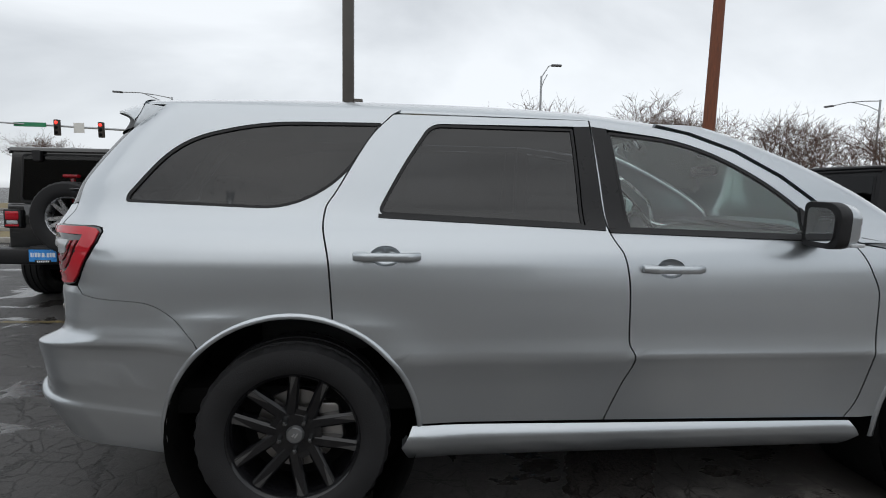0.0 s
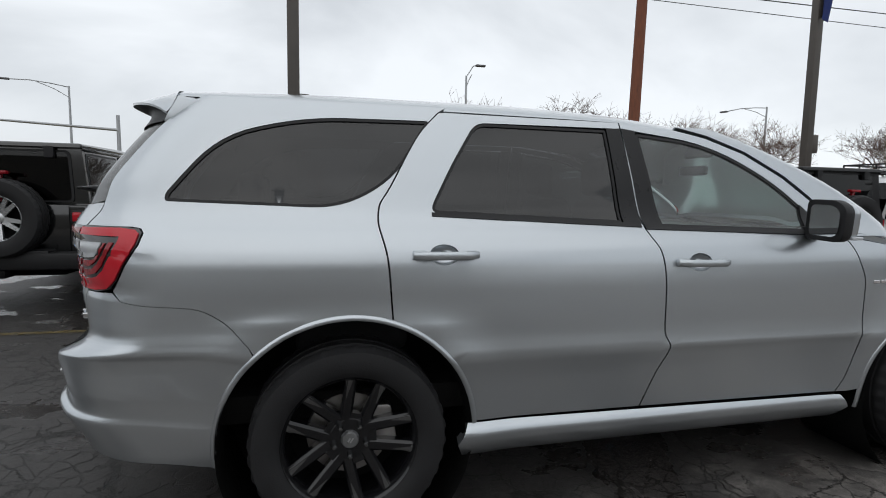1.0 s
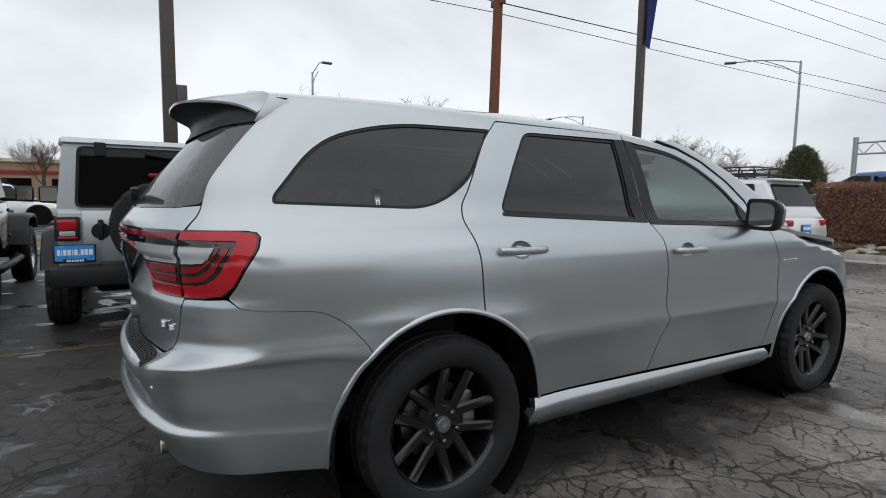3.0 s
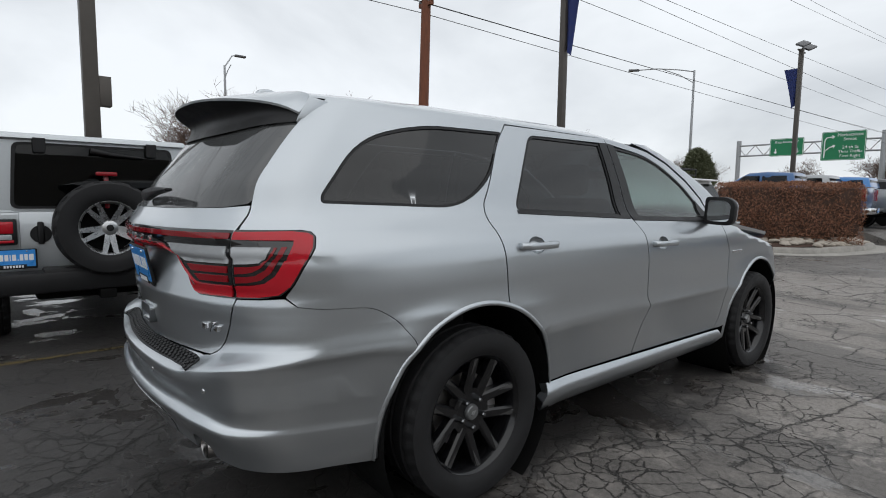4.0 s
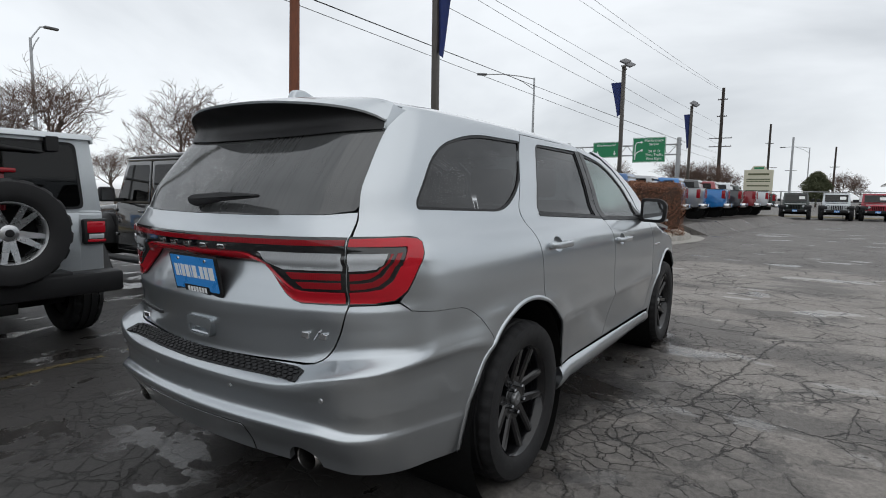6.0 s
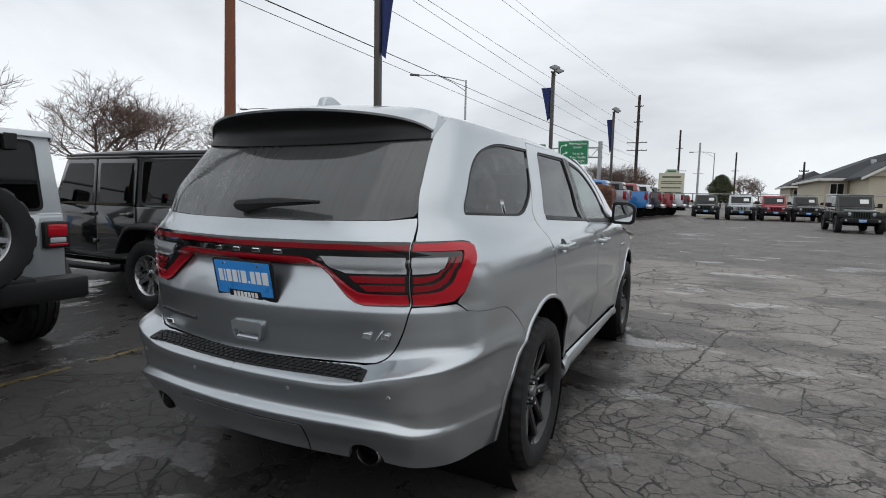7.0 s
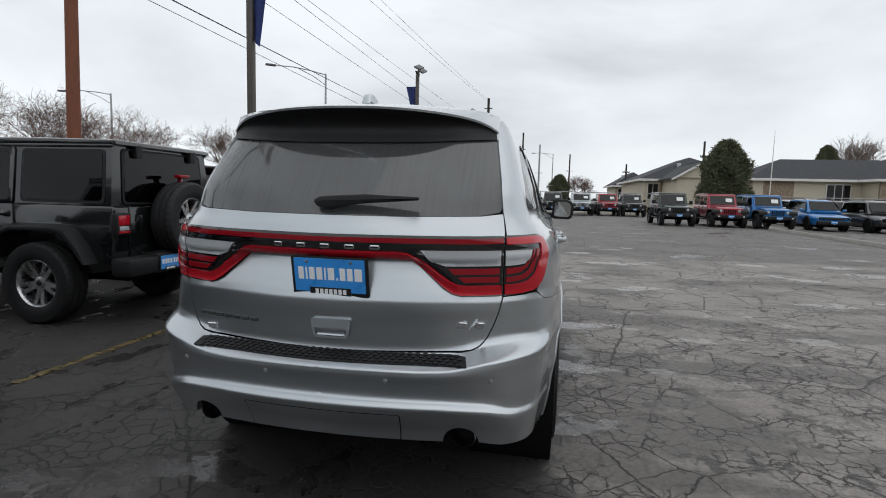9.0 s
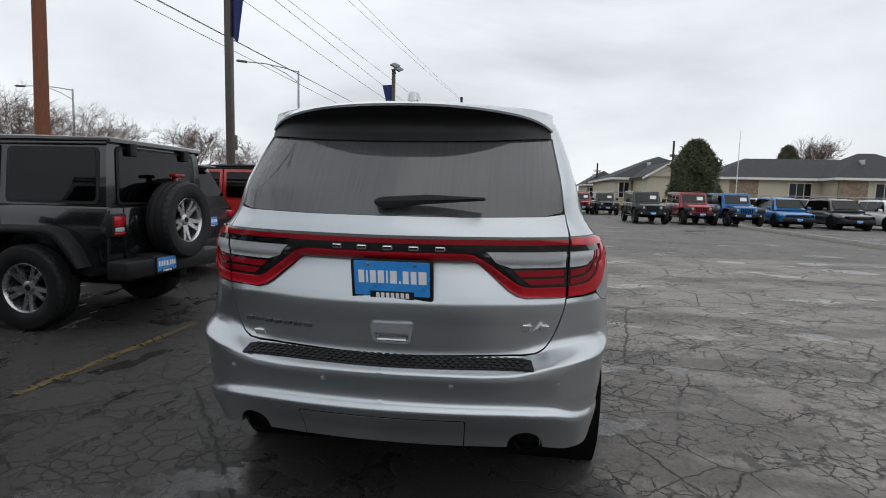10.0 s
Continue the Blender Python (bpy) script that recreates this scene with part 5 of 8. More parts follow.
# mirrors
for turned in (True, False):
    mirror_root = Matrix.Diagonal((1, -1 if turned else 1, 1, 1))

    def mir(vf):
        return moved(vf, mirror_root) if not turned else flipped(vf)
    shell = []
    vs, fs = [], []
    sec = rounded([(-0.098, -0.088, 0.03), (0.090, -0.095, 0.05), (0.100, 0.055, 0.06), (0.05, 0.092, 0.05), (-0.092, 0.095, 0.03)], 0.03, 5)
    n = len(sec)
    for t, sc in ((0.0, 0.96), (0.012, 1.0), (0.05, 0.99), (0.085, 0.90), (0.11, 0.70), (0.12, 0.40)):
        vs += [(2.125 + t, 1.010 + a * sc, 1.268 + b * sc) for a, b in sec]
    for k in range(5):
        fs += [(k * n + i, k * n + (i + 1) % n, (k + 1) * n + (i + 1) % n, (k + 1) * n + i) for i in range(n)]
    fs.append(tuple(range(5 * n, 6 * n)))
    mi = part("wing_mirror", mesh(*mir((vs, fs)), SILVER, 60), suv, "silver wing mirror with a black rim")
    face = prism([(a * 1.012, b * 1.012) for a, b in sec], 0.0, 0.052, 0.006, 2, "yz")
    part("mirror_rim", mesh(*mir(moved(face, Matrix.Translation((2.115, 1.010, 1.268)))), BLACK_TRIM, 40), mi, "black mirror rim")
    glass = prism([(a * 0.78, b * 0.76) for a, b in sec], 0.0, 0.006, 0.0, 1, "yz")
    part("mirror_glass", mesh(*mir(moved(glass, Matrix.Translation((2.111, 1.010, 1.268)) @ Matrix.Rotation(radians(3), 4, "Z"))), MIRROR, 0), mi, "mirror glass")
    arm = box(2.15, 2.22, 0.83, 0.95, 1.185, 1.235, 0.015)
    part("mirror_arm", mesh(*mir(arm), BLACK_TRIM, 40), mi)
    part("indicator", mesh(*mir(box(2.17, 2.232, 1.05, 1.105, 1.185, 1.200, 0.005)), CLEAR_LENS, 30), mi)

# cabin
def seat_set(name, x, y, w, tall=0.62, mat=SEAT_GREY):
    st = part(name, mesh(*box(x - 0.02, x + 0.50, y - w / 2, y + w / 2, 0.62, 0.80, 0.05, 3), mat, 50), suv, "dark grey seat")
    part("seat_back", mesh(*moved(box(-0.07, 0.07, -w / 2, w / 2, 0.0, tall, 0.05, 3), Matrix.Translation((x - 0.02, y, 0.74)) @ Matrix.Rotation(radians(-16), 4, "Y")), mat, 50), st)
    n = max(1, round(w / 0.5))
    for k in range(n):
        yy = y + (k - (n - 1) / 2) * 0.5
        part("headrest", mesh(*moved(box(-0.05, 0.05, -0.125, 0.125, 0.0, 0.20, 0.04, 3), Matrix.Translation((x - 0.215, yy, 0.74 + tall))), mat, 50), st)


seat_set("front_seat", 1.55, -0.38, 0.52)
seat_set("front_seat", 1.55, 0.38, 0.52)
seat_set("rear_bench", 0.62, 0.0, 1.30, 0.58)
seat_set("third_bench", -0.20, 0.0, 1.05, 0.50)
part("dashboard", mesh(*prism(rounded([(2.28, 0.75), (2.24, 1.05), (2.32, 1.16), (2.55, 1.19), (2.85, 1.17), (2.85, 0.75)], 0.05), -0.78, 0.78, 0.03, 2), DASH_GREY, 50), suv, "grey vinyl dashboard")
st_w = part("steering_wheel", mesh(*moved(lathe([(0.185 + 0.016 * math.cos(a), 0.016 * math.sin(a)) for a in np.linspace(0, 2 * math.pi, 11)[:-1]], 36, "x", True), Matrix.Translation((2.05, 0.38, 1.10)) @ Matrix.Rotation(radians(-22), 4, "Y")), BLACK_TRIM, 60), suv, "black steering wheel")
part("wheel_boss", mesh(*moved(join(box(-0.03, 0.02, -0.07, 0.07, -0.06, 0.06, 0.02), box(-0.012, 0.006, -0.18, 0.18, -0.02, 0.02, 0.005), box(-0.012, 0.006, -0.02, 0.02, -0.18, 0.0, 0.005)), Matrix.Translation((2.07, 0.38, 1.09)) @ Matrix.Rotation(radians(-22), 4, "Y")), BLACK_TRIM, 40), st_w)
part("rear_view_mirror", mesh(*box(2.20, 2.23, -0.12, 0.12, 1.50, 1.56, 0.012), BLACK_TRIM, 40), suv)
for s in (-1, 1):
    part("door_lining", mesh(*box(0.56, 2.28, s * 0.815 - 0.03, s * 0.815 + 0.03, 0.5, 1.225, 0.02), DASH_GREY, 40), suv)
part("cabin_floor", mesh(*box(-0.95, 2.6, -0.80, 0.80, 0.44, 0.56, 0.02), SHADOW_BLACK, 30), suv)
part("headlining", mesh(*box(-0.60, 1.75, -0.58, 0.58, 1.690, 1.705, 0.005), DASH_GREY, 30), suv)

# ---- boxy off-road cars ----
def alloy_wheel(parent, m, r=0.405, rim=0.235, half=0.128, mat=None, knobby=False, spokes=5, name="wheel"):
    """Silver spoked wheel; local -y looks outwards."""
    mat = mat or ALLOY
    key = (r, rim, half, mat.name, knobby, spokes)
    if key not in WHEELS:
        sp = []
        for i in range(spokes):
            a = 2 * math.pi * (i + 0.25) / spokes
            for k in ((-1, 1) if spokes == 5 else (0,)):
                sp.append(spoke(a + k * 0.20, 0.045, rim * 0.96, 0.055 if k else 0.085, 0.036 if k else 0.065, -0.055, -0.085, 0.04))
        sp.append(lathe([(0.0, -0.068), (0.04, -0.068), (0.062, -0.058), (0.07, -0.01), (0.0, -0.01)], 28))
        WHEELS[key] = (mesh(*tyre_data(r, rim, half, 60, True, knobby), RUBBER),
                       mesh(*lathe([(rim, 0.09), (rim, -0.08), (rim + 0.008, -0.098), (rim - 0.002, -0.104), (rim - 0.014, -0.090), (rim - 0.022, -0.05), (rim - 0.03, 0.09)], 48), mat),
                       mesh(*join(*sp), mat, 30),
                       mesh(*lathe([(0.0, 0.03), (rim - 0.02, 0.03)], 32), SHADOW_BLACK),
                       mesh(*lathe([(0.0, -0.082), (0.024, -0.080), (0.030, -0.066)], 20), BLACK_TRIM))
    ty, ring, sp, back, cap = WHEELS[key]
    w = part(name, ty, parent, "", m)
    part("rim", ring, w)
    part("spokes", sp, w)
    part("rim_back", back, w)
    part("centre_cap", cap, w)
    return w


WHEELS = {}
BLACK_PAINT = paint("black car paint", (0.005, 0.0055, 0.006), 0.0, 0.16, 0.4, 1.0, 0.4)
ICE_PAINT = paint("pale silver car paint", (0.46, 0.49, 0.51), 0.6, 0.35)
RED_PAINT = paint("red car paint", (0.40, 0.012, 0.010), 0.1, 0.3)
FAR_RED = paint("crimson car paint", (0.33, 0.012, 0.03), 0.2, 0.3)
BLUE_PAINT = paint("blue car paint", (0.008, 0.075, 0.22), 0.3, 0.3)
BRIGHT_BLUE = paint("bright blue car paint", (0.006, 0.14, 0.40), 0.2, 0.3)
SLATE_BLUE = paint("slate blue car paint", (0.06, 0.13, 0.20), 0.4, 0.35)
DARK_GREEN = paint("dark green car paint", (0.012, 0.022, 0.018), 0.2, 0.3)
GREY_PAINT = paint("dark grey car paint", (0.035, 0.037, 0.040), 0.4, 0.3)
WHITE_PAINT = paint("white car paint", (0.72, 0.73, 0.74), 0.0, 0.35)
SILVER_GREY = paint("silver grey car paint", (0.26, 0.27, 0.28), 0.7, 0.35)
DARK_RED = paint("dark red car paint", (0.20, 0.012, 0.018), 0.2, 0.3)
STICKER = plain("white window sticker", (0.75, 0.76, 0.75), 0.6, vary=0.06)


def side_panel(pts, y, tilt, z0, thick, mat, name, parent, sgn, label="", bevel=0.004, smooth=35):
    """A plate in the plane of a car's side, which leans in by tilt above z0."""
    vf = prism(pts, 0.0, thick, bevel, 2)
    out = []
    for x, d, z in vf[0]:
        yy = y - max(0.0, z - z0) * tilt + d
        out.append((x, yy * sgn, z))
    fs = vf[1] if sgn > 0 else [tuple(reversed(f)) for f in vf[1]]
    return part(name, mesh(out, fs, mat, smooth), parent, label)


def off_roader(m, label, body, top, group="", long=True, lit=True, front=True, rear_detail=True, wheel_mat=None, knobby=False, sticker=False, wiper=False):
    """A boxy off-road car; x ahead of the rear axle, z from the ground."""
    car = empty("off_road_car", m, label, "car", group)
    L = 3.008 if long else 2.424
    xs = L - 3.008                                   # shift of all that stands ahead of the doors
    TW, BELT, ROOF = 0.775, 1.185, 1.835
    lean = 0.105
    # tub and bonnet
    part("tub", mesh(*prism([(-0.78, 0.62), (-0.79, 1.17), (-0.77, BELT), (2.06 + xs, BELT), (2.10 + xs, 1.10), (2.10 + xs, 0.52), (-0.62, 0.52)], -TW, TW, 0.025, 2), body, 40), car)
    part("bonnet", mesh(*join(prism([(2.08 + xs, 0.80), (2.08 + xs, 1.160), (2.40 + xs, 1.155), (3.20 + xs, 1.100), (3.38 + xs, 1.06), (3.40 + xs, 0.80)], -0.60, 0.60, 0.04, 3)), body, 50), car)
    if front:
        gr = part("grille", mesh(*prism(rounded([(3.36 + xs, 0.66), (3.40 + xs, 1.045, 0.04), (3.47 + xs, 1.035, 0.03), (3.46 + xs, 0.66)], 0.01), -0.66, 0.66, 0.03, 2), body, 40), car)
        slot = mesh(*prism(rounded([(-0.026, -0.135), (0.026, -0.135), (0.030, 0.135), (-0.030, 0.135)], 0.02), 0.0, 0.012, 0.0, 1, "yz"), SHADOW_BLACK, 30)
        for k in range(7):
            part("grille_slot", slot, gr, "", pose(3.462 + xs, (k - 3) * 0.092, 0.855))
        lampm = mesh(*lathe([(0.0, 0.028), (0.05, 0.024), (0.078, 0.010), (0.088, 0.0)], 28, "x"), CLEAR_LENS, 60)
        ringm = mesh(*lathe([(0.080, 0.0), (0.086, 0.016), (0.098, 0.014), (0.100, 0.0)], 28, "x"), BLACK_TRIM, 60)
        for s in (-1, 1):
            hl = part("headlamp", lampm, car, "round clear headlamp", pose(3.462 + xs, s * 0.47, 0.90))
            part("lamp_ring", ringm, hl)
            part("fender_lamp", mesh(*box(3.30 + xs, 3.335 + xs, s * 0.80 - 0.07, s * 0.80 + 0.07, 0.90, 0.955, 0.008), CLEAR_LENS, 30), car)
        part("front_bumper", mesh(*join(box(3.50 + xs, 3.72 + xs, -0.80, 0.80, 0.52, 0.70, 0.03, 2), box(3.36 + xs, 3.56 + xs, -0.38, 0.38, 0.50, 0.66, 0.02)), BLACK_TRIM, 40), car, "black front bumper")
        number_plate(car, pose(3.73 + xs, 0, 0.60, 0, 0, 180))
        for s in (-1, 1):
            fl = lathe([(0.0, 0.01), (0.045, 0.006), (0.052, -0.01)], 18, "x")
            part("fog_lamp", mesh(*moved(fl, Matrix.Translation((3.722 + xs, s * 0.62, 0.61))), CLEAR_LENS, 50), car)
    # screen, cabin top
    part("screen_frame", mesh(*prism([(2.02 + xs, BELT - 0.02), (2.10 + xs, BELT - 0.02), (1.80 + xs, ROOF - 0.05), (1.72 + xs, ROOF - 0.05)], -0.70, 0.70, 0.015, 2), body, 40), car)
    sg = prism([(2.105 + xs, BELT + 0.05), (2.111 + xs, BELT + 0.05), (1.85 + xs, ROOF - 0.12), (1.844 + xs, ROOF - 0.12)], -0.64, 0.64)
    part("windscreen", mesh(*sg, GLASS_PLAIN, 0), car, "dark windscreen")
    if sticker:
        part("window_sticker", mesh(*prism([(2.035 + xs, BELT + 0.20), (2.040 + xs, BELT + 0.20), (1.945 + xs, BELT + 0.40), (1.940 + xs, BELT + 0.40)], 0.18, 0.52), STICKER, 0), car, "white window sticker")
    vs = []
    for x, z, y in ((-0.765, BELT, TW - 0.005), (1.98 + xs, BELT, TW - 0.005), (1.74 + xs, ROOF - 0.03, TW - 0.005 - lean * 0.62), (-0.735, ROOF - 0.03, TW - 0.005 - lean * 0.62)):
        vs += [(x, -y, z), (x, y, z)]
    # side frames as plates with openings cut by the panes standing 4 mm proud of a dark inner body
    part("cabin", mesh(vs, [(0, 1, 3, 2), (2, 3, 5, 4), (4, 5, 7, 6), (6, 7, 1, 0), (0, 2, 4, 6), (1, 7, 5, 3)], top, 0), car)
    part("roof", mesh(*prism(rounded([(-0.80, ROOF - 0.06), (-0.78, ROOF - 0.01, 0.03), (0.5, ROOF + 0.012, 0.5), (1.70 + xs, ROOF - 0.015, 0.05), (1.80 + xs, ROOF - 0.06)], 0.01), -0.725, 0.725, 0.03, 3), top, 50), car)
    for s in (-1, 1):
        part("drip_rail", mesh(*box(-0.76, 1.78 + xs, s * 0.722 - 0.012, s * 0.722 + 0.012, ROOF - 0.085, ROOF - 0.055, 0.006), top, 30), car)
        doors = [(0.36, 1.12), (1.13, 2.02)] if long else [(0.52, 2.02 + xs + 0.58)]
        if not long:
            doors = [(0.42, 1.44)]
        for k, (a, b) in enumerate(doors):
            low_front = a if k else a + 0.0
            d = side_panel(rounded([(a + 0.10 if k == 0 and long else a, 0.60), (b, 0.60), (b, BELT - 0.008), (a, BELT - 0.008), (a, 0.78)], 0.025), TW - 0.004, 0.0, 9, 0.016, body, "door", car, s)
            slope = 0.235 if k == len(doors) - 1 else 0.0
            fr = rounded([(a + 0.005, BELT), (b - 0.01, BELT), (b - 0.01 - slope, ROOF - 0.09), (a + 0.005, ROOF - 0.09)], 0.03)
            side_panel(fr, TW - 0.004, lean, BELT, 0.014, body if top is not BLACK_TRIM else body, "window_frame", d, s)
            gl = rounded([(a + 0.06, BELT + 0.03), (b - 0.075, BELT + 0.03), (b - 0.065 - slope, ROOF - 0.14), (a + 0.06, ROOF - 0.14)], 0.04)
            side_panel(gl, TW + 0.008, lean, BELT, 0.004, GLOSS_GLASS, "door_glass", d, s, "dark side window", 0.0, 0)
            hb = join(box(a + 0.06, a + 0.24, TW + 0.022, TW + 0.05, 1.06, 1.095, 0.010), box(a + 0.04, a + 0.13, TW + 0.008, TW + 0.03, 1.045, 1.110, 0.012))
            part("door_handle", mesh(*(hb if s > 0 else flipped(hb)), BLACK_TRIM if body is not BLACK_PAINT else body, 40), d)
            for hz in (0.74, 1.08):
                hg = box(b - 0.03, b + 0.06, TW + 0.008, TW + 0.028, hz - 0.022, hz + 0.022, 0.008)
                part("hinge", mesh(*(hg if s > 0 else flipped(hg)), body, 40), d)
        q0, q1 = -0.66, (0.26 if long else 0.32)
        side_panel(rounded([(q0, BELT + 0.045), (q1, BELT + 0.045), (q1, ROOF - 0.13), (q0 + 0.015, ROOF - 0.13)], 0.05), TW - 0.003, lean, BELT, 0.006, GLOSS_GLASS, "quarter_window", car, s, "dark side window", 0.0, 0)
        rimq = rounded([(q0 - 0.03, BELT + 0.018), (q1 + 0.03, BELT + 0.018), (q1 + 0.03, ROOF - 0.105), (q0 - 0.015, ROOF - 0.105)], 0.06)
        side_panel(rimq, TW - 0.0045, lean, BELT, 0.004, BLACK_TRIM, "window_seal", car, s, "", 0.0, 0)
        # flares
        for cx, ahead in ((0.0, False), (L, True)):
            pts = [(-0.60, 0.62), (-0.50, 0.80), (-0.36, 0.955), (-0.24, 0.99), (0.26, 0.99), (0.38, 0.95), (0.50, 0.80), (0.56, 0.62)]
            if ahead:
                pts = [(-0.62, 0.58), (-0.54, 0.76), (-0.42, 0.955), (-0.30, 1.0), (0.28, 1.0), (0.44, 0.975), (0.50, 0.90), (0.50, 0.82)]
            vs, fs = [], []
            n = len(pts)
            inn = TW - 0.02 if not ahead else 0.52
            for dy, inset, drop in ((inn, 0.0, 0.0), (0.86, 0.0, 0.0), (0.925, 0.012, 0.018), (0.935, 0.035, 0.045), (0.925, 0.06, 0.065), (inn, 0.07, 0.07)):
                for x, z in pts:
                    vs.append((cx + x * (1 - inset), s * dy, z - drop if z > 0.7 else z))
            for k in range(5):
                for i in range(n - 1):
                    q = (k * n + i, k * n + i + 1, (k + 1) * n + i + 1, (k + 1) * n + i)
                    fs.append(q if s > 0 else q[::-1])
            part("wheel_flare", mesh(vs, fs, FLARE, 50), car, "black wheel flare")
            alloy_wheel(car, pose(cx, s * 0.80, 0.405, 0, 17 * (cx + 1) * s, 0 if s < 0 else 180), mat=wheel_mat, knobby=knobby)
        part("side_step", mesh(*tube([(0.62, s * 0.80, 0.44), (0.72, s * 0.86, 0.42), (L - 0.78, s * 0.86, 0.42), (L - 0.68, s * 0.80, 0.44)], 0.045, 10), BLACK_TRIM, 60), car, "black side step")
        mb = join(box(1.78 + xs, 1.86 + xs, 0.90, 1.10, 1.20, 1.40, 0.03, 2), box(1.82 + xs, 1.90 + xs, 0.76, 0.92, 1.20, 1.25, 0.012))
        mo = part("wing_mirror", mesh(*(mb if s > 0 else flipped(mb)), BLACK_TRIM, 40), car, "black wing mirror")
        mg = box(1.775 + xs, 1.781 + xs, 0.92, 1.08, 1.22, 1.38)
        part("mirror_glass", mesh(*(mg if s > 0 else flipped(mg)), CHROME, 0), mo)
        if rear_detail:
            tlm = part("tail_lamp", mesh(*box(-0.835, -0.76, s * 0.695 - 0.095, s * 0.695 + 0.095, 0.90, 1.115, 0.016, 2), BLACK_TRIM, 40), car, "tail lamp in a black housing")
            part("red_lens", mesh(*box(-0.842, -0.82, s * 0.695 - 0.072, s * 0.695 + 0.072, 0.995, 1.095, 0.010), RED_LENS, 40), tlm)
            part("clear_lens", mesh(*box(-0.842, -0.82, s * 0.695 - 0.060, s * 0.695 + 0.060, 0.945, 0.988, 0.008), CLEAR_LENS, 40), tlm)
            part("red_lens", mesh(*box(-0.842, -0.82, s * 0.695 - 0.072, s * 0.695 + 0.072, 0.918, 0.941, 0.006), RED_LENS, 40), tlm)
    part("chassis", mesh(*box(-0.70, 3.35 + xs, -0.50, 0.50, 0.40, 0.60, 0.04), SHADOW_BLACK, 40), car)
    part("axle", mesh(*join(tube([(0, -0.72, 0.40), (0, 0.72, 0.40)], 0.05, 10), tube([(L, -0.72, 0.40), (L, 0.72, 0.40)], 0.05, 10)), SHADOW_BLACK, 50), car)
    # back
    if rear_detail:
        part("gate_panel", mesh(*box(-0.802, -0.77, -0.585, 0.585, 0.66, BELT - 0.012, 0.012), body, 40), car)
        part("rear_window", mesh(*moved(prism(rounded([(-0.61, 0.0), (0.61, 0.0), (0.575, 0.51), (-0.575, 0.51)], 0.05), -0.006, 0.004, 0.0, 1, "yz"), Matrix.Translation((-0.772, 0, BELT + 0.035)) @ Matrix.Rotation(radians(3.0), 4, "Y")), GLOSS_GLASS, 0), car, "dark rear window")
        part("window_seal", mesh(*moved(prism(rounded([(-0.635, -0.022), (0.635, -0.022), (0.60, 0.532), (-0.60, 0.532)], 0.06), -0.003, 0.004, 0.0, 1, "yz"), Matrix.Translation((-0.772, 0, BELT + 0.035)) @ Matrix.Rotation(radians(3.0), 4, "Y")), BLACK_TRIM, 0), car)
        for yy in (-0.42, 0.42):
            part("glass_hinge", mesh(*prism(rounded([(yy - 0.042, 1.665), (yy + 0.042, 1.665), (yy + 0.048, 1.79), (yy - 0.048, 1.79)], 0.012), -0.800, -0.745, 0.008, 2, "yz"), BLACK_TRIM, 40), car, "black glass hinge")
        part("rear_bumper", mesh(*join(box(-1.00, -0.78, -0.83, 0.83, 0.50, 0.68, 0.03, 2), box(-0.99, -0.76, -0.45, 0.45, 0.60, 0.705, 0.02)), BLACK_TRIM, 40), car, "black rear bumper")
        sp = alloy_wheel(car, pose(-0.965, -0.03, 1.035, 0, 20, -90), mat=wheel_mat, knobby=knobby, name="spare_wheel")
        part("spare_carrier", mesh(*box(-0.90, -0.79, -0.25, 0.20, 0.86, 1.20, 0.02), SHADOW_BLACK, 40), car)
        br = part("high_brake_lamp", mesh(*join(box(-0.98, -0.90, -0.11, 0.05, 1.482, 1.518, 0.01), box(-0.94, -0.89, -0.05, -0.01, 1.20, 1.49, 0.01)), RED_DEEP, 40), car, "red high brake lamp")
        part("gate_handle", mesh(*join(box(-0.835, -0.80, 0.42, 0.465, 0.90, 1.09, 0.012), tube([(-0.802, 0.442, 0.985), (-0.812, 0.442, 0.985)], 0.075, 20)), BLACK_TRIM if body is not BLACK_PAINT else body, 40), car)
        number_plate(car, pose(-1.004, 0.28, 0.600) if long else pose(-0.93, 0.64, 0.795))
        part("tow_bar", mesh(*box(-1.01, -0.80, -0.06, 0.06, 0.42, 0.50, 0.01), SHADOW_BLACK, 40), car)
        if wiper:
            part("wiper", mesh(*tube([(-0.805, 0.06, 1.70), (-0.80, -0.10, 1.675), (-0.80, -0.36, 1.655)], [0.028, 0.02, 0.008], 8), BLACK_TRIM, 50), car)
    return car


GLOSS_GLASS = tinted("black side glass", (0.10, 0.11, 0.115), 0.015, 1.42)
FLARE = plain("moulded black flare", (0.011, 0.011, 0.012), 0.42, grain=0.15, spec=0.3)
HEAD_UP = 90                                   # cars of the near row look towards +y


def row_pose(x, axle_y, turn=0.0):
    return pose(x, axle_y, 0, 0, 0, HEAD_UP + turn)


jeep_black = off_roader(row_pose(2.18, 4.08), "black four-door off-road car with spare wheel on its gate", BLACK_PAINT, BLACK_PAINT, "row of parked cars")
jeep_far = off_roader(row_pose(-3.22, 4.42), "black off-road car with silver wheels beside yellow stall lines", BLACK_PAINT, BLACK_PAINT, "row of parked cars", wheel_mat=ALLOY)
jeep_ice = off_roader(row_pose(-0.86, 3.92), "pale silver two-door off-road car with knobbly spare tyre", ICE_PAINT, ICE_PAINT, "row of parked cars", long=False, knobby=True, wiper=True)
jeep_red = off_roader(row_pose(7.2, 3.95), "red off-road car with a black hard top", RED_PAINT, BLACK_TRIM, "row of parked cars", wheel_mat=ALLOY_DARK)

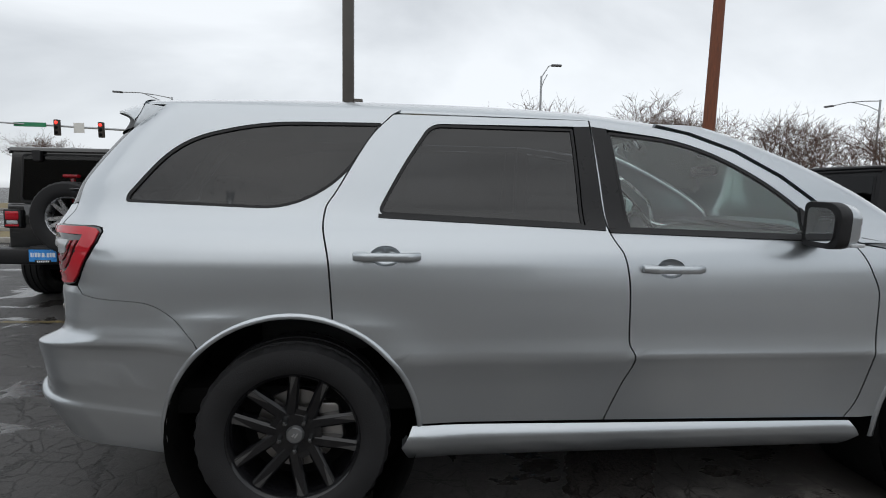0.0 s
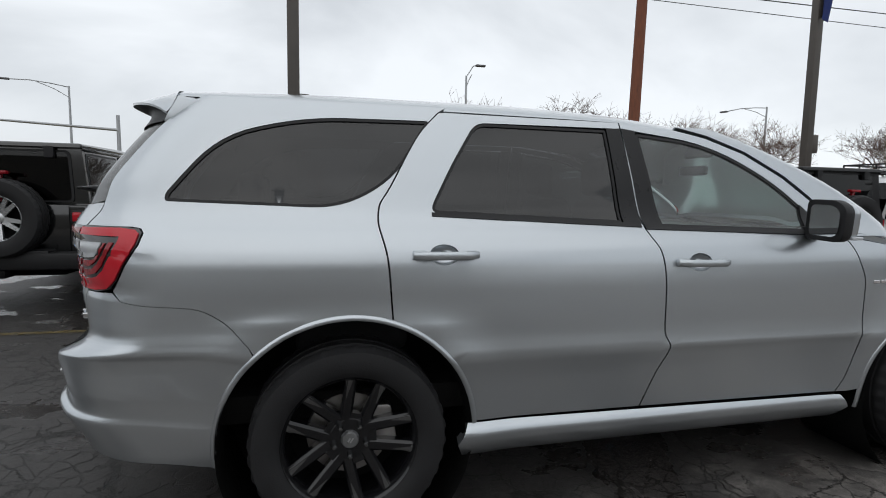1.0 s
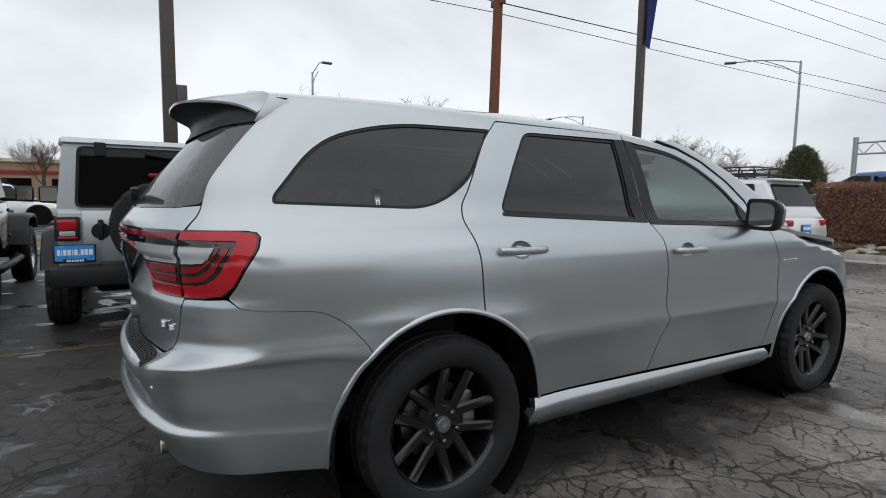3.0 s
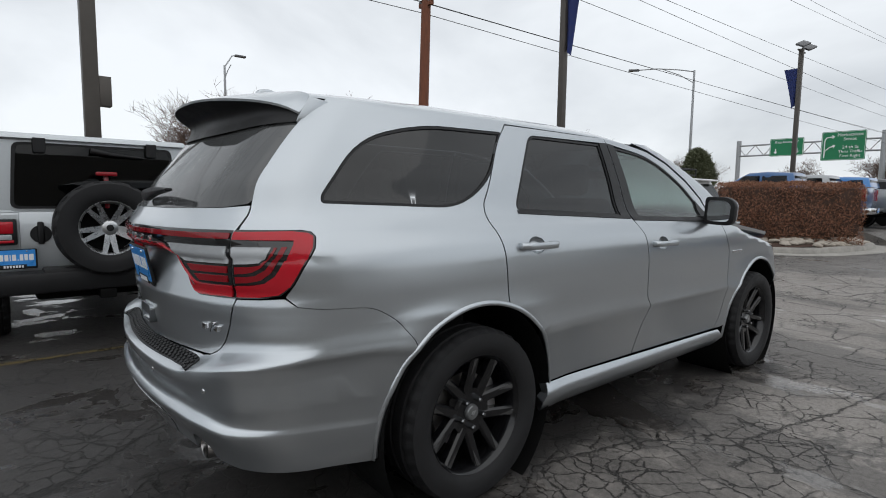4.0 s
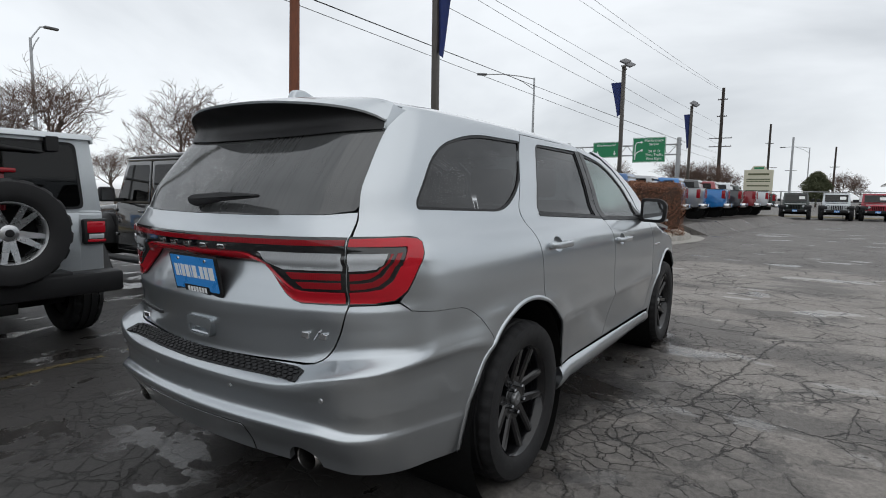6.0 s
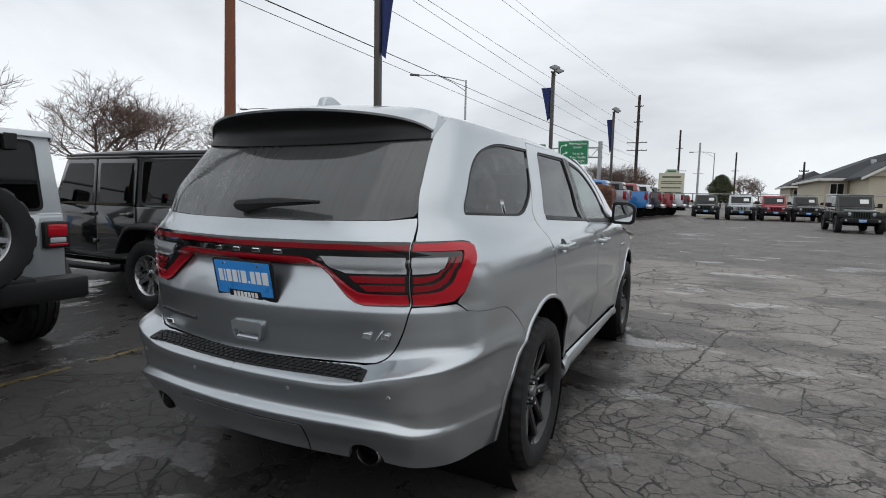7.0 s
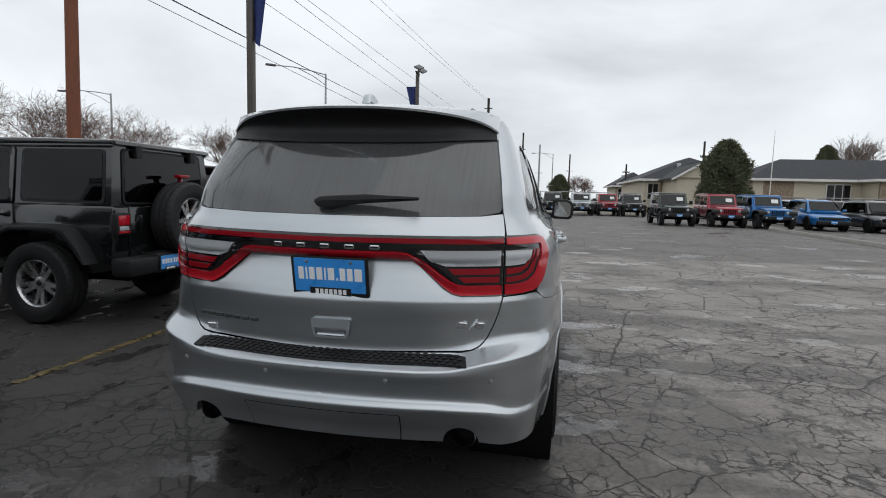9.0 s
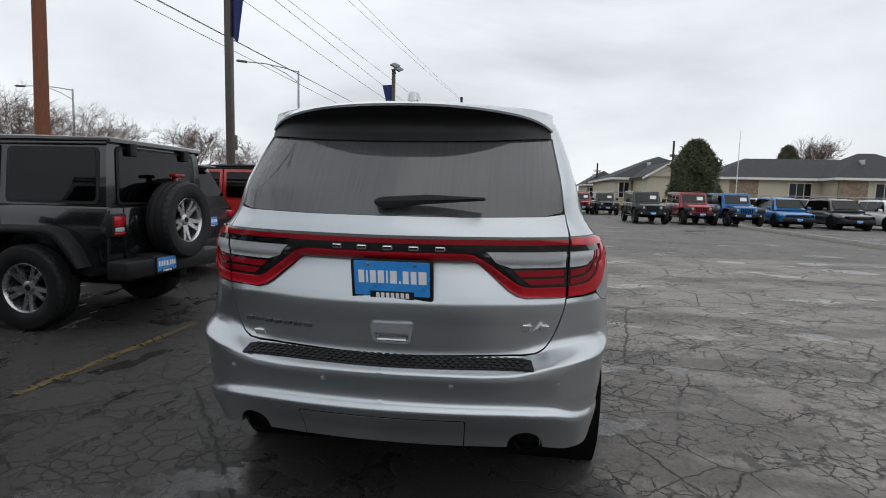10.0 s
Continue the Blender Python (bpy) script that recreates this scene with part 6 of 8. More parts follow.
# ---- other cars ----
def recolour(ob, old, fresh):
    for o in (ob, *ob.children_recursive):
        for slot in o.material_slots:
            if slot.material == old:
                slot.link = "OBJECT"
                slot.material = fresh


def loft(sections, mat, smooth=40):
    """A closed hull over cross-sections (x, [(y, z), ...]) of the right half, mirrored."""
    vs, fs = [], []
    n = len(sections[0][1]) * 2
    for x, half in sections:
        ring = [(x, y, z) for y, z in half] + [(x, -y, z) for y, z in half[::-1]]
        vs += ring
    for k in range(len(sections) - 1):
        for i in range(n):
            fs.append((k * n + i, k * n + (i + 1) % n, (k + 1) * n + (i + 1) % n, (k + 1) * n + i))
    fs.append(tuple(range(n))[::-1])
    fs.append(tuple((len(sections) - 1) * n + i for i in range(n)))
    return mesh(vs, fs, mat, smooth)


def crossover(m, label, body, group="", tall=1.66, long=4.55, chrome=False, rack=False, boxy=0.0):
    """A family crossover; x ahead of the rear axle."""
    car = empty("crossover_car", m, label, "car", group)
    wb = long * 0.585
    r0, f0 = -(long - wb) * 0.52, wb + (long - wb) * 0.48
    belt, w = tall * 0.60, 0.91

    def sec(x, ww, zt, zb=0.30):
        return (x, [(ww * 0.90, zb), (ww * 0.985, zb + 0.12), (ww, zb + 0.32), (ww * 0.995, (zb + zt) / 2 + 0.10), (ww * 0.955, zt - 0.05), (ww * 0.88, zt), (ww * 0.4, zt + 0.012)])
    part("body", loft([sec(r0, w * 0.86, belt - 0.12, 0.42), sec(r0 + 0.05, w * 0.93, belt - 0.02, 0.36), sec(r0 + 0.25, w * 0.99, belt), sec(0.5, w, belt), sec(wb - 0.9, w, belt - 0.01), sec(wb - 0.55, w, belt - 0.05),
                       sec(wb + 0.2, w * 0.98, belt - 0.12), sec(f0 - 0.25, w * 0.93, belt - 0.20, 0.34), sec(f0 - 0.04, w * 0.82, belt - 0.27, 0.38), sec(f0, w * 0.76, belt - 0.36, 0.42)], body, 50), car)

    def top(x, wb_, wt, z, zb=None):
        zb = belt - 0.03
        return (x, [(wb_, zb), (wb_ * 0.99, zb + 0.03), (wt + 0.02, z - 0.10), (wt, z - 0.05), (wt * 0.90, z), (wt * 0.4, z + 0.015)])
    rear_slope = 0.30 - boxy
    part("cabin", loft([top(r0 + 0.10, w * 0.88, w * 0.80, belt + 0.06), top(r0 + 0.10 + rear_slope * 0.5, w * 0.92, w * 0.76, (belt + tall) / 2), top(r0 + 0.12 + rear_slope, w * 0.94, w * 0.72, tall - 0.03), top(0.4, w * 0.95, w * 0.72, tall), top(wb * 0.52, w * 0.95, w * 0.71, tall - 0.02), top(wb * 0.66, w * 0.94, w * 0.72, tall - 0.09), top(wb * 0.80, w * 0.92, w * 0.80, belt + 0.22), top(wb * 0.93, w * 0.90, w * 0.86, belt + 0.03)], body, 50), car)
    zt = tall - 0.11
    for s in (-1, 1):
        tilt = (w * 0.95 - w * 0.74) / (tall - 0.10 - belt)
        for a, b, sl0, sl1 in ((r0 + 0.42, 0.34, 0.16, 0.0), (0.40, wb * 0.47, 0.0, 0.0), (wb * 0.49, wb * 0.84, 0.0, 0.42)):
            pts = rounded([(a, belt + 0.03), (b, belt + 0.03), (b - sl1, zt), (a + sl0, zt)], 0.04)
            side_panel(pts, w * 0.955, tilt, belt, 0.010, GLOSS_GLASS, "side_window", car, s, "dark side window", 0.0, 0)
        if chrome:
            side_panel([(r0 + 0.36, belt + 0.005), (wb * 0.86, belt + 0.005), (wb * 0.86, belt + 0.025), (r0 + 0.36, belt + 0.025)], w * 0.957, tilt, belt, 0.012, CHROME, "chrome_strip", car, s, "chrome window strip", 0.0, 0)
            side_panel(rounded([(r0 + 0.55, zt + 0.005), (wb * 0.66, zt + 0.005), (wb * 0.62, zt + 0.025), (r0 + 0.58, zt + 0.025)], 0.01), w * 0.957, tilt, belt, 0.012, CHROME, "chrome_strip", car, s, "chrome window strip", 0.0, 0)
        for cx in (0.0, wb):
            alloy_wheel(car, pose(cx, s * (w - 0.115), 0.35, 0, 30 * cx, 0 if s < 0 else 180), 0.35, 0.225, 0.11, mat=ALLOY_DARK)
            arch = [(0.375 * math.cos(a), 0.375 * math.sin(a)) for a in np.linspace(-0.1, math.pi + 0.1, 17)]
            ring = arch + [(x * 1.16, z * 1.16) for x, z in arch[::-1]]
            side_panel([(cx + x, 0.35 + z) for x, z in ring], w * 0.985, 0, 9, 0.03, BLACK_TRIM, "wheel_arch", car, s, "black wheel arch moulding")
            disc = [(cx + 0.378 * math.cos(a), 0.35 + 0.378 * math.sin(a)) for a in np.linspace(0, 2 * math.pi, 25)[:-1]]
            side_panel(disc, w * 0.962, 0, 9, 0.036, SHADOW_BLACK, "wheel_well", car, s, "", 0.0, 0)
        part("tail_lamp", mesh(*moved(box(-0.10, 0.05, -0.17, 0.17, -0.055, 0.055, 0.025), Matrix.Translation((r0 + 0.085, s * 0.66, belt - 0.09)) @ Matrix.Rotation(s * radians(-20), 4, "Z")), RED_LENS, 40), car, "red tail lamp")
        part("headlamp", mesh(*moved(box(-0.08, 0.05, -0.16, 0.16, -0.045, 0.045, 0.02), Matrix.Translation((f0 - 0.12, s * 0.60, belt - 0.28)) @ Matrix.Rotation(s * radians(-28), 4, "Z")), CLEAR_LENS, 40), car, "clear headlamp")
        part("fog_lamp", mesh(*box(f0 - 0.03, f0 + 0.012, s * 0.58 - 0.07, s * 0.58 + 0.07, 0.50, 0.56, 0.015), CLEAR_LENS, 40), car)
        mb = box(wb * 0.80, wb * 0.80 + 0.12, w + 0.02, w + 0.20, belt + 0.02, belt + 0.16, 0.035)
        part("wing_mirror", mesh(*(mb if s > 0 else flipped(mb)), body, 50), car)
    part("rear_window", mesh(*moved(prism(rounded([(-0.66, -0.22), (0.66, -0.22), (0.58, 0.22), (-0.58, 0.22)], 0.06), -0.010, 0.004, 0.0, 1, "yz"), Matrix.Translation((r0 + 0.10 + rear_slope * 0.55, 0, (belt + tall) / 2 + 0.04)) @ Matrix.Rotation(math.atan2(rear_slope + 0.02, tall - 0.09 - belt), 4, "Y")), GLOSS_GLASS, 0), car, "dark rear window")
    part("rear_spoiler", mesh(*box(r0 + 0.02 + rear_slope * 0.8, r0 + 0.42 + rear_slope, -0.62, 0.62, tall - 0.055, tall - 0.015, 0.015), body, 40), car)
    part("rear_bumper", mesh(*box(r0 - 0.06, r0 + 0.20, -0.83, 0.83, 0.36, 0.60, 0.05, 3), BLACK_TRIM, 50), car, "black lower bumper")
    part("front_grille", mesh(*box(f0 - 0.05, f0 + 0.008, -0.50, 0.50, belt - 0.36, belt - 0.27, 0.012), GLOSS_BLACK, 40), car, "black grille")
    part("front_bumper", mesh(*box(f0 - 0.20, f0 + 0.05, -0.76, 0.76, 0.34, 0.56, 0.06, 3), BLACK_TRIM, 50), car, "black lower bumper")
    part("windscreen", mesh(*moved(prism(rounded([(-0.68, -0.36), (0.68, -0.36), (0.58, 0.36), (-0.58, 0.36)], 0.05), 0.004, 0.016, 0.0, 1, "yz"), Matrix.Translation((wb * 0.795 + 0.01, 0, (belt + tall) / 2 - 0.005)) @ Matrix.Rotation(math.atan2(-(wb * 0.27), tall - 0.1 - belt), 4, "Y")), GLOSS_GLASS, 0), car, "dark windscreen")
    number_plate(car, pose(r0 - 0.012, 0.0, belt - 0.20, 0, 6, 0))
    number_plate(car, pose(f0 + 0.055, 0.0, 0.47, 0, 0, 180))
    part("underbody", mesh(*box(r0 + 0.3, f0 - 0.3, -0.6, 0.6, 0.22, 0.36, 0.04), SHADOW_BLACK, 40), car)
    if rack:
        rk = part("roof_basket", mesh(*join(*[tube(p, 0.014, 6) for p in
             [[(-0.30, s * 0.52, tall + z), (1.35, s * 0.52, tall + z)] for s in (-1, 1) for z in (0.08, 0.20)]
             + [[(x, -0.52, tall + 0.08), (x, 0.52, tall + 0.08)] for x in np.linspace(-0.30, 1.35, 9)]
             + [[(x, s * 0.52, tall - 0.02), (x, s * 0.52, tall + 0.20)] for s in (-1, 1) for x in np.linspace(-0.30, 1.35, 7)]
             + [[(-0.30, -0.52, tall + 0.20), (-0.30, 0.52, tall + 0.20)], [(1.35, -0.52, tall + 0.20), (1.35, 0.52, tall + 0.20)]]]), BLACK_TRIM, 60), car, "black steel roof basket")
    for s in (-1, 1):
        part("roof_rail", mesh(*tube([(r0 + 0.75, s * 0.60, tall - 0.03), (r0 + 0.85, s * 0.61, tall + 0.035), (wb * 0.50, s * 0.61, tall + 0.03), (wb * 0.55, s * 0.60, tall - 0.04)], 0.018, 8), BLACK_TRIM, 60), car)
    return car


def pickup(m, label, body, group=""):
    """A crew-cab pickup; x ahead of the rear axle."""
    car = empty("pickup_truck", m, label, "truck", group)
    wb, r0, f0, w = 3.67, -1.25, 4.62, 0.985

    def sec(x, ww, zt, zb=0.48):
        return (x, [(ww * 0.94, zb), (ww, zb + 0.16), (ww, zb + 0.42), (ww * 0.985, zt - 0.12), (ww * 0.95, zt - 0.02), (ww * 0.86, zt), (ww * 0.4, zt + 0.01)])
    part("bed", mesh(*prism(rounded([(r0, 0.62), (r0 - 0.015, 1.40), (0.62, 1.41), (0.62, 0.55), (-0.6, 0.55)], 0.03), -w, w, 0.03, 2), body, 40), car)
    part("bed_liner", mesh(*box(r0 + 0.06, 0.56, -w + 0.09, w - 0.09, 1.36, 1.416), SHADOW_BLACK, 0), car)
    part("bed_cover", mesh(*box(r0 + 0.03, 0.60, -w + 0.06, w - 0.06, 1.412, 1.44, 0.008), BLACK_TRIM, 40), car, "black bed cover")
    part("tailgate", mesh(*box(r0 - 0.03, r0 + 0.02, -w + 0.20, w - 0.20, 0.80, 1.41, 0.02), body, 40), car)
    part("cab", loft([sec(0.66, w, 1.28), sec(2.9, w, 1.27), sec(3.1, w, 1.25), sec(4.0, w * 0.98, 1.17), sec(f0 - 0.12, w * 0.94, 1.11), sec(f0, w * 0.88, 1.02)], body, 45), car)

    def top(x, wt, z):
        return (x, [(w * 0.965, 1.22), (w * 0.96, 1.27), (wt + 0.03, z - 0.12), (wt, z - 0.05), (wt * 0.9, z), (wt * 0.4, z + 0.015)])
    part("cabin", loft([top(0.68, w * 0.80, 1.55), top(0.80, w * 0.77, 1.93), top(1.6, w * 0.77, 1.975), top(2.2, w * 0.76, 1.94), top(2.6, w * 0.80, 1.72), top(3.02, w * 0.90, 1.34)], body, 45), car)
    tilt = 0.19 * 0.985 / 0.60
    for s in (-1, 1):
        for a, b, sl0, sl1 in ((0.90, 1.72, 0.06, 0.0), (1.80, 2.86, 0.0, 0.52)):
            pts = rounded([(a, 1.30), (b, 1.30), (b - sl1, 1.83), (a + sl0, 1.83)], 0.04)
            side_panel(pts, w * 0.972, tilt, 1.27, 0.010, GLOSS_GLASS, "side_window", car, s, "dark side window", 0.0, 0)
            hb = box(a + 0.06, a + 0.24, w + 0.01, w + 0.04, 1.12, 1.155, 0.012)
            part("door_handle", mesh(*(hb if s > 0 else flipped(hb)), CHROME, 40), car)
        for cx in (0.0, wb):
            alloy_wheel(car, pose(cx, s * (w - 0.13), 0.41, 0, 20 * cx, 0 if s < 0 else 180), 0.41, 0.245, 0.125, mat=ALLOY_DARK)
            disc = [(cx + 0.47 * math.cos(a), 0.43 + 0.47 * math.sin(a)) for a in np.linspace(0, 2 * math.pi, 25)[:-1]]
            side_panel(disc, w - 0.012, 0, 9, 0.014, SHADOW_BLACK, "wheel_well", car, s, "", 0.0, 0)
        tl = part("tail_lamp", mesh(*box(r0 - 0.04, r0 + 0.12, s * 0.895 - 0.095, s * 0.895 + 0.095, 0.98, 1.37, 0.025, 2), RED_DEEP, 40), car, "tall red tail lamp")
        part("clear_lens", mesh(*box(r0 - 0.048, r0, s * 0.895 - 0.06, s * 0.895 + 0.06, 1.08, 1.20, 0.012), CLEAR_LENS, 40), tl)
        part("headlamp", mesh(*box(f0 - 0.10, f0 + 0.02, s * 0.72 - 0.18, s * 0.72 + 0.18, 0.90, 1.04, 0.03), CLEAR_LENS, 40), car)
        mb = box(2.62, 2.74, w + 0.03, w + 0.25, 1.28, 1.52, 0.04)
        part("wing_mirror", mesh(*(mb if s > 0 else flipped(mb)), BLACK_TRIM, 50), car)
    part("rear_bumper", mesh(*box(r0 - 0.22, r0 + 0.02, -w, w, 0.56, 0.76, 0.04, 2), CHROME, 50), car, "chrome step bumper")
    part("rear_window", mesh(*box(0.735, 0.752, -0.68, 0.68, 1.50, 1.83, 0.004), GLOSS_GLASS, 0), car, "dark rear window")
    part("grille", mesh(*box(f0 - 0.04, f0 + 0.03, -0.55, 0.55, 0.72, 1.04, 0.03), GLOSS_BLACK, 40), car)
    part("underbody", mesh(*box(r0 + 0.2, f0 - 0.3, -0.6, 0.6, 0.40, 0.62, 0.04), SHADOW_BLACK, 40), car)
    number_plate(car, pose(r0 - 0.225, 0, 0.68))
    return car


GROUP = "row of parked cars"
crossover(row_pose(4.75, 5.35), "dark grey crossover with chrome strips round its windows", GREY_PAINT, GROUP, 1.76, 4.85, True)
crossover(row_pose(9.30, 3.12), "white crossover with a black roof basket", WHITE_PAINT, GROUP, 1.76, 4.62, False, True)

# cars across the lot, looking this way
far = [(27.6, -7.9, DARK_GREEN, "dark green off-road car with a window sticker"), (28.0, -10.6, FAR_RED, "crimson off-road car with a window sticker"), (27.6, -12.8, BRIGHT_BLUE, "bright blue off-road car with a window sticker"),
       (41.0, -1.4, DARK_GREEN, "dark green off-road car in the far row"), (41.0, -3.7, ICE_PAINT, "pale off-road car in the far row"), (42.0, -5.9, FAR_RED, "crimson off-road car in the far row"), (42.0, -7.85, GREY_PAINT, "dark grey off-road car in the far row")]
pattern = off_roader(pose(far[0][0] + 3.7, far[0][1], 0, 0, 0, 180), far[0][3], DARK_GREEN, DARK_GREEN, "cars across the lot", rear_detail=False, sticker=True, wheel_mat=ALLOY_DARK)
for x, y, colour, words in far[1:]:
    c = copy_thing(pattern, pose(x + 3.7, y, 0, 0, 0, 180))
    recolour(c, DARK_GREEN, colour)
    tagged(c, words)
cross = crossover(pose(30.9, -15.4, 0, 0, 0, 178), "bright blue crossover across the lot", BRIGHT_BLUE, "cars across the lot", 1.64, 4.4)
for x, y, colour, words in ((30.4, -18.0, GREY_PAINT, "dark grey crossover across the lot"), (30.2, -20.6, WHITE_PAINT, "white crossover across the lot"), (36.5, -16.8, WHITE_PAINT, "white crossover in the back row"), (36.5, -19.4, GREY_PAINT, "dark grey crossover in the back row")):
    c = copy_thing(cross, pose(x, y, 0, 0, 0, 178))
    recolour(c, BRIGHT_BLUE, colour)
    tagged(c, words)

# pickups beyond the hedge, on slightly higher ground
truck = pickup(pose(20.3, 3.25, 0.36, 0, 0, 92), "dark blue pickup truck behind the hedge", BLUE_PAINT, "row of pickup trucks")
for x, y, z, colour, words in ((23.3, 3.0, 0.36, SILVER_GREY, "silver grey pickup truck beside blue ones"), (26.3, 2.4, 0.36, BRIGHT_BLUE, "bright blue pickup truck in the row"), (29.3, 2.0, 0.36, GREY_PAINT, "dark grey pickup truck in the row"),
                            (32.3, 1.6, 0.36, DARK_RED, "dark red pickup truck in the row"), (35.3, 1.15, 0.36, ICE_PAINT, "pale silver pickup truck in the row"), (37.8, 0.9, 0.26, DARK_GREEN, "dark green pickup truck at the end of its row"),
                            (17.2, 6.9, 0.0, SLATE_BLUE, "slate blue crew-cab pickup truck behind the hedge"), (22.6, 11.6 - 0.2, 0.36, WHITE_PAINT, "white pickup truck in the row by the road")):
    c = copy_thing(truck, pose(x, y, z, 0, 0, 90 if z else 78))
    recolour(c, BLUE_PAINT, colour)
    tagged(c, words)

# ---- kerbs, planting, poles, signs, houses, trees ----
def worn_paint():
    """Old yellow paint, mostly worn down to the wet asphalt."""
    m, nt, b = material("worn yellow stall paint")
    n = noise_node(nt, 26.0, 5.0, 0.7)
    nt.links.new(ramp_node(nt, n.outputs["Fac"], (0.42, (0.016, 0.015, 0.014)), (0.49, (0.10, 0.072, 0.022)), (0.62, (0.20, 0.145, 0.05))), b.inputs["Base Color"])
    nt.links.new(ramp_node(nt, n.outputs["Fac"], (0.4, 0.25), (0.6, 0.7)), b.inputs["Roughness"])
    return m


CONCRETE = plain("weathered concrete", (0.30, 0.285, 0.26), 0.85, vary=0.2, scale=5.0, grain=0.5, grain_scale=90)
POLE_BRONZE = plain("bronze painted steel", (0.075, 0.066, 0.058), 0.5, 0.2, vary=0.15, scale=3.0)
GALVANISED = plain("galvanised steel", (0.34, 0.35, 0.36), 0.45, 0.7, vary=0.12)
WOOD_RED = plain("weathered red-brown pole wood", (0.17, 0.060, 0.032), 0.85, vary=0.35, scale=7.0, grain=0.5, stretch=(6, 6, 0.5), grain_scale=60)
WOOD_DARK = plain("dark pole wood", (0.035, 0.028, 0.024), 0.9, vary=0.3, scale=6.0, stretch=(6, 6, 0.4))
BARK = plain("grey brown bark", (0.085, 0.068, 0.056), 0.9, vary=0.3, scale=12.0)
TWIG = plain("reddish bare twigs", (0.105, 0.066, 0.050), 0.9, vary=0.3, scale=4.0)
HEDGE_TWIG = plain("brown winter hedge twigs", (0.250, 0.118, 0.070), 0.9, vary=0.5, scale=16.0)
# soil of the bed; inside the hedges it stands for shade
SOIL_HEDGE_SHADE = plain("dark hedge inside", (0.060, 0.032, 0.021), 0.95)
NEEDLE = plain("dark green needles", (0.105, 0.115, 0.062), 0.8, vary=0.45, scale=9.0)
DRY_GRASS = plain("dry winter grass", (0.16, 0.125, 0.055), 0.95, vary=0.3, scale=3.0, grain=0.5, grain_scale=40)
STONE = plain("river stones", (0.36, 0.32, 0.27), 0.7, vary=0.25, scale=8.0, grain=0.3)
SIGN_GREEN = plain("green road sign", (0.004, 0.19, 0.075), 0.35, vary=0.06)
SIGN_CREAM = plain("cream sign board", (0.55, 0.53, 0.42), 0.6, vary=0.06)
BANNER = plain("navy banner cloth", (0.012, 0.025, 0.12), 0.8, vary=0.15)
WIRE = plain("black wire", (0.015, 0.015, 0.016), 0.6)
ROOF_SHINGLE = plain("dark roof shingles", (0.030, 0.032, 0.037), 0.85, vary=0.2, scale=2.5, grain=0.4, grain_scale=14)
STONE_WALL = plain("tan stone wall", (0.26, 0.20, 0.145), 0.85, vary=0.4, scale=3.5, grain=0.4, grain_scale=10)
CREAM_WALL = plain("cream wall", (0.52, 0.47, 0.37), 0.8, vary=0.06)
WHITE_TRIM = plain("white painted trim", (0.66, 0.65, 0.62), 0.6, vary=0.05)
BRICK_FAR = plain("tan brick of a far shop", (0.30, 0.20, 0.13), 0.85, vary=0.12)
YELLOW = worn_paint()
LAMP_GREY = plain("lamp housing grey", (0.10, 0.10, 0.105), 0.5)
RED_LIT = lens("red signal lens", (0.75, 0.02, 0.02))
em, nt_, bs_ = material("lit red signal")
bs_.inputs["Base Color"].default_value = (0.8, 0.03, 0.02, 1)
bs_.inputs["Emission Color"].default_value = (1.0, 0.06, 0.04, 1)
bs_.inputs["Emission Strength"].default_value = 1.2
SIGNAL_RED = em


def thing(name, vf, mat, label, category, m=None, group="", smooth=35, kind=""):
    ob = part(name, mesh(*vf, mat, smooth), None, "", m)
    return tagged(ob, label, category, group, kind)


# far ground: grass strip, road and far verge
def slab(name, x0, x1, y0, y1, z, mat, label):
    n = 12
    vs = [(x0 + (x1 - x0) * i / n, y, z) for i in range(n + 1) for y in (y0, y1)]
    fs = [(2 * i, 2 * i + 2, 2 * i + 3, 2 * i + 1) for i in range(n)]
    return tagged(part(name, mesh(vs, fs, mat, 0), None), label, "ground", kind="structure")


slab("verge_1", -120, 240, 11.2, 14.6, 0.03, DRY_GRASS, "strip of dry yellow grass beside the road")
slab("verge_2", -120, 240, 31.0, 46.0, 0.03, DRY_GRASS, "dry grass beyond the road")
slab("verge_3", 47.0, 49.5, -80, 10, 0.03, DRY_GRASS, "dry grass at the end of the lot")
for y in (11.1, 14.7, 30.9):
    tagged(part("kerb_line", mesh(*box(-120, 240, y - 0.08, y + 0.08, 0.0, 0.14, 0.02), CONCRETE, 30), None), "grey concrete kerb", "kerb", kind="structure")


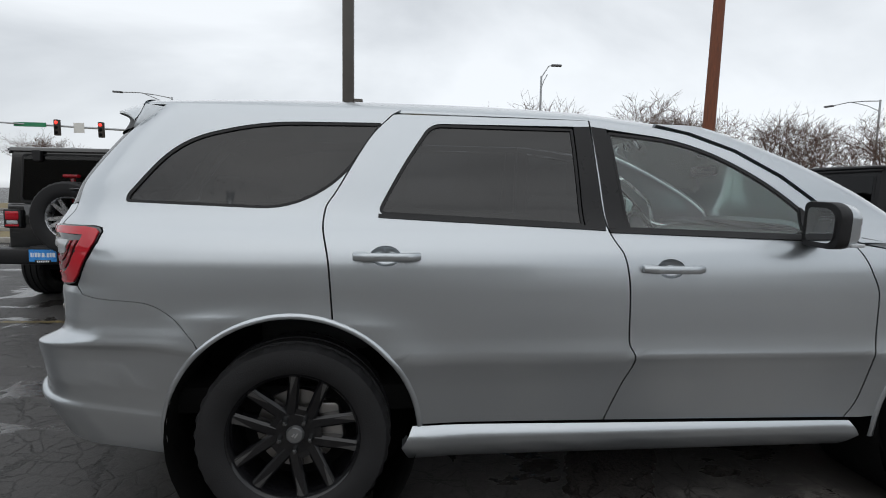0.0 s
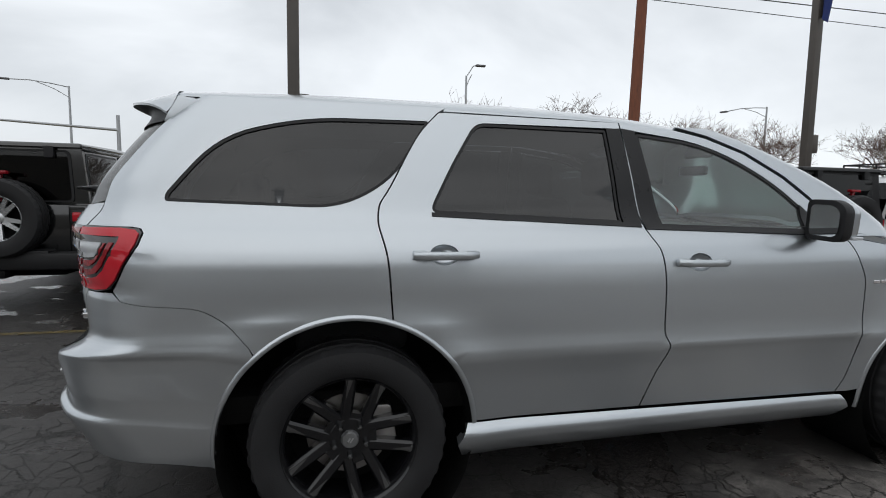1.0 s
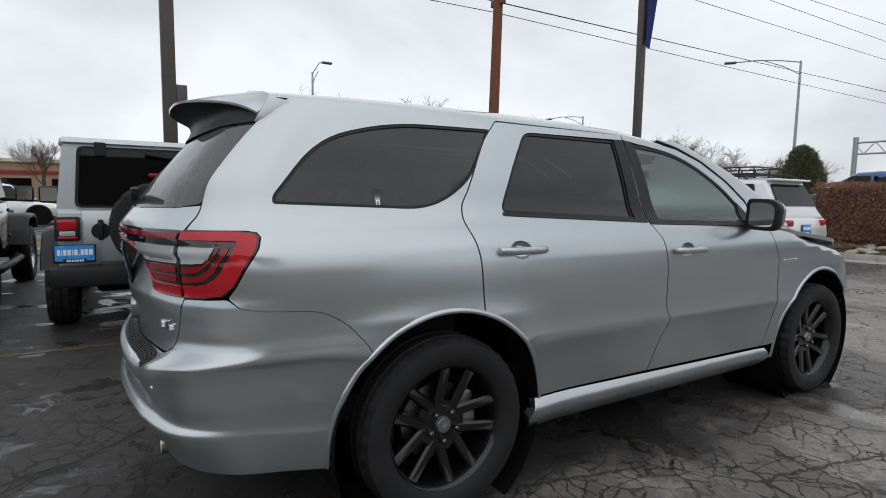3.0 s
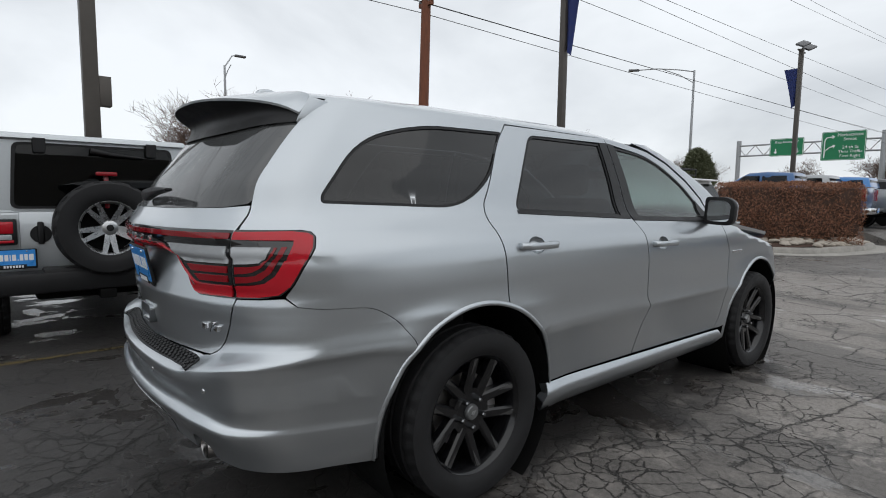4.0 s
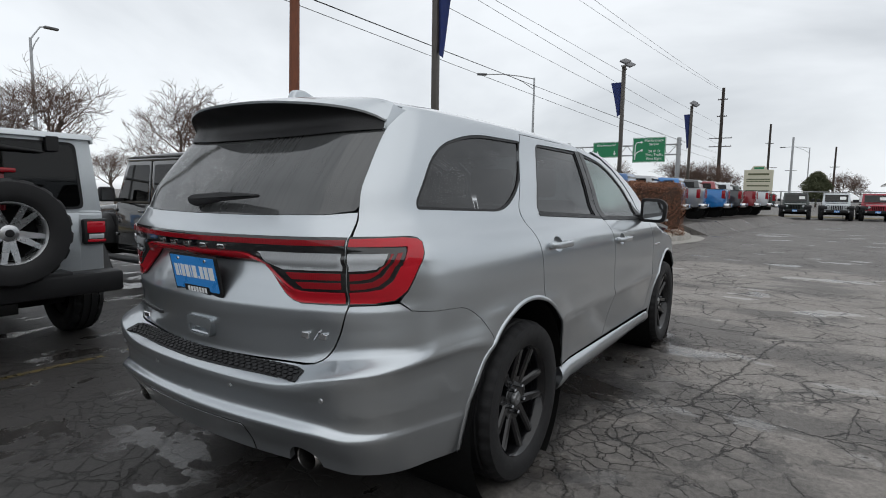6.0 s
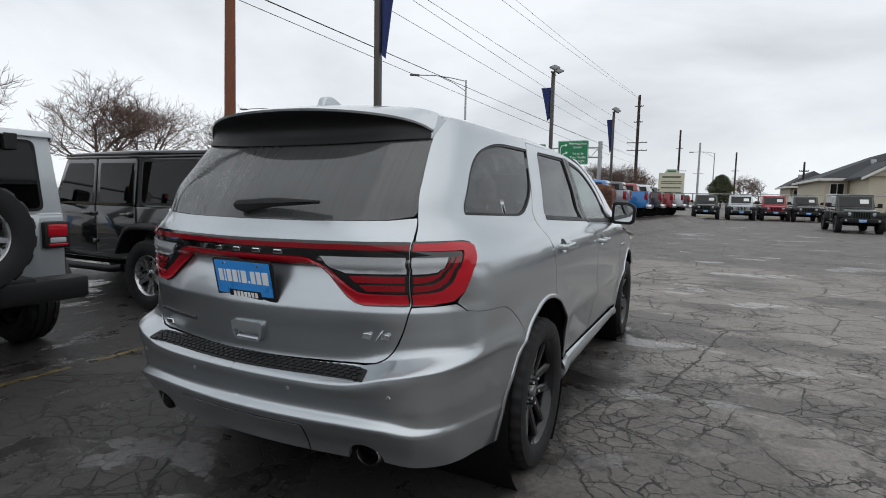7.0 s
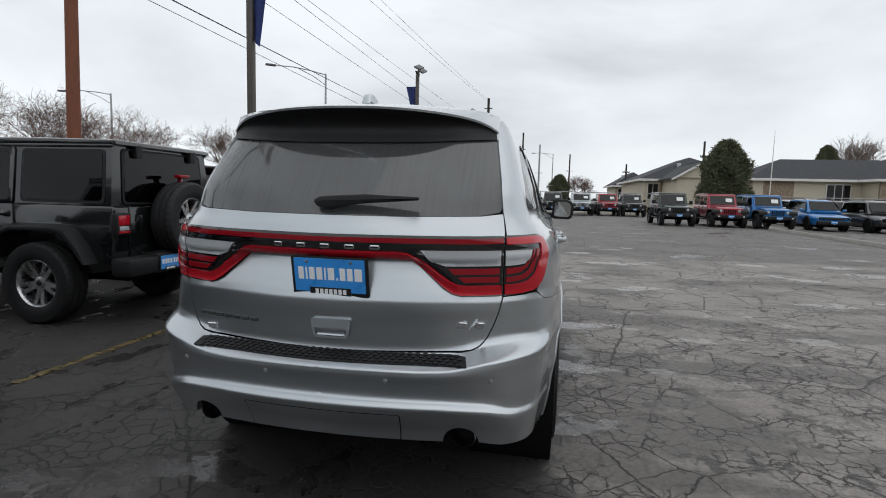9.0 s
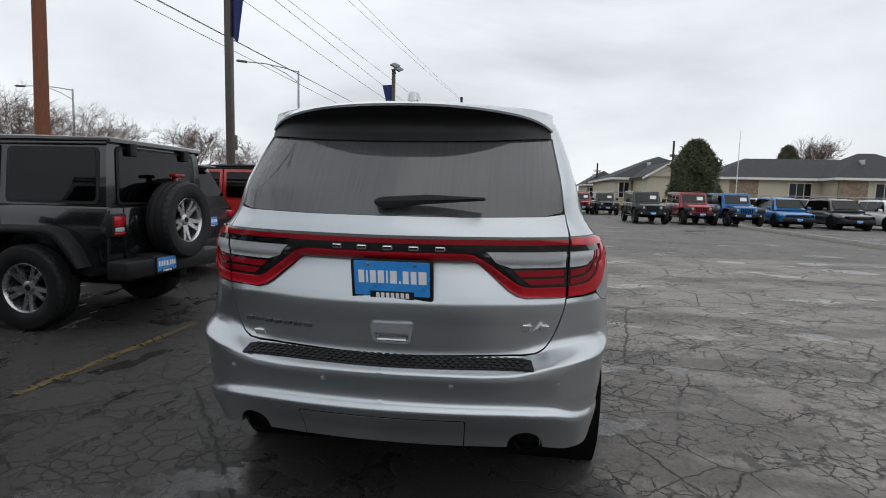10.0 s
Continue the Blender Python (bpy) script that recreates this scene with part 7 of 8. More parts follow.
def kerb_path(pts, label):
    """Lengths of moulded kerb along a smooth path, with joints between them."""
    cx, cy = curve(*[(i, p[0]) for i, p in enumerate(pts)]), curve(*[(i, p[1]) for i, p in enumerate(pts)])
    n = (len(pts) - 1) * 12
    line = np.array([(float(cx(k / 12)), float(cy(k / 12))) for k in range(n + 1)])
    d = np.gradient(line, axis=0)
    d /= np.linalg.norm(d, axis=1)[:, None]
    nrm = np.stack([-d[:, 1], d[:, 0]], 1)
    root = tagged(new("kerb"), label, "kerb", kind="structure")
    prof = [(0.0, 0.0), (0.02, 0.11), (0.05, 0.15), (0.20, 0.155), (0.22, 0.12), (0.22, 0.0), ]
    gut = [(-0.42, 0.006), (-0.40, 0.022), (0.0, 0.022)]
    for k0 in range(0, n, 9):
        k1 = min(n, k0 + 9)
        vs, fs = [], []
        ks = list(range(k0, k1 + 1))
        full = gut + prof
        for j, k in enumerate(ks):
            shift = (0.003 if j == 0 else -0.003 if j == len(ks) - 1 else 0)
            for a, z in full:
                p = line[k] + nrm[k] * a + d[k] * shift
                vs.append((p[0], p[1], z))
        m = len(full)
        for j in range(len(ks) - 1):
            for i in range(m - 1):
                fs.append((j * m + i, j * m + i + 1, (j + 1) * m + i + 1, (j + 1) * m + i))
        part("kerb_length", mesh(vs, fs, CONCRETE, 40), root)
    return line


island = kerb_path([(19.0, 8.5), (19.0, 3.6), (18.85, 2.3), (18.3, 1.55), (17.4, 1.18), (16.4, 1.16), (15.2, 1.38), (13.9, 1.80), (13.3, 2.8), (13.3, 5.0), (13.3, 8.5)][::-1], "pale concrete kerb of the planted island")
kerb_path([(28.6, -14.6), (27.7, -12.8), (26.6, -12.25), (24.0, -12.2), (18.0, -12.0), (13.0, -11.8), (6.0, -11.5), (-6.0, -11.2)][::-1], "pale concrete kerb across the lot")
rng = random.Random(4)
# planted island: soil bed with stones, hedge
bed_out = [tuple(p) for p in shrink(island, 0.20)]
bv, bf, _ = fill([(float(a), float(b)) for a, b in bed_out], (), 0.5)
bed = part("stone_bed", mesh([(x, y, 0.13 + 0.10 * min(1, max(0, min(y - 1.4, x - 13.6, 18.8 - x)))) for x, y in bv], bf, SOIL_HEDGE_SHADE, 180), None)
tagged(bed, "island bed covered with pale river stones", "stones")
stone_mesh = []
for k in range(5):
    bm = bmesh.new()
    bmesh.ops.create_icosphere(bm, subdivisions=2, radius=1)
    for v in bm.verts:
        v.co *= 0.85 + 0.3 * noise.noise(v.co * 1.3 + Vector((k * 7, 0, 0)))
        v.co.z *= 0.55
    vs = [tuple(v.co) for v in bm.verts]
    bm.verts.index_update()
    fs = [tuple(v.index for v in f.verts) for f in bm.faces]
    bm.free()
    stone_mesh.append(mesh(vs, fs, STONE, 180))
placed = 0
poly = np.array(bed_out)
while placed < 280:
    x, y = rng.uniform(13.5, 18.9), 1.2 + 3.2 * rng.random() ** 1.5
    if not inside([(x, y)], poly)[0]:
        continue
    s = rng.uniform(0.07, 0.17)
    z = 0.13 + 0.10 * min(1, max(0, min(y - 1.4, x - 13.6, 18.8 - x)))
    part("stone", stone_mesh[placed % 5], bed, "", pose(x, y, z + s * 0.25, rng.uniform(-15, 15), rng.uniform(-15, 15), rng.uniform(0, 360)) @ Matrix.Diagonal((s * rng.uniform(1, 1.5), s, s, 1)))
    placed += 1


def hedge(a, b, wide, z0, top, seed, label):
    """A clipped hedge of bare twigs between two ground points."""
    r = random.Random(seed)
    a, b = Vector((*a, 0)), Vector((*b, 0))
    d = (b - a).normalized()
    n = Vector((-d.y, d.x, 0))
    length = (b - a).length
    hg = empty("hedge", pose(0, 0, 0), label, "hedge")
    # solid dark block painted as the shade deep between the twigs
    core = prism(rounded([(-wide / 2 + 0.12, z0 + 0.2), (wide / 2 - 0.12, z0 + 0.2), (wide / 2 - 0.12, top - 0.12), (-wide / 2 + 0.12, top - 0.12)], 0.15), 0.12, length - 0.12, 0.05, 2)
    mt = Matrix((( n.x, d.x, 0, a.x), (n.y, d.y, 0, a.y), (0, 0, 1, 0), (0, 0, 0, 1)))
    part("hedge_core", mesh(*moved(core, mt), SOIL_HEDGE_SHADE, 40), hg)
    vs, fs = [], []
    for _ in range(24000):
        face = r.random()
        l, h, w = r.uniform(0, length), r.uniform(z0 + 0.02, top), r.uniform(-wide / 2, wide / 2)
        if face < 0.36:
            w = -wide / 2 + abs(r.gauss(0, 0.06))
        elif face < 0.66:
            w = wide / 2 - abs(r.gauss(0, 0.06))
        elif face < 0.88:
            h = top - abs(r.gauss(0, 0.05))
        else:
            l = abs(r.gauss(0, 0.06)) if r.random() < 0.5 else length - abs(r.gauss(0, 0.06))
        corner = max(0, (abs(w) - wide / 2 + 0.2)) + max(0, h - top + 0.2) + max(0, 0.2 - l) + max(0, l - length + 0.2)
        if corner > 0.30:
            continue
        p = a + d * l + n * w + Vector((0, 0, h))
        wob = noise.noise(p * 1.7) * 0.12
        p += Vector((wob, wob, wob * 0.6))
        g = Vector((r.gauss(0, 1), r.gauss(0, 1), r.gauss(0.5, 1))).normalized() * r.uniform(0.05, 0.11)
        q = Vector((r.gauss(0, 1), r.gauss(0, 1), r.gauss(0, 1))).normalized() * r.uniform(0.008, 0.016)
        k = len(vs)
        vs += [tuple(p - q), tuple(p + q), tuple(p + g)]
        fs.append((k, k + 1, k + 2))
    tagged(part("foliage", mesh(vs, fs, HEDGE_TWIG, 0), hg), kind="stuff")
    return hg


hedge((14.3, 4.2), (16.75, 1.60), 1.25, 0.15, 1.82, 3, "clipped reddish brown winter hedge on a stone bed")
hedge((14.5, 7.6), (14.4, 5.6), 1.2, 0.15, 1.70, 5, "brown winter hedge behind the first")

# what is left of the stall line along the near row
for x0, x1, wd in ((-6.0, -3.9, 0.07), (-3.7, -2.2, 0.085), (-2.05, -0.3, 0.06), (-0.1, 1.9, 0.07), (2.3, 4.2, 0.05), (5.0, 6.4, 0.06), (7.3, 9.4, 0.05)):
    tagged(part("stall_line", mesh([(x0, 2.76 - wd / 2, 0.004), (x1, 2.76 - wd / 2, 0.004), (x1, 2.76 + wd / 2, 0.004), (x0, 2.76 + wd / 2, 0.004)], [(0, 1, 2, 3)], YELLOW, 0), None), "worn yellow stall line on asphalt", "road marking", kind="structure")
# higher ground under the row of trucks
vs = [(x, y, z) for x, up in ((19.25, 1.0), (36.0, 1.0), (41.5, 0.02)) for y, z in ((0.9 - (x - 19.25) * 0.14, 0.002), (1.8 - (x - 19.25) * 0.14, 0.36 * up), (11.0, 0.42 * up))]
vs += [(19.25, 1.8, 0.0), (19.25, 11.0, 0.0)]
tagged(part("ground_rise", mesh(vs, [(i * 3 + j, i * 3 + 3 + j, i * 3 + 4 + j, i * 3 + 1 + j) for i in range(2) for j in range(2)] + [(0, 1, 9), (9, 1, 2, 10)], ASPHALT, 0), None), "asphalt rising gently towards the road", "ground", kind="structure")


def mast(x, y, h, half, label, box_z=None, lean=(0, 0), heads=True, banner=None, banner_side=1, turn=0.0):
    """A square steel lamp mast of the lot."""
    p = empty("lamp_mast", pose(x, y, 0, lean[0], lean[1], turn), label, "lamp post", "lamp masts of the lot")
    part("foot", mesh(*lathe([(0.0, 0.0), (0.30, 0.0), (0.30, 0.55), (0.27, 0.60), (0.0, 0.60)], 24, "z"), CONCRETE, 40), p, "concrete foot")
    part("shaft", mesh(*box(-half, half, -half, half, 0.58, h, 0.012), POLE_BRONZE, 30), p)
    if box_z:
        part("switch_box", mesh(*box(half, half + 0.16, -half * 0.9, half * 0.9, box_z - 0.22, box_z + 0.22, 0.01), POLE_BRONZE, 30), p)
    if heads:
        part("crossarm", mesh(*tube([(-0.5, 0, h - 0.12), (0.5, 0, h - 0.12)], 0.045, 8), POLE_BRONZE, 50), p)
        for s in (-1, 1):
            part("floodlight", mesh(*moved(box(-0.36, 0.36, -0.20, 0.20, -0.05, 0.05, 0.02), Matrix.Translation((s * 0.48, -0.20, h + 0.12)) @ Matrix.Rotation(radians(28), 4, "X") @ Matrix.Rotation(radians(-24), 4, "Y")), LAMP_GREY, 30), p, "grey floodlight")
    if banner:
        z0, z1, wd = banner
        vs, fs = [], []
        nu, nv = 8, 14
        for j in range(nv + 1):
            t = j / nv
            for i in range(nu + 1):
                u = i / nu
                y0 = banner_side * (half + u * wd * (0.55 + 0.45 * t) * (1 - 0.35 * (1 - t)))
                vs.append((0.06 * math.sin(7 * u + 3 * t) * (1 - t * 0.7), y0 * 0.5 + banner_side * 0.0, z0 + (z1 - z0) * t - 0.25 * u * (1 - t)))
        for j in range(nv):
            for i in range(nu):
                fs.append((j * (nu + 1) + i, j * (nu + 1) + i + 1, (j + 1) * (nu + 1) + i + 1, (j + 1) * (nu + 1) + i))
        part("banner", mesh(vs, fs, BANNER, 60), p, "navy cloth banner")
    return p


mast(-0.40, 7.15, 10.2, 0.100, "tall bronze lamp mast with a switch box", 2.85, heads=True)
mast(11.61, 7.80, 10.3, 0.093, "bronze lamp mast with a navy banner", 2.72, banner=(5.75, 7.6, 1.15), banner_side=-1)
mast(30.5, 7.45, 9.05, 0.100, "bronze lamp mast with floodlights and banner", banner=(6.3, 8.1, 1.35))
mast(44.2, 5.95, 8.55, 0.095, "far bronze lamp mast with banner", banner=(5.4, 7.9, 1.0))
mast(-16.0, -9.0, 9.0, 0.10, "bronze lamp mast behind the lane")


def timber_pole(x, y, h, r, mat, label, arms=(), lean=(0.0, 0.0)):
    p = empty("utility_pole", pose(x, y, 0, lean[0], lean[1], 0), label, "utility pole", "utility poles")
    part("shaft", mesh(*tube([(0, 0, 0), (0, 0, h * 0.5), (0, 0, h)], [r, r * 0.9, r * 0.78], 14), mat, 50), p)
    for z, w in arms:
        arm = part("crossarm", mesh(*box(-0.06, 0.06, -w, w, z - 0.06, z + 0.06, 0.01), mat, 30), p)
        for s in (-1, -0.5, 0.5, 1):
            part("insulator", mesh(*moved(lathe([(0.0, 0.0), (0.05, 0.0), (0.06, 0.05), (0.03, 0.12), (0.0, 0.13)], 10, "z"), Matrix.Translation((0, s * w * 0.95, z + 0.06))), LAMP_GREY, 50), arm)
    return p


timber_pole(9.28, 11.67, 10.2, 0.178, WOOD_RED, "red-brown wooden utility pole", ((7.45, 0.32), (9.3, 0.8)), (0.6, 0.8))
timber_pole(93.7, 9.9, 18.6, 0.28, WOOD_DARK, "dark utility pole with crossarms", ((9.5, 1.6), (10.8, 1.6), (14.2, 0.7), (16.8, 0.7)))
timber_pole(145.7, 5.9, 18.7, 0.28, WOOD_DARK, "far dark utility pole with crossarms", ((8.6, 1.8), (14.2, 0.8)))
timber_pole(157.0, 1.5, 16.6, 0.30, GALVANISED, "far grey steel utility pole", ((8.4, 1.2),))
timber_pole(171.0, -7.7, 15.0, 0.26, WOOD_DARK, "far dark wooden utility pole", ((9.8, 1.0),))
timber_pole(52.2, -15.4, 7.05, 0.12, WOOD_DARK, "dark wooden pole beside the pine tree", ((5.6, 0.3),))
timber_pole(80.8, -12.35, 6.6, 0.15, WOOD_DARK, "dark wooden pole before the gabled house", ((5.4, 0.5),))
part_flag = thing("flag_pole", lathe([(0.05, 0.0), (0.04, 5.0), (0.025, 8.1), (0.0, 8.15)], 12, "z"), WHITE_TRIM, "white flag pole before the office", "flag pole", pose(52.66, -21.58, 0))

# wires along the road
for y, z0, z1, sag in ((11.7, 7.20, 7.2, 0.25), (11.7, 7.55, 8.3, 0.2), (11.95, 7.64, 8.5, 0.25), (11.7, 9.5, 9.8, 0.3), (11.3, 10.3, 10.6, 0.3), (11.7, 10.7, 12.8, 0.2), (11.7, 12.9, 18.0, 0.3), (11.5, 13.6, 18.2, 0.3)):
    pts = [(x, y - (y - 9.9) * max(0, (x - 9.28) / 84.4), z0 + (z1 - z0) * (x - 9.28) / 84.4 - sag * math.sin(math.pi * (x - 9.28) / 84.4)) for x in np.linspace(9.28, 93.7, 22)]
    back = [(x, y, z0 - 0.6 * math.sin(math.pi * (9.28 - x) / 60)) for x in np.linspace(-50.7, 9.28, 14)]
    thing("overhead_wire", tube(back + pts[1:], 0.012, 5), WIRE, "black overhead wire along the road", "wire", group="overhead wires", smooth=60)


def street_lamp(x, y, h, reach, turn, label, rise=0.0):
    p = empty("street_lamp", pose(x, y, 0, 0, 0, turn), label, "street lamp", "street lamps")
    part("shaft", mesh(*tube([(0, 0, 0), (0, 0, h * 0.5), (0, 0, h)], [0.14, 0.11, 0.08], 10), GALVANISED, 50), p)
    part("arm", mesh(*tube([(0, 0, h - 0.1), (reach * 0.3, 0, h + 0.10 + rise * 0.3), (reach * 0.65, 0, h + 0.22 + rise * 0.8), (reach, 0, h + 0.15 + rise)], 0.045, 8), GALVANISED, 60), p)
    part("brace", mesh(*tube([(0, 0, h - 1.0), (reach * 0.25, 0, h - 0.35), (reach * 0.55, 0, h + 0.15)], 0.035, 8), GALVANISED, 60), p)
    part("lamp_head", mesh(*box(reach - 0.1, reach + 0.75, -0.17, 0.17, h + 0.06 + rise, h + 0.22 + rise, 0.05, 3), LAMP_GREY, 40), p, "grey lamp head")
    return p


street_lamp(42.9, 18.9, 11.8, 4.4, 129, "galvanised street lamp with a braced arm")
street_lamp(12.65, 41.2, 11.2, 0.9, 0, "galvanised street lamp beyond the road", 0.75)
street_lamp(-21.0, 53.0, 10.4, 4.3, 195, "galvanised street lamp at the crossing")
street_lamp(44.0, 42.0, 10.5, 4.5, 100, "far galvanised street lamp")
street_lamp(120.0, -2.0, 11.0, 4.0, 95, "far street lamp over the crossing")

# traffic signals over the crossing
sig = empty("traffic_signal", pose(-13.5, 41.0, 0), "traffic signals on a long mast arm showing red", "traffic light")
part("shaft", mesh(*tube([(0, 0, 0), (0, 0, 6.6)], [0.16, 0.12], 12), GALVANISED, 50), sig)
part("mast_arm", mesh(*tube([(0, 0, 5.55), (-6, -1.9, 5.7), (-14, -4.6, 5.75)], [0.10, 0.08, 0.05], 8), GALVANISED, 60), sig)
for q in (0.5, 0.68, 0.98):
    hx, hy = -14 * q, -4.6 * q
    hd = part("signal_head", mesh(*box(hx - 0.18, hx + 0.18, hy - 0.16, hy + 0.12, 5.05, 6.15, 0.04), WOOD_DARK, 40), sig, "black signal head")
    for i, mt in enumerate((SIGNAL_RED, SHADOW_BLACK, SHADOW_BLACK)):
        part("signal_lens", mesh(*moved(lathe([(0.0, -0.02), (0.10, -0.015), (0.12, 0.0)], 16), Matrix.Translation((hx, hy - 0.165, 5.95 - 0.35 * i))), mt, 50), hd)
part("turn_sign", mesh(*box(-8.6, -7.9, -2.85, -2.82, 5.3, 6.0), WHITE_TRIM, 0), sig, "white turn sign")
part("street_sign", mesh(*box(-12.0, -9.9, -3.75, -3.72, 5.55, 5.85), SIGN_GREEN, 0), sig, "green street sign")


def words(text, size, m, mat, parent, label=""):
    cu = bpy.data.curves.new("text", "FONT")
    cu.body, cu.size, cu.align_x, cu.align_y = text, size, "CENTER", "CENTER"
    cu.extrude, cu.resolution_u = 0.01, 2
    tmp = bpy.data.objects.new("text", cu)
    me = bpy.data.meshes.new_from_object(tmp)
    me.materials.clear()
    me.materials.append(mat)
    bpy.data.objects.remove(tmp)
    return part("words", me, parent, label, m)


# road signs on a gantry
gan = empty("road_sign_gantry", pose(78.0, -0.85, 0.62), "green road signs on a steel gantry over the road", "road sign")
part("post", mesh(*tube([(0.5, 14.0, -0.62), (0.5, 14.0, 9.0)], 0.30, 14), GALVANISED, 50), gan)
part("post", mesh(*tube([(0.5, 30.0, -0.62), (0.5, 30.0, 8.8)], 0.30, 14), GALVANISED, 50), gan)
for z in (6.7, 8.1):
    part("beam", mesh(*tube([(0.4, 13.6, z), (0.4, 30.2, z)], 0.11, 8), GALVANISED, 50), gan)
for k in range(14):
    y = 14.2 + k * 1.14
    part("strut", mesh(*tube([(0.4, y, 6.7 if k % 2 else 8.1), (0.4, y + 1.14, 8.1 if k % 2 else 6.7)], 0.05, 6), GALVANISED, 50), gan)


def road_sign(y0, y1, z0, z1, lines, arrows):
    sg = part("sign_board", mesh(*prism(rounded([(y0, z0), (y1, z0), (y1, z1), (y0, z1)], 0.15), -0.05, 0.02, 0.0, 1, "yz"), SIGN_GREEN, 30), gan, "green sign board with white words")
    for i in range(2):
        zz = (z0 + 0.06, z1 - 0.10)[i]
        part("border", mesh(*box(-0.058, -0.049, y0 + 0.1, y1 - 0.1, zz, zz + 0.04), WHITE_INK, 0), sg)
        yy = (y0 + 0.06, y1 - 0.10)[i]
        part("border", mesh(*box(-0.058, -0.049, yy, yy + 0.04, z0 + 0.1, z1 - 0.1), WHITE_INK, 0), sg)
    for text, y, z, size in lines:
        words(text, size, pose(-0.06, y, z, 90, 0, -90), WHITE_INK, sg)
    for pts, w in arrows:
        part("arrow", mesh(*tube([(-0.06, a, b) for a, b in pts], w, 6), WHITE_INK, 50), sg)
        a, b = Vector(pts[-2]), Vector(pts[-1])
        d = (b - a).normalized()
        n = Vector((-d.y, d.x))
        tip = [b + d * 0.30, b + n * 0.24, b - n * 0.24]
        part("arrow_head", mesh(*prism([tuple(p) for p in tip], -0.075, -0.05, 0, 1, "yz"), WHITE_INK, 0), sg)
    return sg


road_sign(15.6, 20.1, 5.65, 9.15, [("Marketplace", 17.2, 8.70, 0.52), ("Street", 17.2, 8.18, 0.52), ("24 th St", 17.1, 7.2, 0.52), ("Thru Traffic", 17.1, 6.68, 0.50), ("First Right", 17.1, 6.15, 0.50)],
          [([(19.75, 6.0), (19.75, 8.1), (19.55, 8.45), (19.0, 8.5)], 0.06), ([(19.75, 6.0), (19.70, 6.8), (19.3, 7.2), (18.9, 7.35)], 0.06)])
road_sign(22.0, 25.9, 6.45, 8.72, [("King Avenue W", 23.95, 8.25, 0.42)], [([(25.2, 7.4), (25.2, 7.05)], 0.06), ([(22.7, 7.4), (22.7, 7.05)], 0.06), ])
biz = empty("business_sign", pose(80.0, -0.94, 0.0) @ Matrix.Diagonal((0.8, 0.8, 0.87, 1)), "cream roadside business sign board with a gabled top", "sign")
part("board", mesh(*prism([(3.3, 1.6), (7.5, 1.6), (7.5, 5.9), (6.6, 5.9), (6.2, 6.5), (4.6, 6.5), (4.2, 5.9), (3.3, 5.9)], -0.2, 0.2, 0.03, 1, "yz"), SIGN_CREAM, 30), biz)
for y in (3.6, 7.2):
    part("post", mesh(*box(-0.15, 0.15, y - 0.15, y + 0.15, 0, 1.7), SIGN_CREAM, 30), biz)
for z, w, hh in ((6.0, 0.7, 0.30), (5.1, 1.5, 0.28), (4.4, 1.7, 0.16), (4.1, 1.7, 0.14), (3.4, 1.6, 0.2), (2.7, 1.7, 0.14)):
    part("letter_bar", mesh(*box(-0.215, -0.19, 5.4 - w, 5.4 + w, z, z + hh), (NEEDLE, SIGN_GREEN)[z > 5.9], 0), biz)


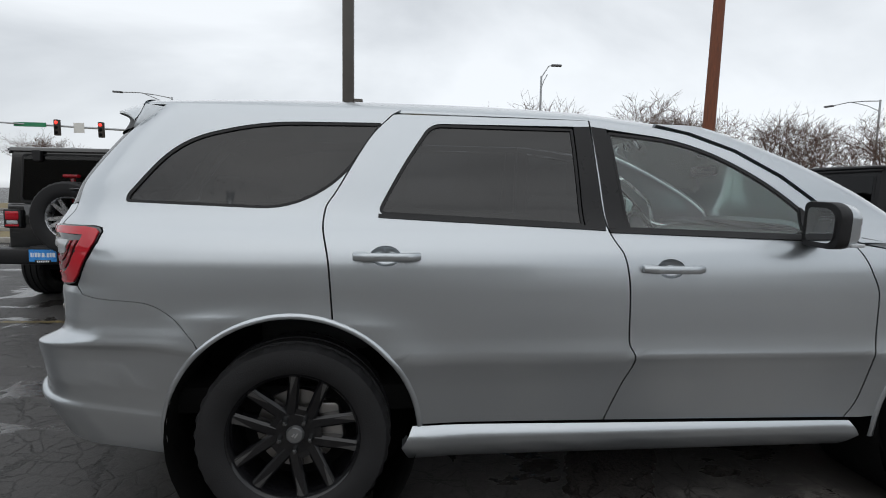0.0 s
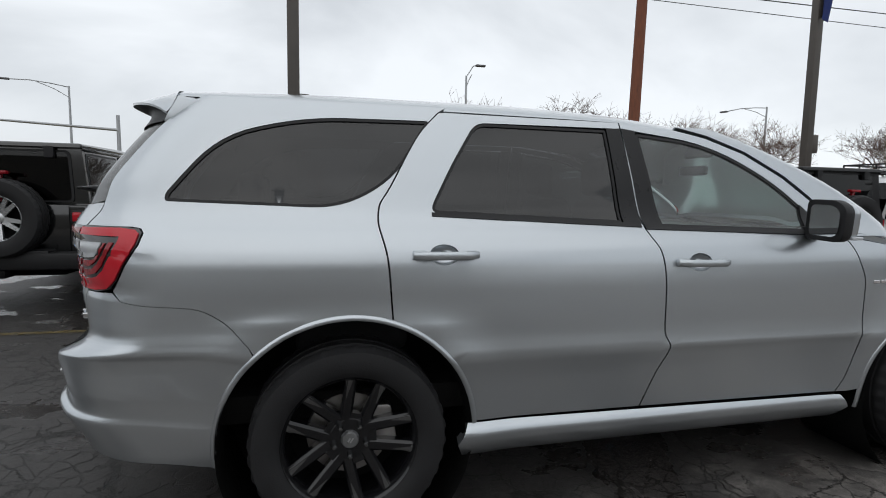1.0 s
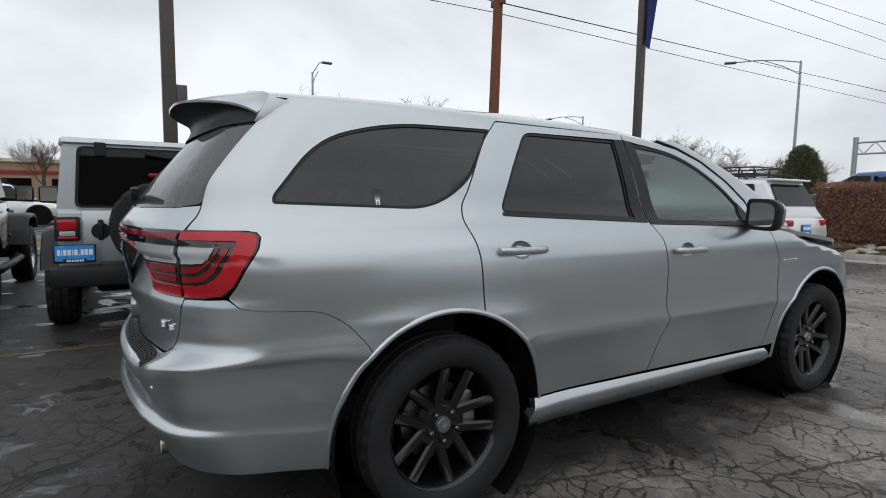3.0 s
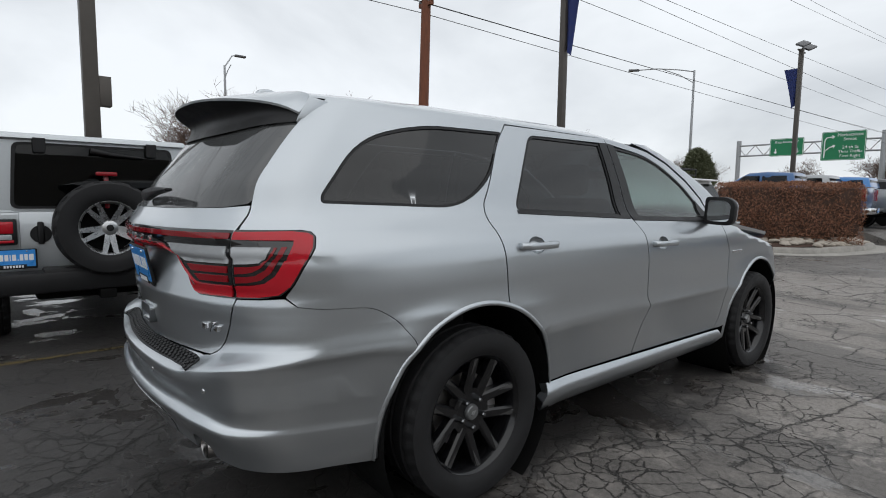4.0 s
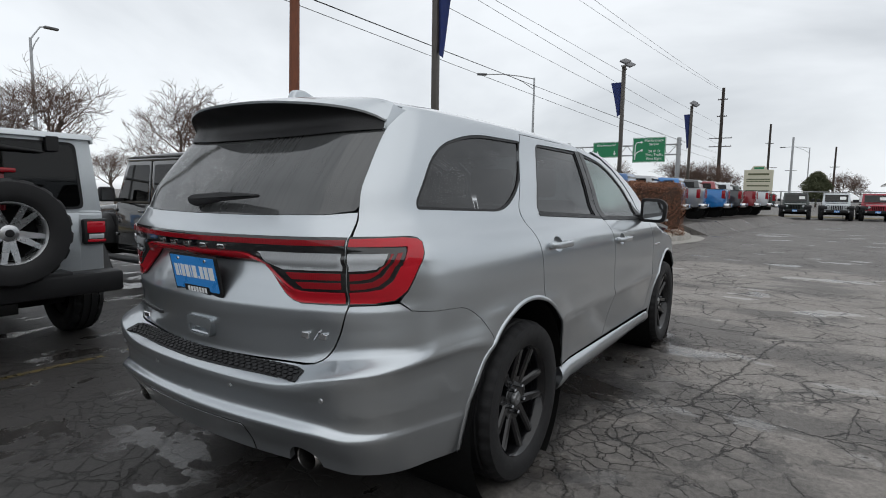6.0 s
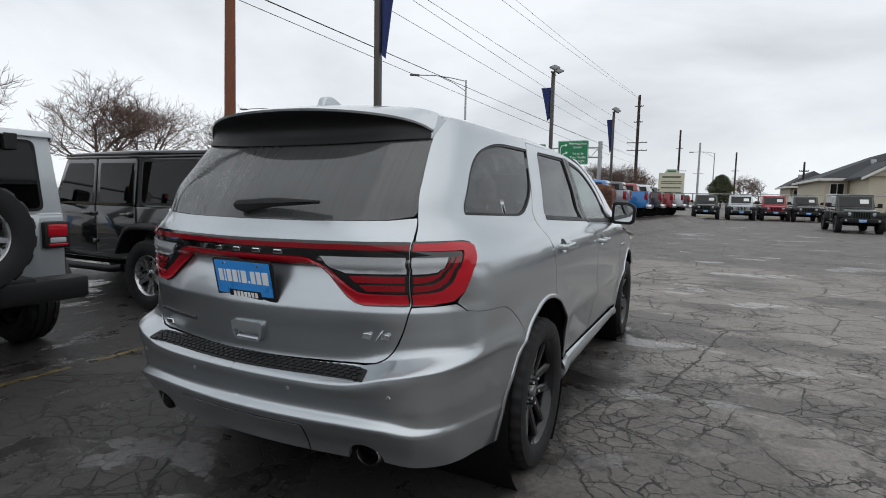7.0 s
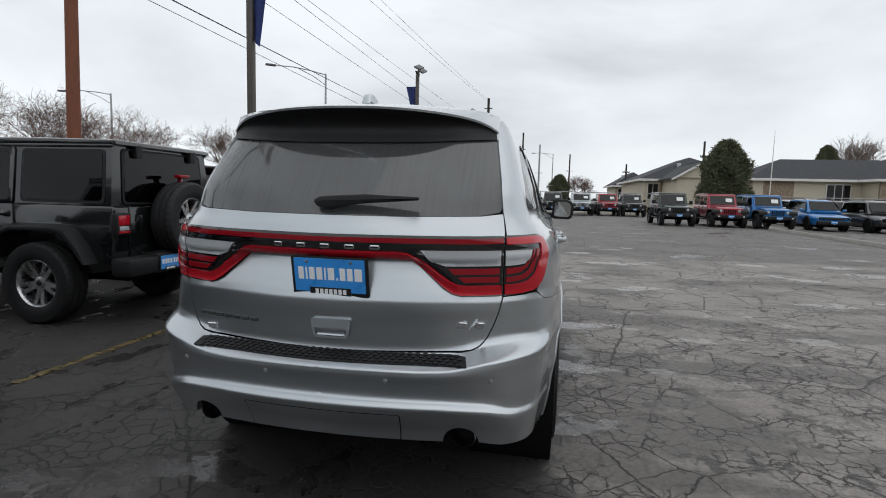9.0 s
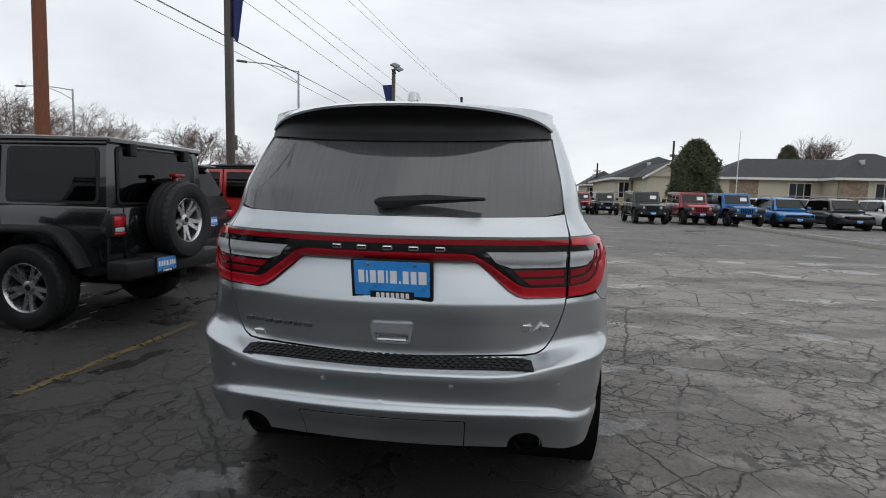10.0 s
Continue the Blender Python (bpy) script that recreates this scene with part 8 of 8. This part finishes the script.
# houses at the end of the lot
def house(name, x0, x1, y0, y1, base, eave, ridge, label, stone=True, windows=()):
    h = empty(name, pose(0, 0, 0), label, "house", "office buildings")
    part("plinth", mesh(*box(x0 - 1, x1 + 1, y0 - 1, y1 + 1, 0.0, base), DRY_GRASS, 0), h, "grassy bank")
    part("wall", mesh(*box(x0, x1, y0, y1, base, eave), CREAM_WALL, 0), h)
    o = 0.6
    my, hip = (y0 + y1) / 2, min((x1 - x0) / 2, (y1 - y0) / 2)
    if (y1 - y0) >= (x1 - x0):
        a, b = ((x0 + x1) / 2, y0 + hip - o), ((x0 + x1) / 2, y1 - hip + o)
    else:
        a, b = (x0 + hip - o, my), (x1 - hip + o, my)
    vs = [(x0 - o, y0 - o, eave), (x1 + o, y0 - o, eave), (x1 + o, y1 + o, eave), (x0 - o, y1 + o, eave), (a[0], a[1], ridge), (b[0], b[1], ridge)]
    fs = [(0, 1, 4), (1, 2, 5, 4), (2, 3, 5), (3, 0, 4, 5), (3, 2, 1, 0)] if (y1 - y0) >= (x1 - x0) else [(0, 1, 5, 4), (1, 2, 5), (2, 3, 4, 5), (3, 0, 4), (3, 2, 1, 0)]
    rf = part("roof", mesh(vs, fs, ROOF_SHINGLE, 0), h, "dark shingle roof")
    for yy in (y0 - o, y1 + o):
        part("fascia", mesh(*box(x0 - o - 0.02, x1 + o, yy - 0.04, yy + 0.04, eave - 0.22, eave + 0.02), WHITE_TRIM, 0), rf)
    part("fascia", mesh(*box(x0 - o - 0.04, x0 - o + 0.04, y0 - o, y1 + o, eave - 0.22, eave + 0.02), WHITE_TRIM, 0), rf)
    part("roof_vent", mesh(*box((x0 + a[0]) / 2 - 0.2, (x0 + a[0]) / 2 + 0.2, my + 1.5, my + 1.9, (eave + ridge) / 2 - 0.1, (eave + ridge) / 2 + 0.55, 0.03), GALVANISED, 30), rf)
    if stone:
        for a0, b0 in stone:
            part("stone_facing", mesh(*box(x0 - 0.06, x0 + 0.1, a0, b0, base, eave - 0.2), STONE_WALL, 0), h, "tan stone facing")
    for yw, ww in windows:
        wn_ = part("window", mesh(*box(x0 - 0.10, x0 + 0.05, yw - ww / 2, yw + ww / 2, base + 0.85, eave - 0.45), WHITE_TRIM, 0), h, "white framed window")
        nn = max(2, round(ww / 0.8))
        for i in range(nn):
            a0 = yw - ww / 2 + 0.08 + i * (ww - 0.08) / nn
            part("pane", mesh(*box(x0 - 0.115, x0 - 0.06, a0, a0 + (ww - 0.08) / nn - 0.08, base + 0.93, eave - 0.53), GLOSS_GLASS, 0), wn_)
    return h


house("office_building", 56.6, 66.0, -70.0, -21.4, 0.7, 3.85, 6.15, "long low cream and stone office with a dark roof", [(-25.2, -22.4), (-64.0, -52.0)], [(-29.2, 2.2), (-48.0, 2.6)])
house("office_wing", 53.6, 63.0, -41.0, -31.2, 0.7, 3.85, 6.6, "stone and cream office wing with a dark hipped roof", [(-33.8, -31.2), (-41.0, -39.0)], [(-35.6, 2.4)])
gabled = house("gabled_house", 61.0, 79.0, -23.4, -11.6, 0.6, 3.75, 6.6, "cream house with a dark hipped roof and a gabled porch", [(-16.2, -13.4), (-23.4, -19.0)], [(-12.6, 1.2), (-17.3, 1.4)])
part("porch_wall", mesh(*box(54.2, 61.5, -17.9, -13.6, 0.6, 3.7), CREAM_WALL, 0), gabled)
part("porch_gable", mesh(*prism([(-18.2, 3.7), (-13.3, 3.7), (-15.7, 5.2)], 53.9, 62.5, 0.0, 1, "yz"), CREAM_WALL, 0), gabled)
for s in (-1, 1):
    part("porch_roof", mesh(*prism([(-15.75 - s * 0.05, 5.36), (-15.75 + s * 2.75, 3.66), (-15.75 + s * 2.75, 3.52), (-15.75 - s * 0.05, 5.22)], 53.6, 63.0, 0.0, 1, "yz"), ROOF_SHINGLE, 0), gabled)
    part("porch_fascia", mesh(*prism([(-15.75 - s * 0.05, 5.30), (-15.75 + s * 2.80, 3.58), (-15.75 + s * 2.80, 3.36), (-15.75 - s * 0.05, 5.06)], 53.5, 53.62, 0.0, 1, "yz"), WHITE_TRIM, 0), gabled, "white fascia board")
house("far_house", 84.0, 96.0, -17.0, -11.4, 0.6, 3.5, 5.7, "far cream house with a dark roof", [(-17.0, -11.4)], [(-12.5, 1.6)])
# low fence before them
fence = empty("rail_fence", pose(48.4, 0, 0), "long grey pipe rail fence at the lot's end", "fence")
for y in np.arange(-70, 12.1, 4.1):
    part("post", mesh(*tube([(0, y, 0), (0, y, 2.0)], 0.05, 8), GALVANISED, 50), fence)
for z in (1.1, 1.95):
    part("rail", mesh(*tube([(0, -70, z), (0, 12, z)], 0.035, 6), GALVANISED, 50), fence)
# far shop beyond the road
shop = empty("far_shop", pose(0, 0, 0), "low tan brick shop far beyond the road", "building")
part("wall", mesh(*box(-40, 2, 78, 100, 0, 4.6), BRICK_FAR, 0), shop)
part("parapet", mesh(*box(-40.3, 2.3, 77.7, 100.3, 4.6, 5.0), SIGN_CREAM, 0), shop)
part("sign_band", mesh(*box(-39, 1, 77.85, 77.95, 3.2, 3.6), RED_DEEP, 0), shop)
for k in range(8):
    part("window", mesh(*box(-37 + k * 4.8, -34.2 + k * 4.8, 77.9, 78.05, 0.6, 2.7), GLOSS_GLASS, 0), shop)
post = thing("bollard_sign", join(box(-0.30, 0.30, -0.06, 0.06, 0.5, 1.75, 0.02), box(-0.05, 0.05, -0.05, 0.05, 0, 0.55)), PLATE_BLUE, "bright blue post sign on the grass", "sign", pose(-3.9, 13.0, 0))
cv = crossover(pose(-6.5, 24.0, 0, 0, 0, 0), "white crossover on the road beyond the grass", WHITE_PAINT, "", 1.6, 4.5)


# trees
def bare_tree(seed, h, spread_=1.0, label="bare winter tree with fine reddish twigs"):
    r = random.Random(seed)
    t = empty("bare_tree", pose(0, 0, 0), label, "tree", "bare trees")
    trunk, limbs = [], []

    def grow(p, d, length, rad, level):
        pts, rr = [p], [rad]
        q, dd = p.copy(), d.copy()
        n = 4 if level < 2 else 3
        for i in range(n):
            dd = (dd + Vector((r.gauss(0, 0.16), r.gauss(0, 0.16), r.gauss(0.05, 0.10)))).normalized()
            q = q + dd * (length / n)
            pts.append(q.copy())
            rr.append(rad * (1 - 0.55 * (i + 1) / n))
        (trunk if level < 2 else limbs).append(tube(pts, rr, 7 if level == 0 else 5 if level < 3 else 3, caps=False))
        if level >= 5:
            return
        kids = (5, 6, 5, 4, 3)[level]
        for k in range(kids):
            f = r.uniform(0.45, 1.0) if level else r.uniform(0.7, 1.0)
            i = min(n - 1, int(f * n))
            base = pts[i].lerp(pts[i + 1], f * n - i) if f < 1 else pts[-1]
            side = Vector((r.gauss(0, 1), r.gauss(0, 1), r.gauss(0.15, 0.5))).normalized()
            nd = (dd * 0.75 + side * (0.85 if level < 2 else 0.75) * spread_).normalized()
            grow(base, nd, length * r.uniform(0.55, 0.80), max(0.0075, rr[i] * 0.52), level + 1)
    grow(Vector((0, 0, 0)), Vector((0, 0, 1)), h * 0.32, h * 0.028, 0)
    part("trunk", mesh(*join(*trunk), BARK, 60), t)
    tagged(part("crown", mesh(*join(*limbs), TWIG, 60), t), kind="stuff")
    return t


trees = [bare_tree(11, 7.5), bare_tree(23, 7.0, 1.2), bare_tree(37, 8.0, 0.42)]
spots = [(8.9, 28.0, 0, 1.3), (5.6, 29.0, 1, 1.2), (15.6, 28.0, 1, 1.45), (18.4, 28.5, 0, 1.3), (23.7, 28.0, 0, 1.25), (26.4, 29.0, 1, 1.25), (32.6, 28.0, 1, 1.4), (40.7, 28.0, 0, 1.3), (47.0, 28.0, 1, 1.25), (-25.6, 40.0, 0, 1.0), (-14.0, 44.0, 1, 0.8), (-5.5, 46.0, 2, 0.8), (17.0, 40.0, 0, 0.8), (-9.0, 40.0, 0, 0.7),
         (83.0, 14.6, 0, 1.3), (82.0, 12.0, 1, 1.3), (78.0, 9.5, 0, 1.2), (88.0, 11.0, 1, 1.3), (96.0, 9.0, 0, 1.1), (74.0, -38.0, 2, 1.6), (118.0, -7.0, 0, 1.2), (124.0, -10.5, 1, 1.2), (132.0, -5.0, 0, 1.1), (56.0, 28.0, 1, 1.2), (66.0, 30.0, 0, 1.2), (90.0, 26.0, 1, 1.5), (108.0, 16.0, 0, 1.3)]
used = set()
for x, y, k, s in spots:
    m = pose(x, y, 0, 0, 0, (x * 37 + y * 91) % 360)
    if k not in used:
        trees[k].matrix_basis = m @ Matrix.Diagonal((s, s, s, 1))
        used.add(k)
    else:
        c = copy_thing(trees[k], m)
        c.scale = (s, s, s)


def pine(m, h, wide, seed, label):
    r = random.Random(seed)
    t = empty("pine_tree", m, label, "tree")
    part("trunk", mesh(*tube([(0, 0, 0), (0, 0, h * 0.9)], [0.18, 0.04], 8), BARK, 50), t)
    vs, fs = [], []
    for _ in range(2600):
        z = h * (0.18 + 0.82 * r.random() ** 0.9)
        f = (z / h - 0.15) / 0.85
        rad = wide * (math.sin(math.pi * min(1, 0.22 + f * 0.78)) ** 0.55) * (0.92 + 0.08 * math.sin(z * 3.1 + seed))
        a = r.uniform(0, 2 * math.pi)
        rad *= (0.60 + 0.45 * r.random() ** 0.6) * (0.82 + 0.16 * math.sin(3 * a + seed) + 0.16 * math.sin(5 * a + 2.3 * z + seed))
        c = Vector((rad * math.cos(a), rad * math.sin(a), z))
        for _ in range(14):
            d = Vector((r.gauss(0, 1) + math.cos(a), r.gauss(0, 1) + math.sin(a), r.gauss(0.5, 1))).normalized() * r.uniform(0.16, 0.34)
            n = Vector((r.gauss(0, 1), r.gauss(0, 1), r.gauss(0, 1))).normalized() * 0.05
            p = c + Vector((r.gauss(0, 0.10), r.gauss(0, 0.10), r.gauss(0, 0.10)))
            k = len(vs)
            vs += [tuple(p - n), tuple(p + n), tuple(p + d)]
            fs.append((k, k + 1, k + 2))
    tagged(part("crown", mesh(vs, fs, NEEDLE, 0), t), kind="stuff")
    return t


pine(pose(40.6, -13.9, 0), 5.8, 1.85, 2, "dense dark green pine tree before the office")
pine(pose(39.2, 16.55, 0), 4.9, 1.35, 5, "dark green pine tree beyond the road")
pine(pose(92.0, -44.0, 0), 10.5, 2.6, 7, "far dark green pine tree behind the roof")
pine(pose(112.0, -3.5, 0), 6.0, 2.4, 9, "far dark green pine tree")

# plain walls added behind the camera's way, unseen, to darken the silver car's reflections
back_wall = empty("showroom", pose(0, 0, 0), "plain grey showroom building across the lane", "building")
part("wall", mesh(*box(-26, 6, -34.0, -19.0, 0.0, 5.2), CONCRETE, 0), back_wall)
part("wall", mesh(*box(-60, -30, -40.0, 6.0, 0.0, 4.5), CONCRETE, 0), back_wall)
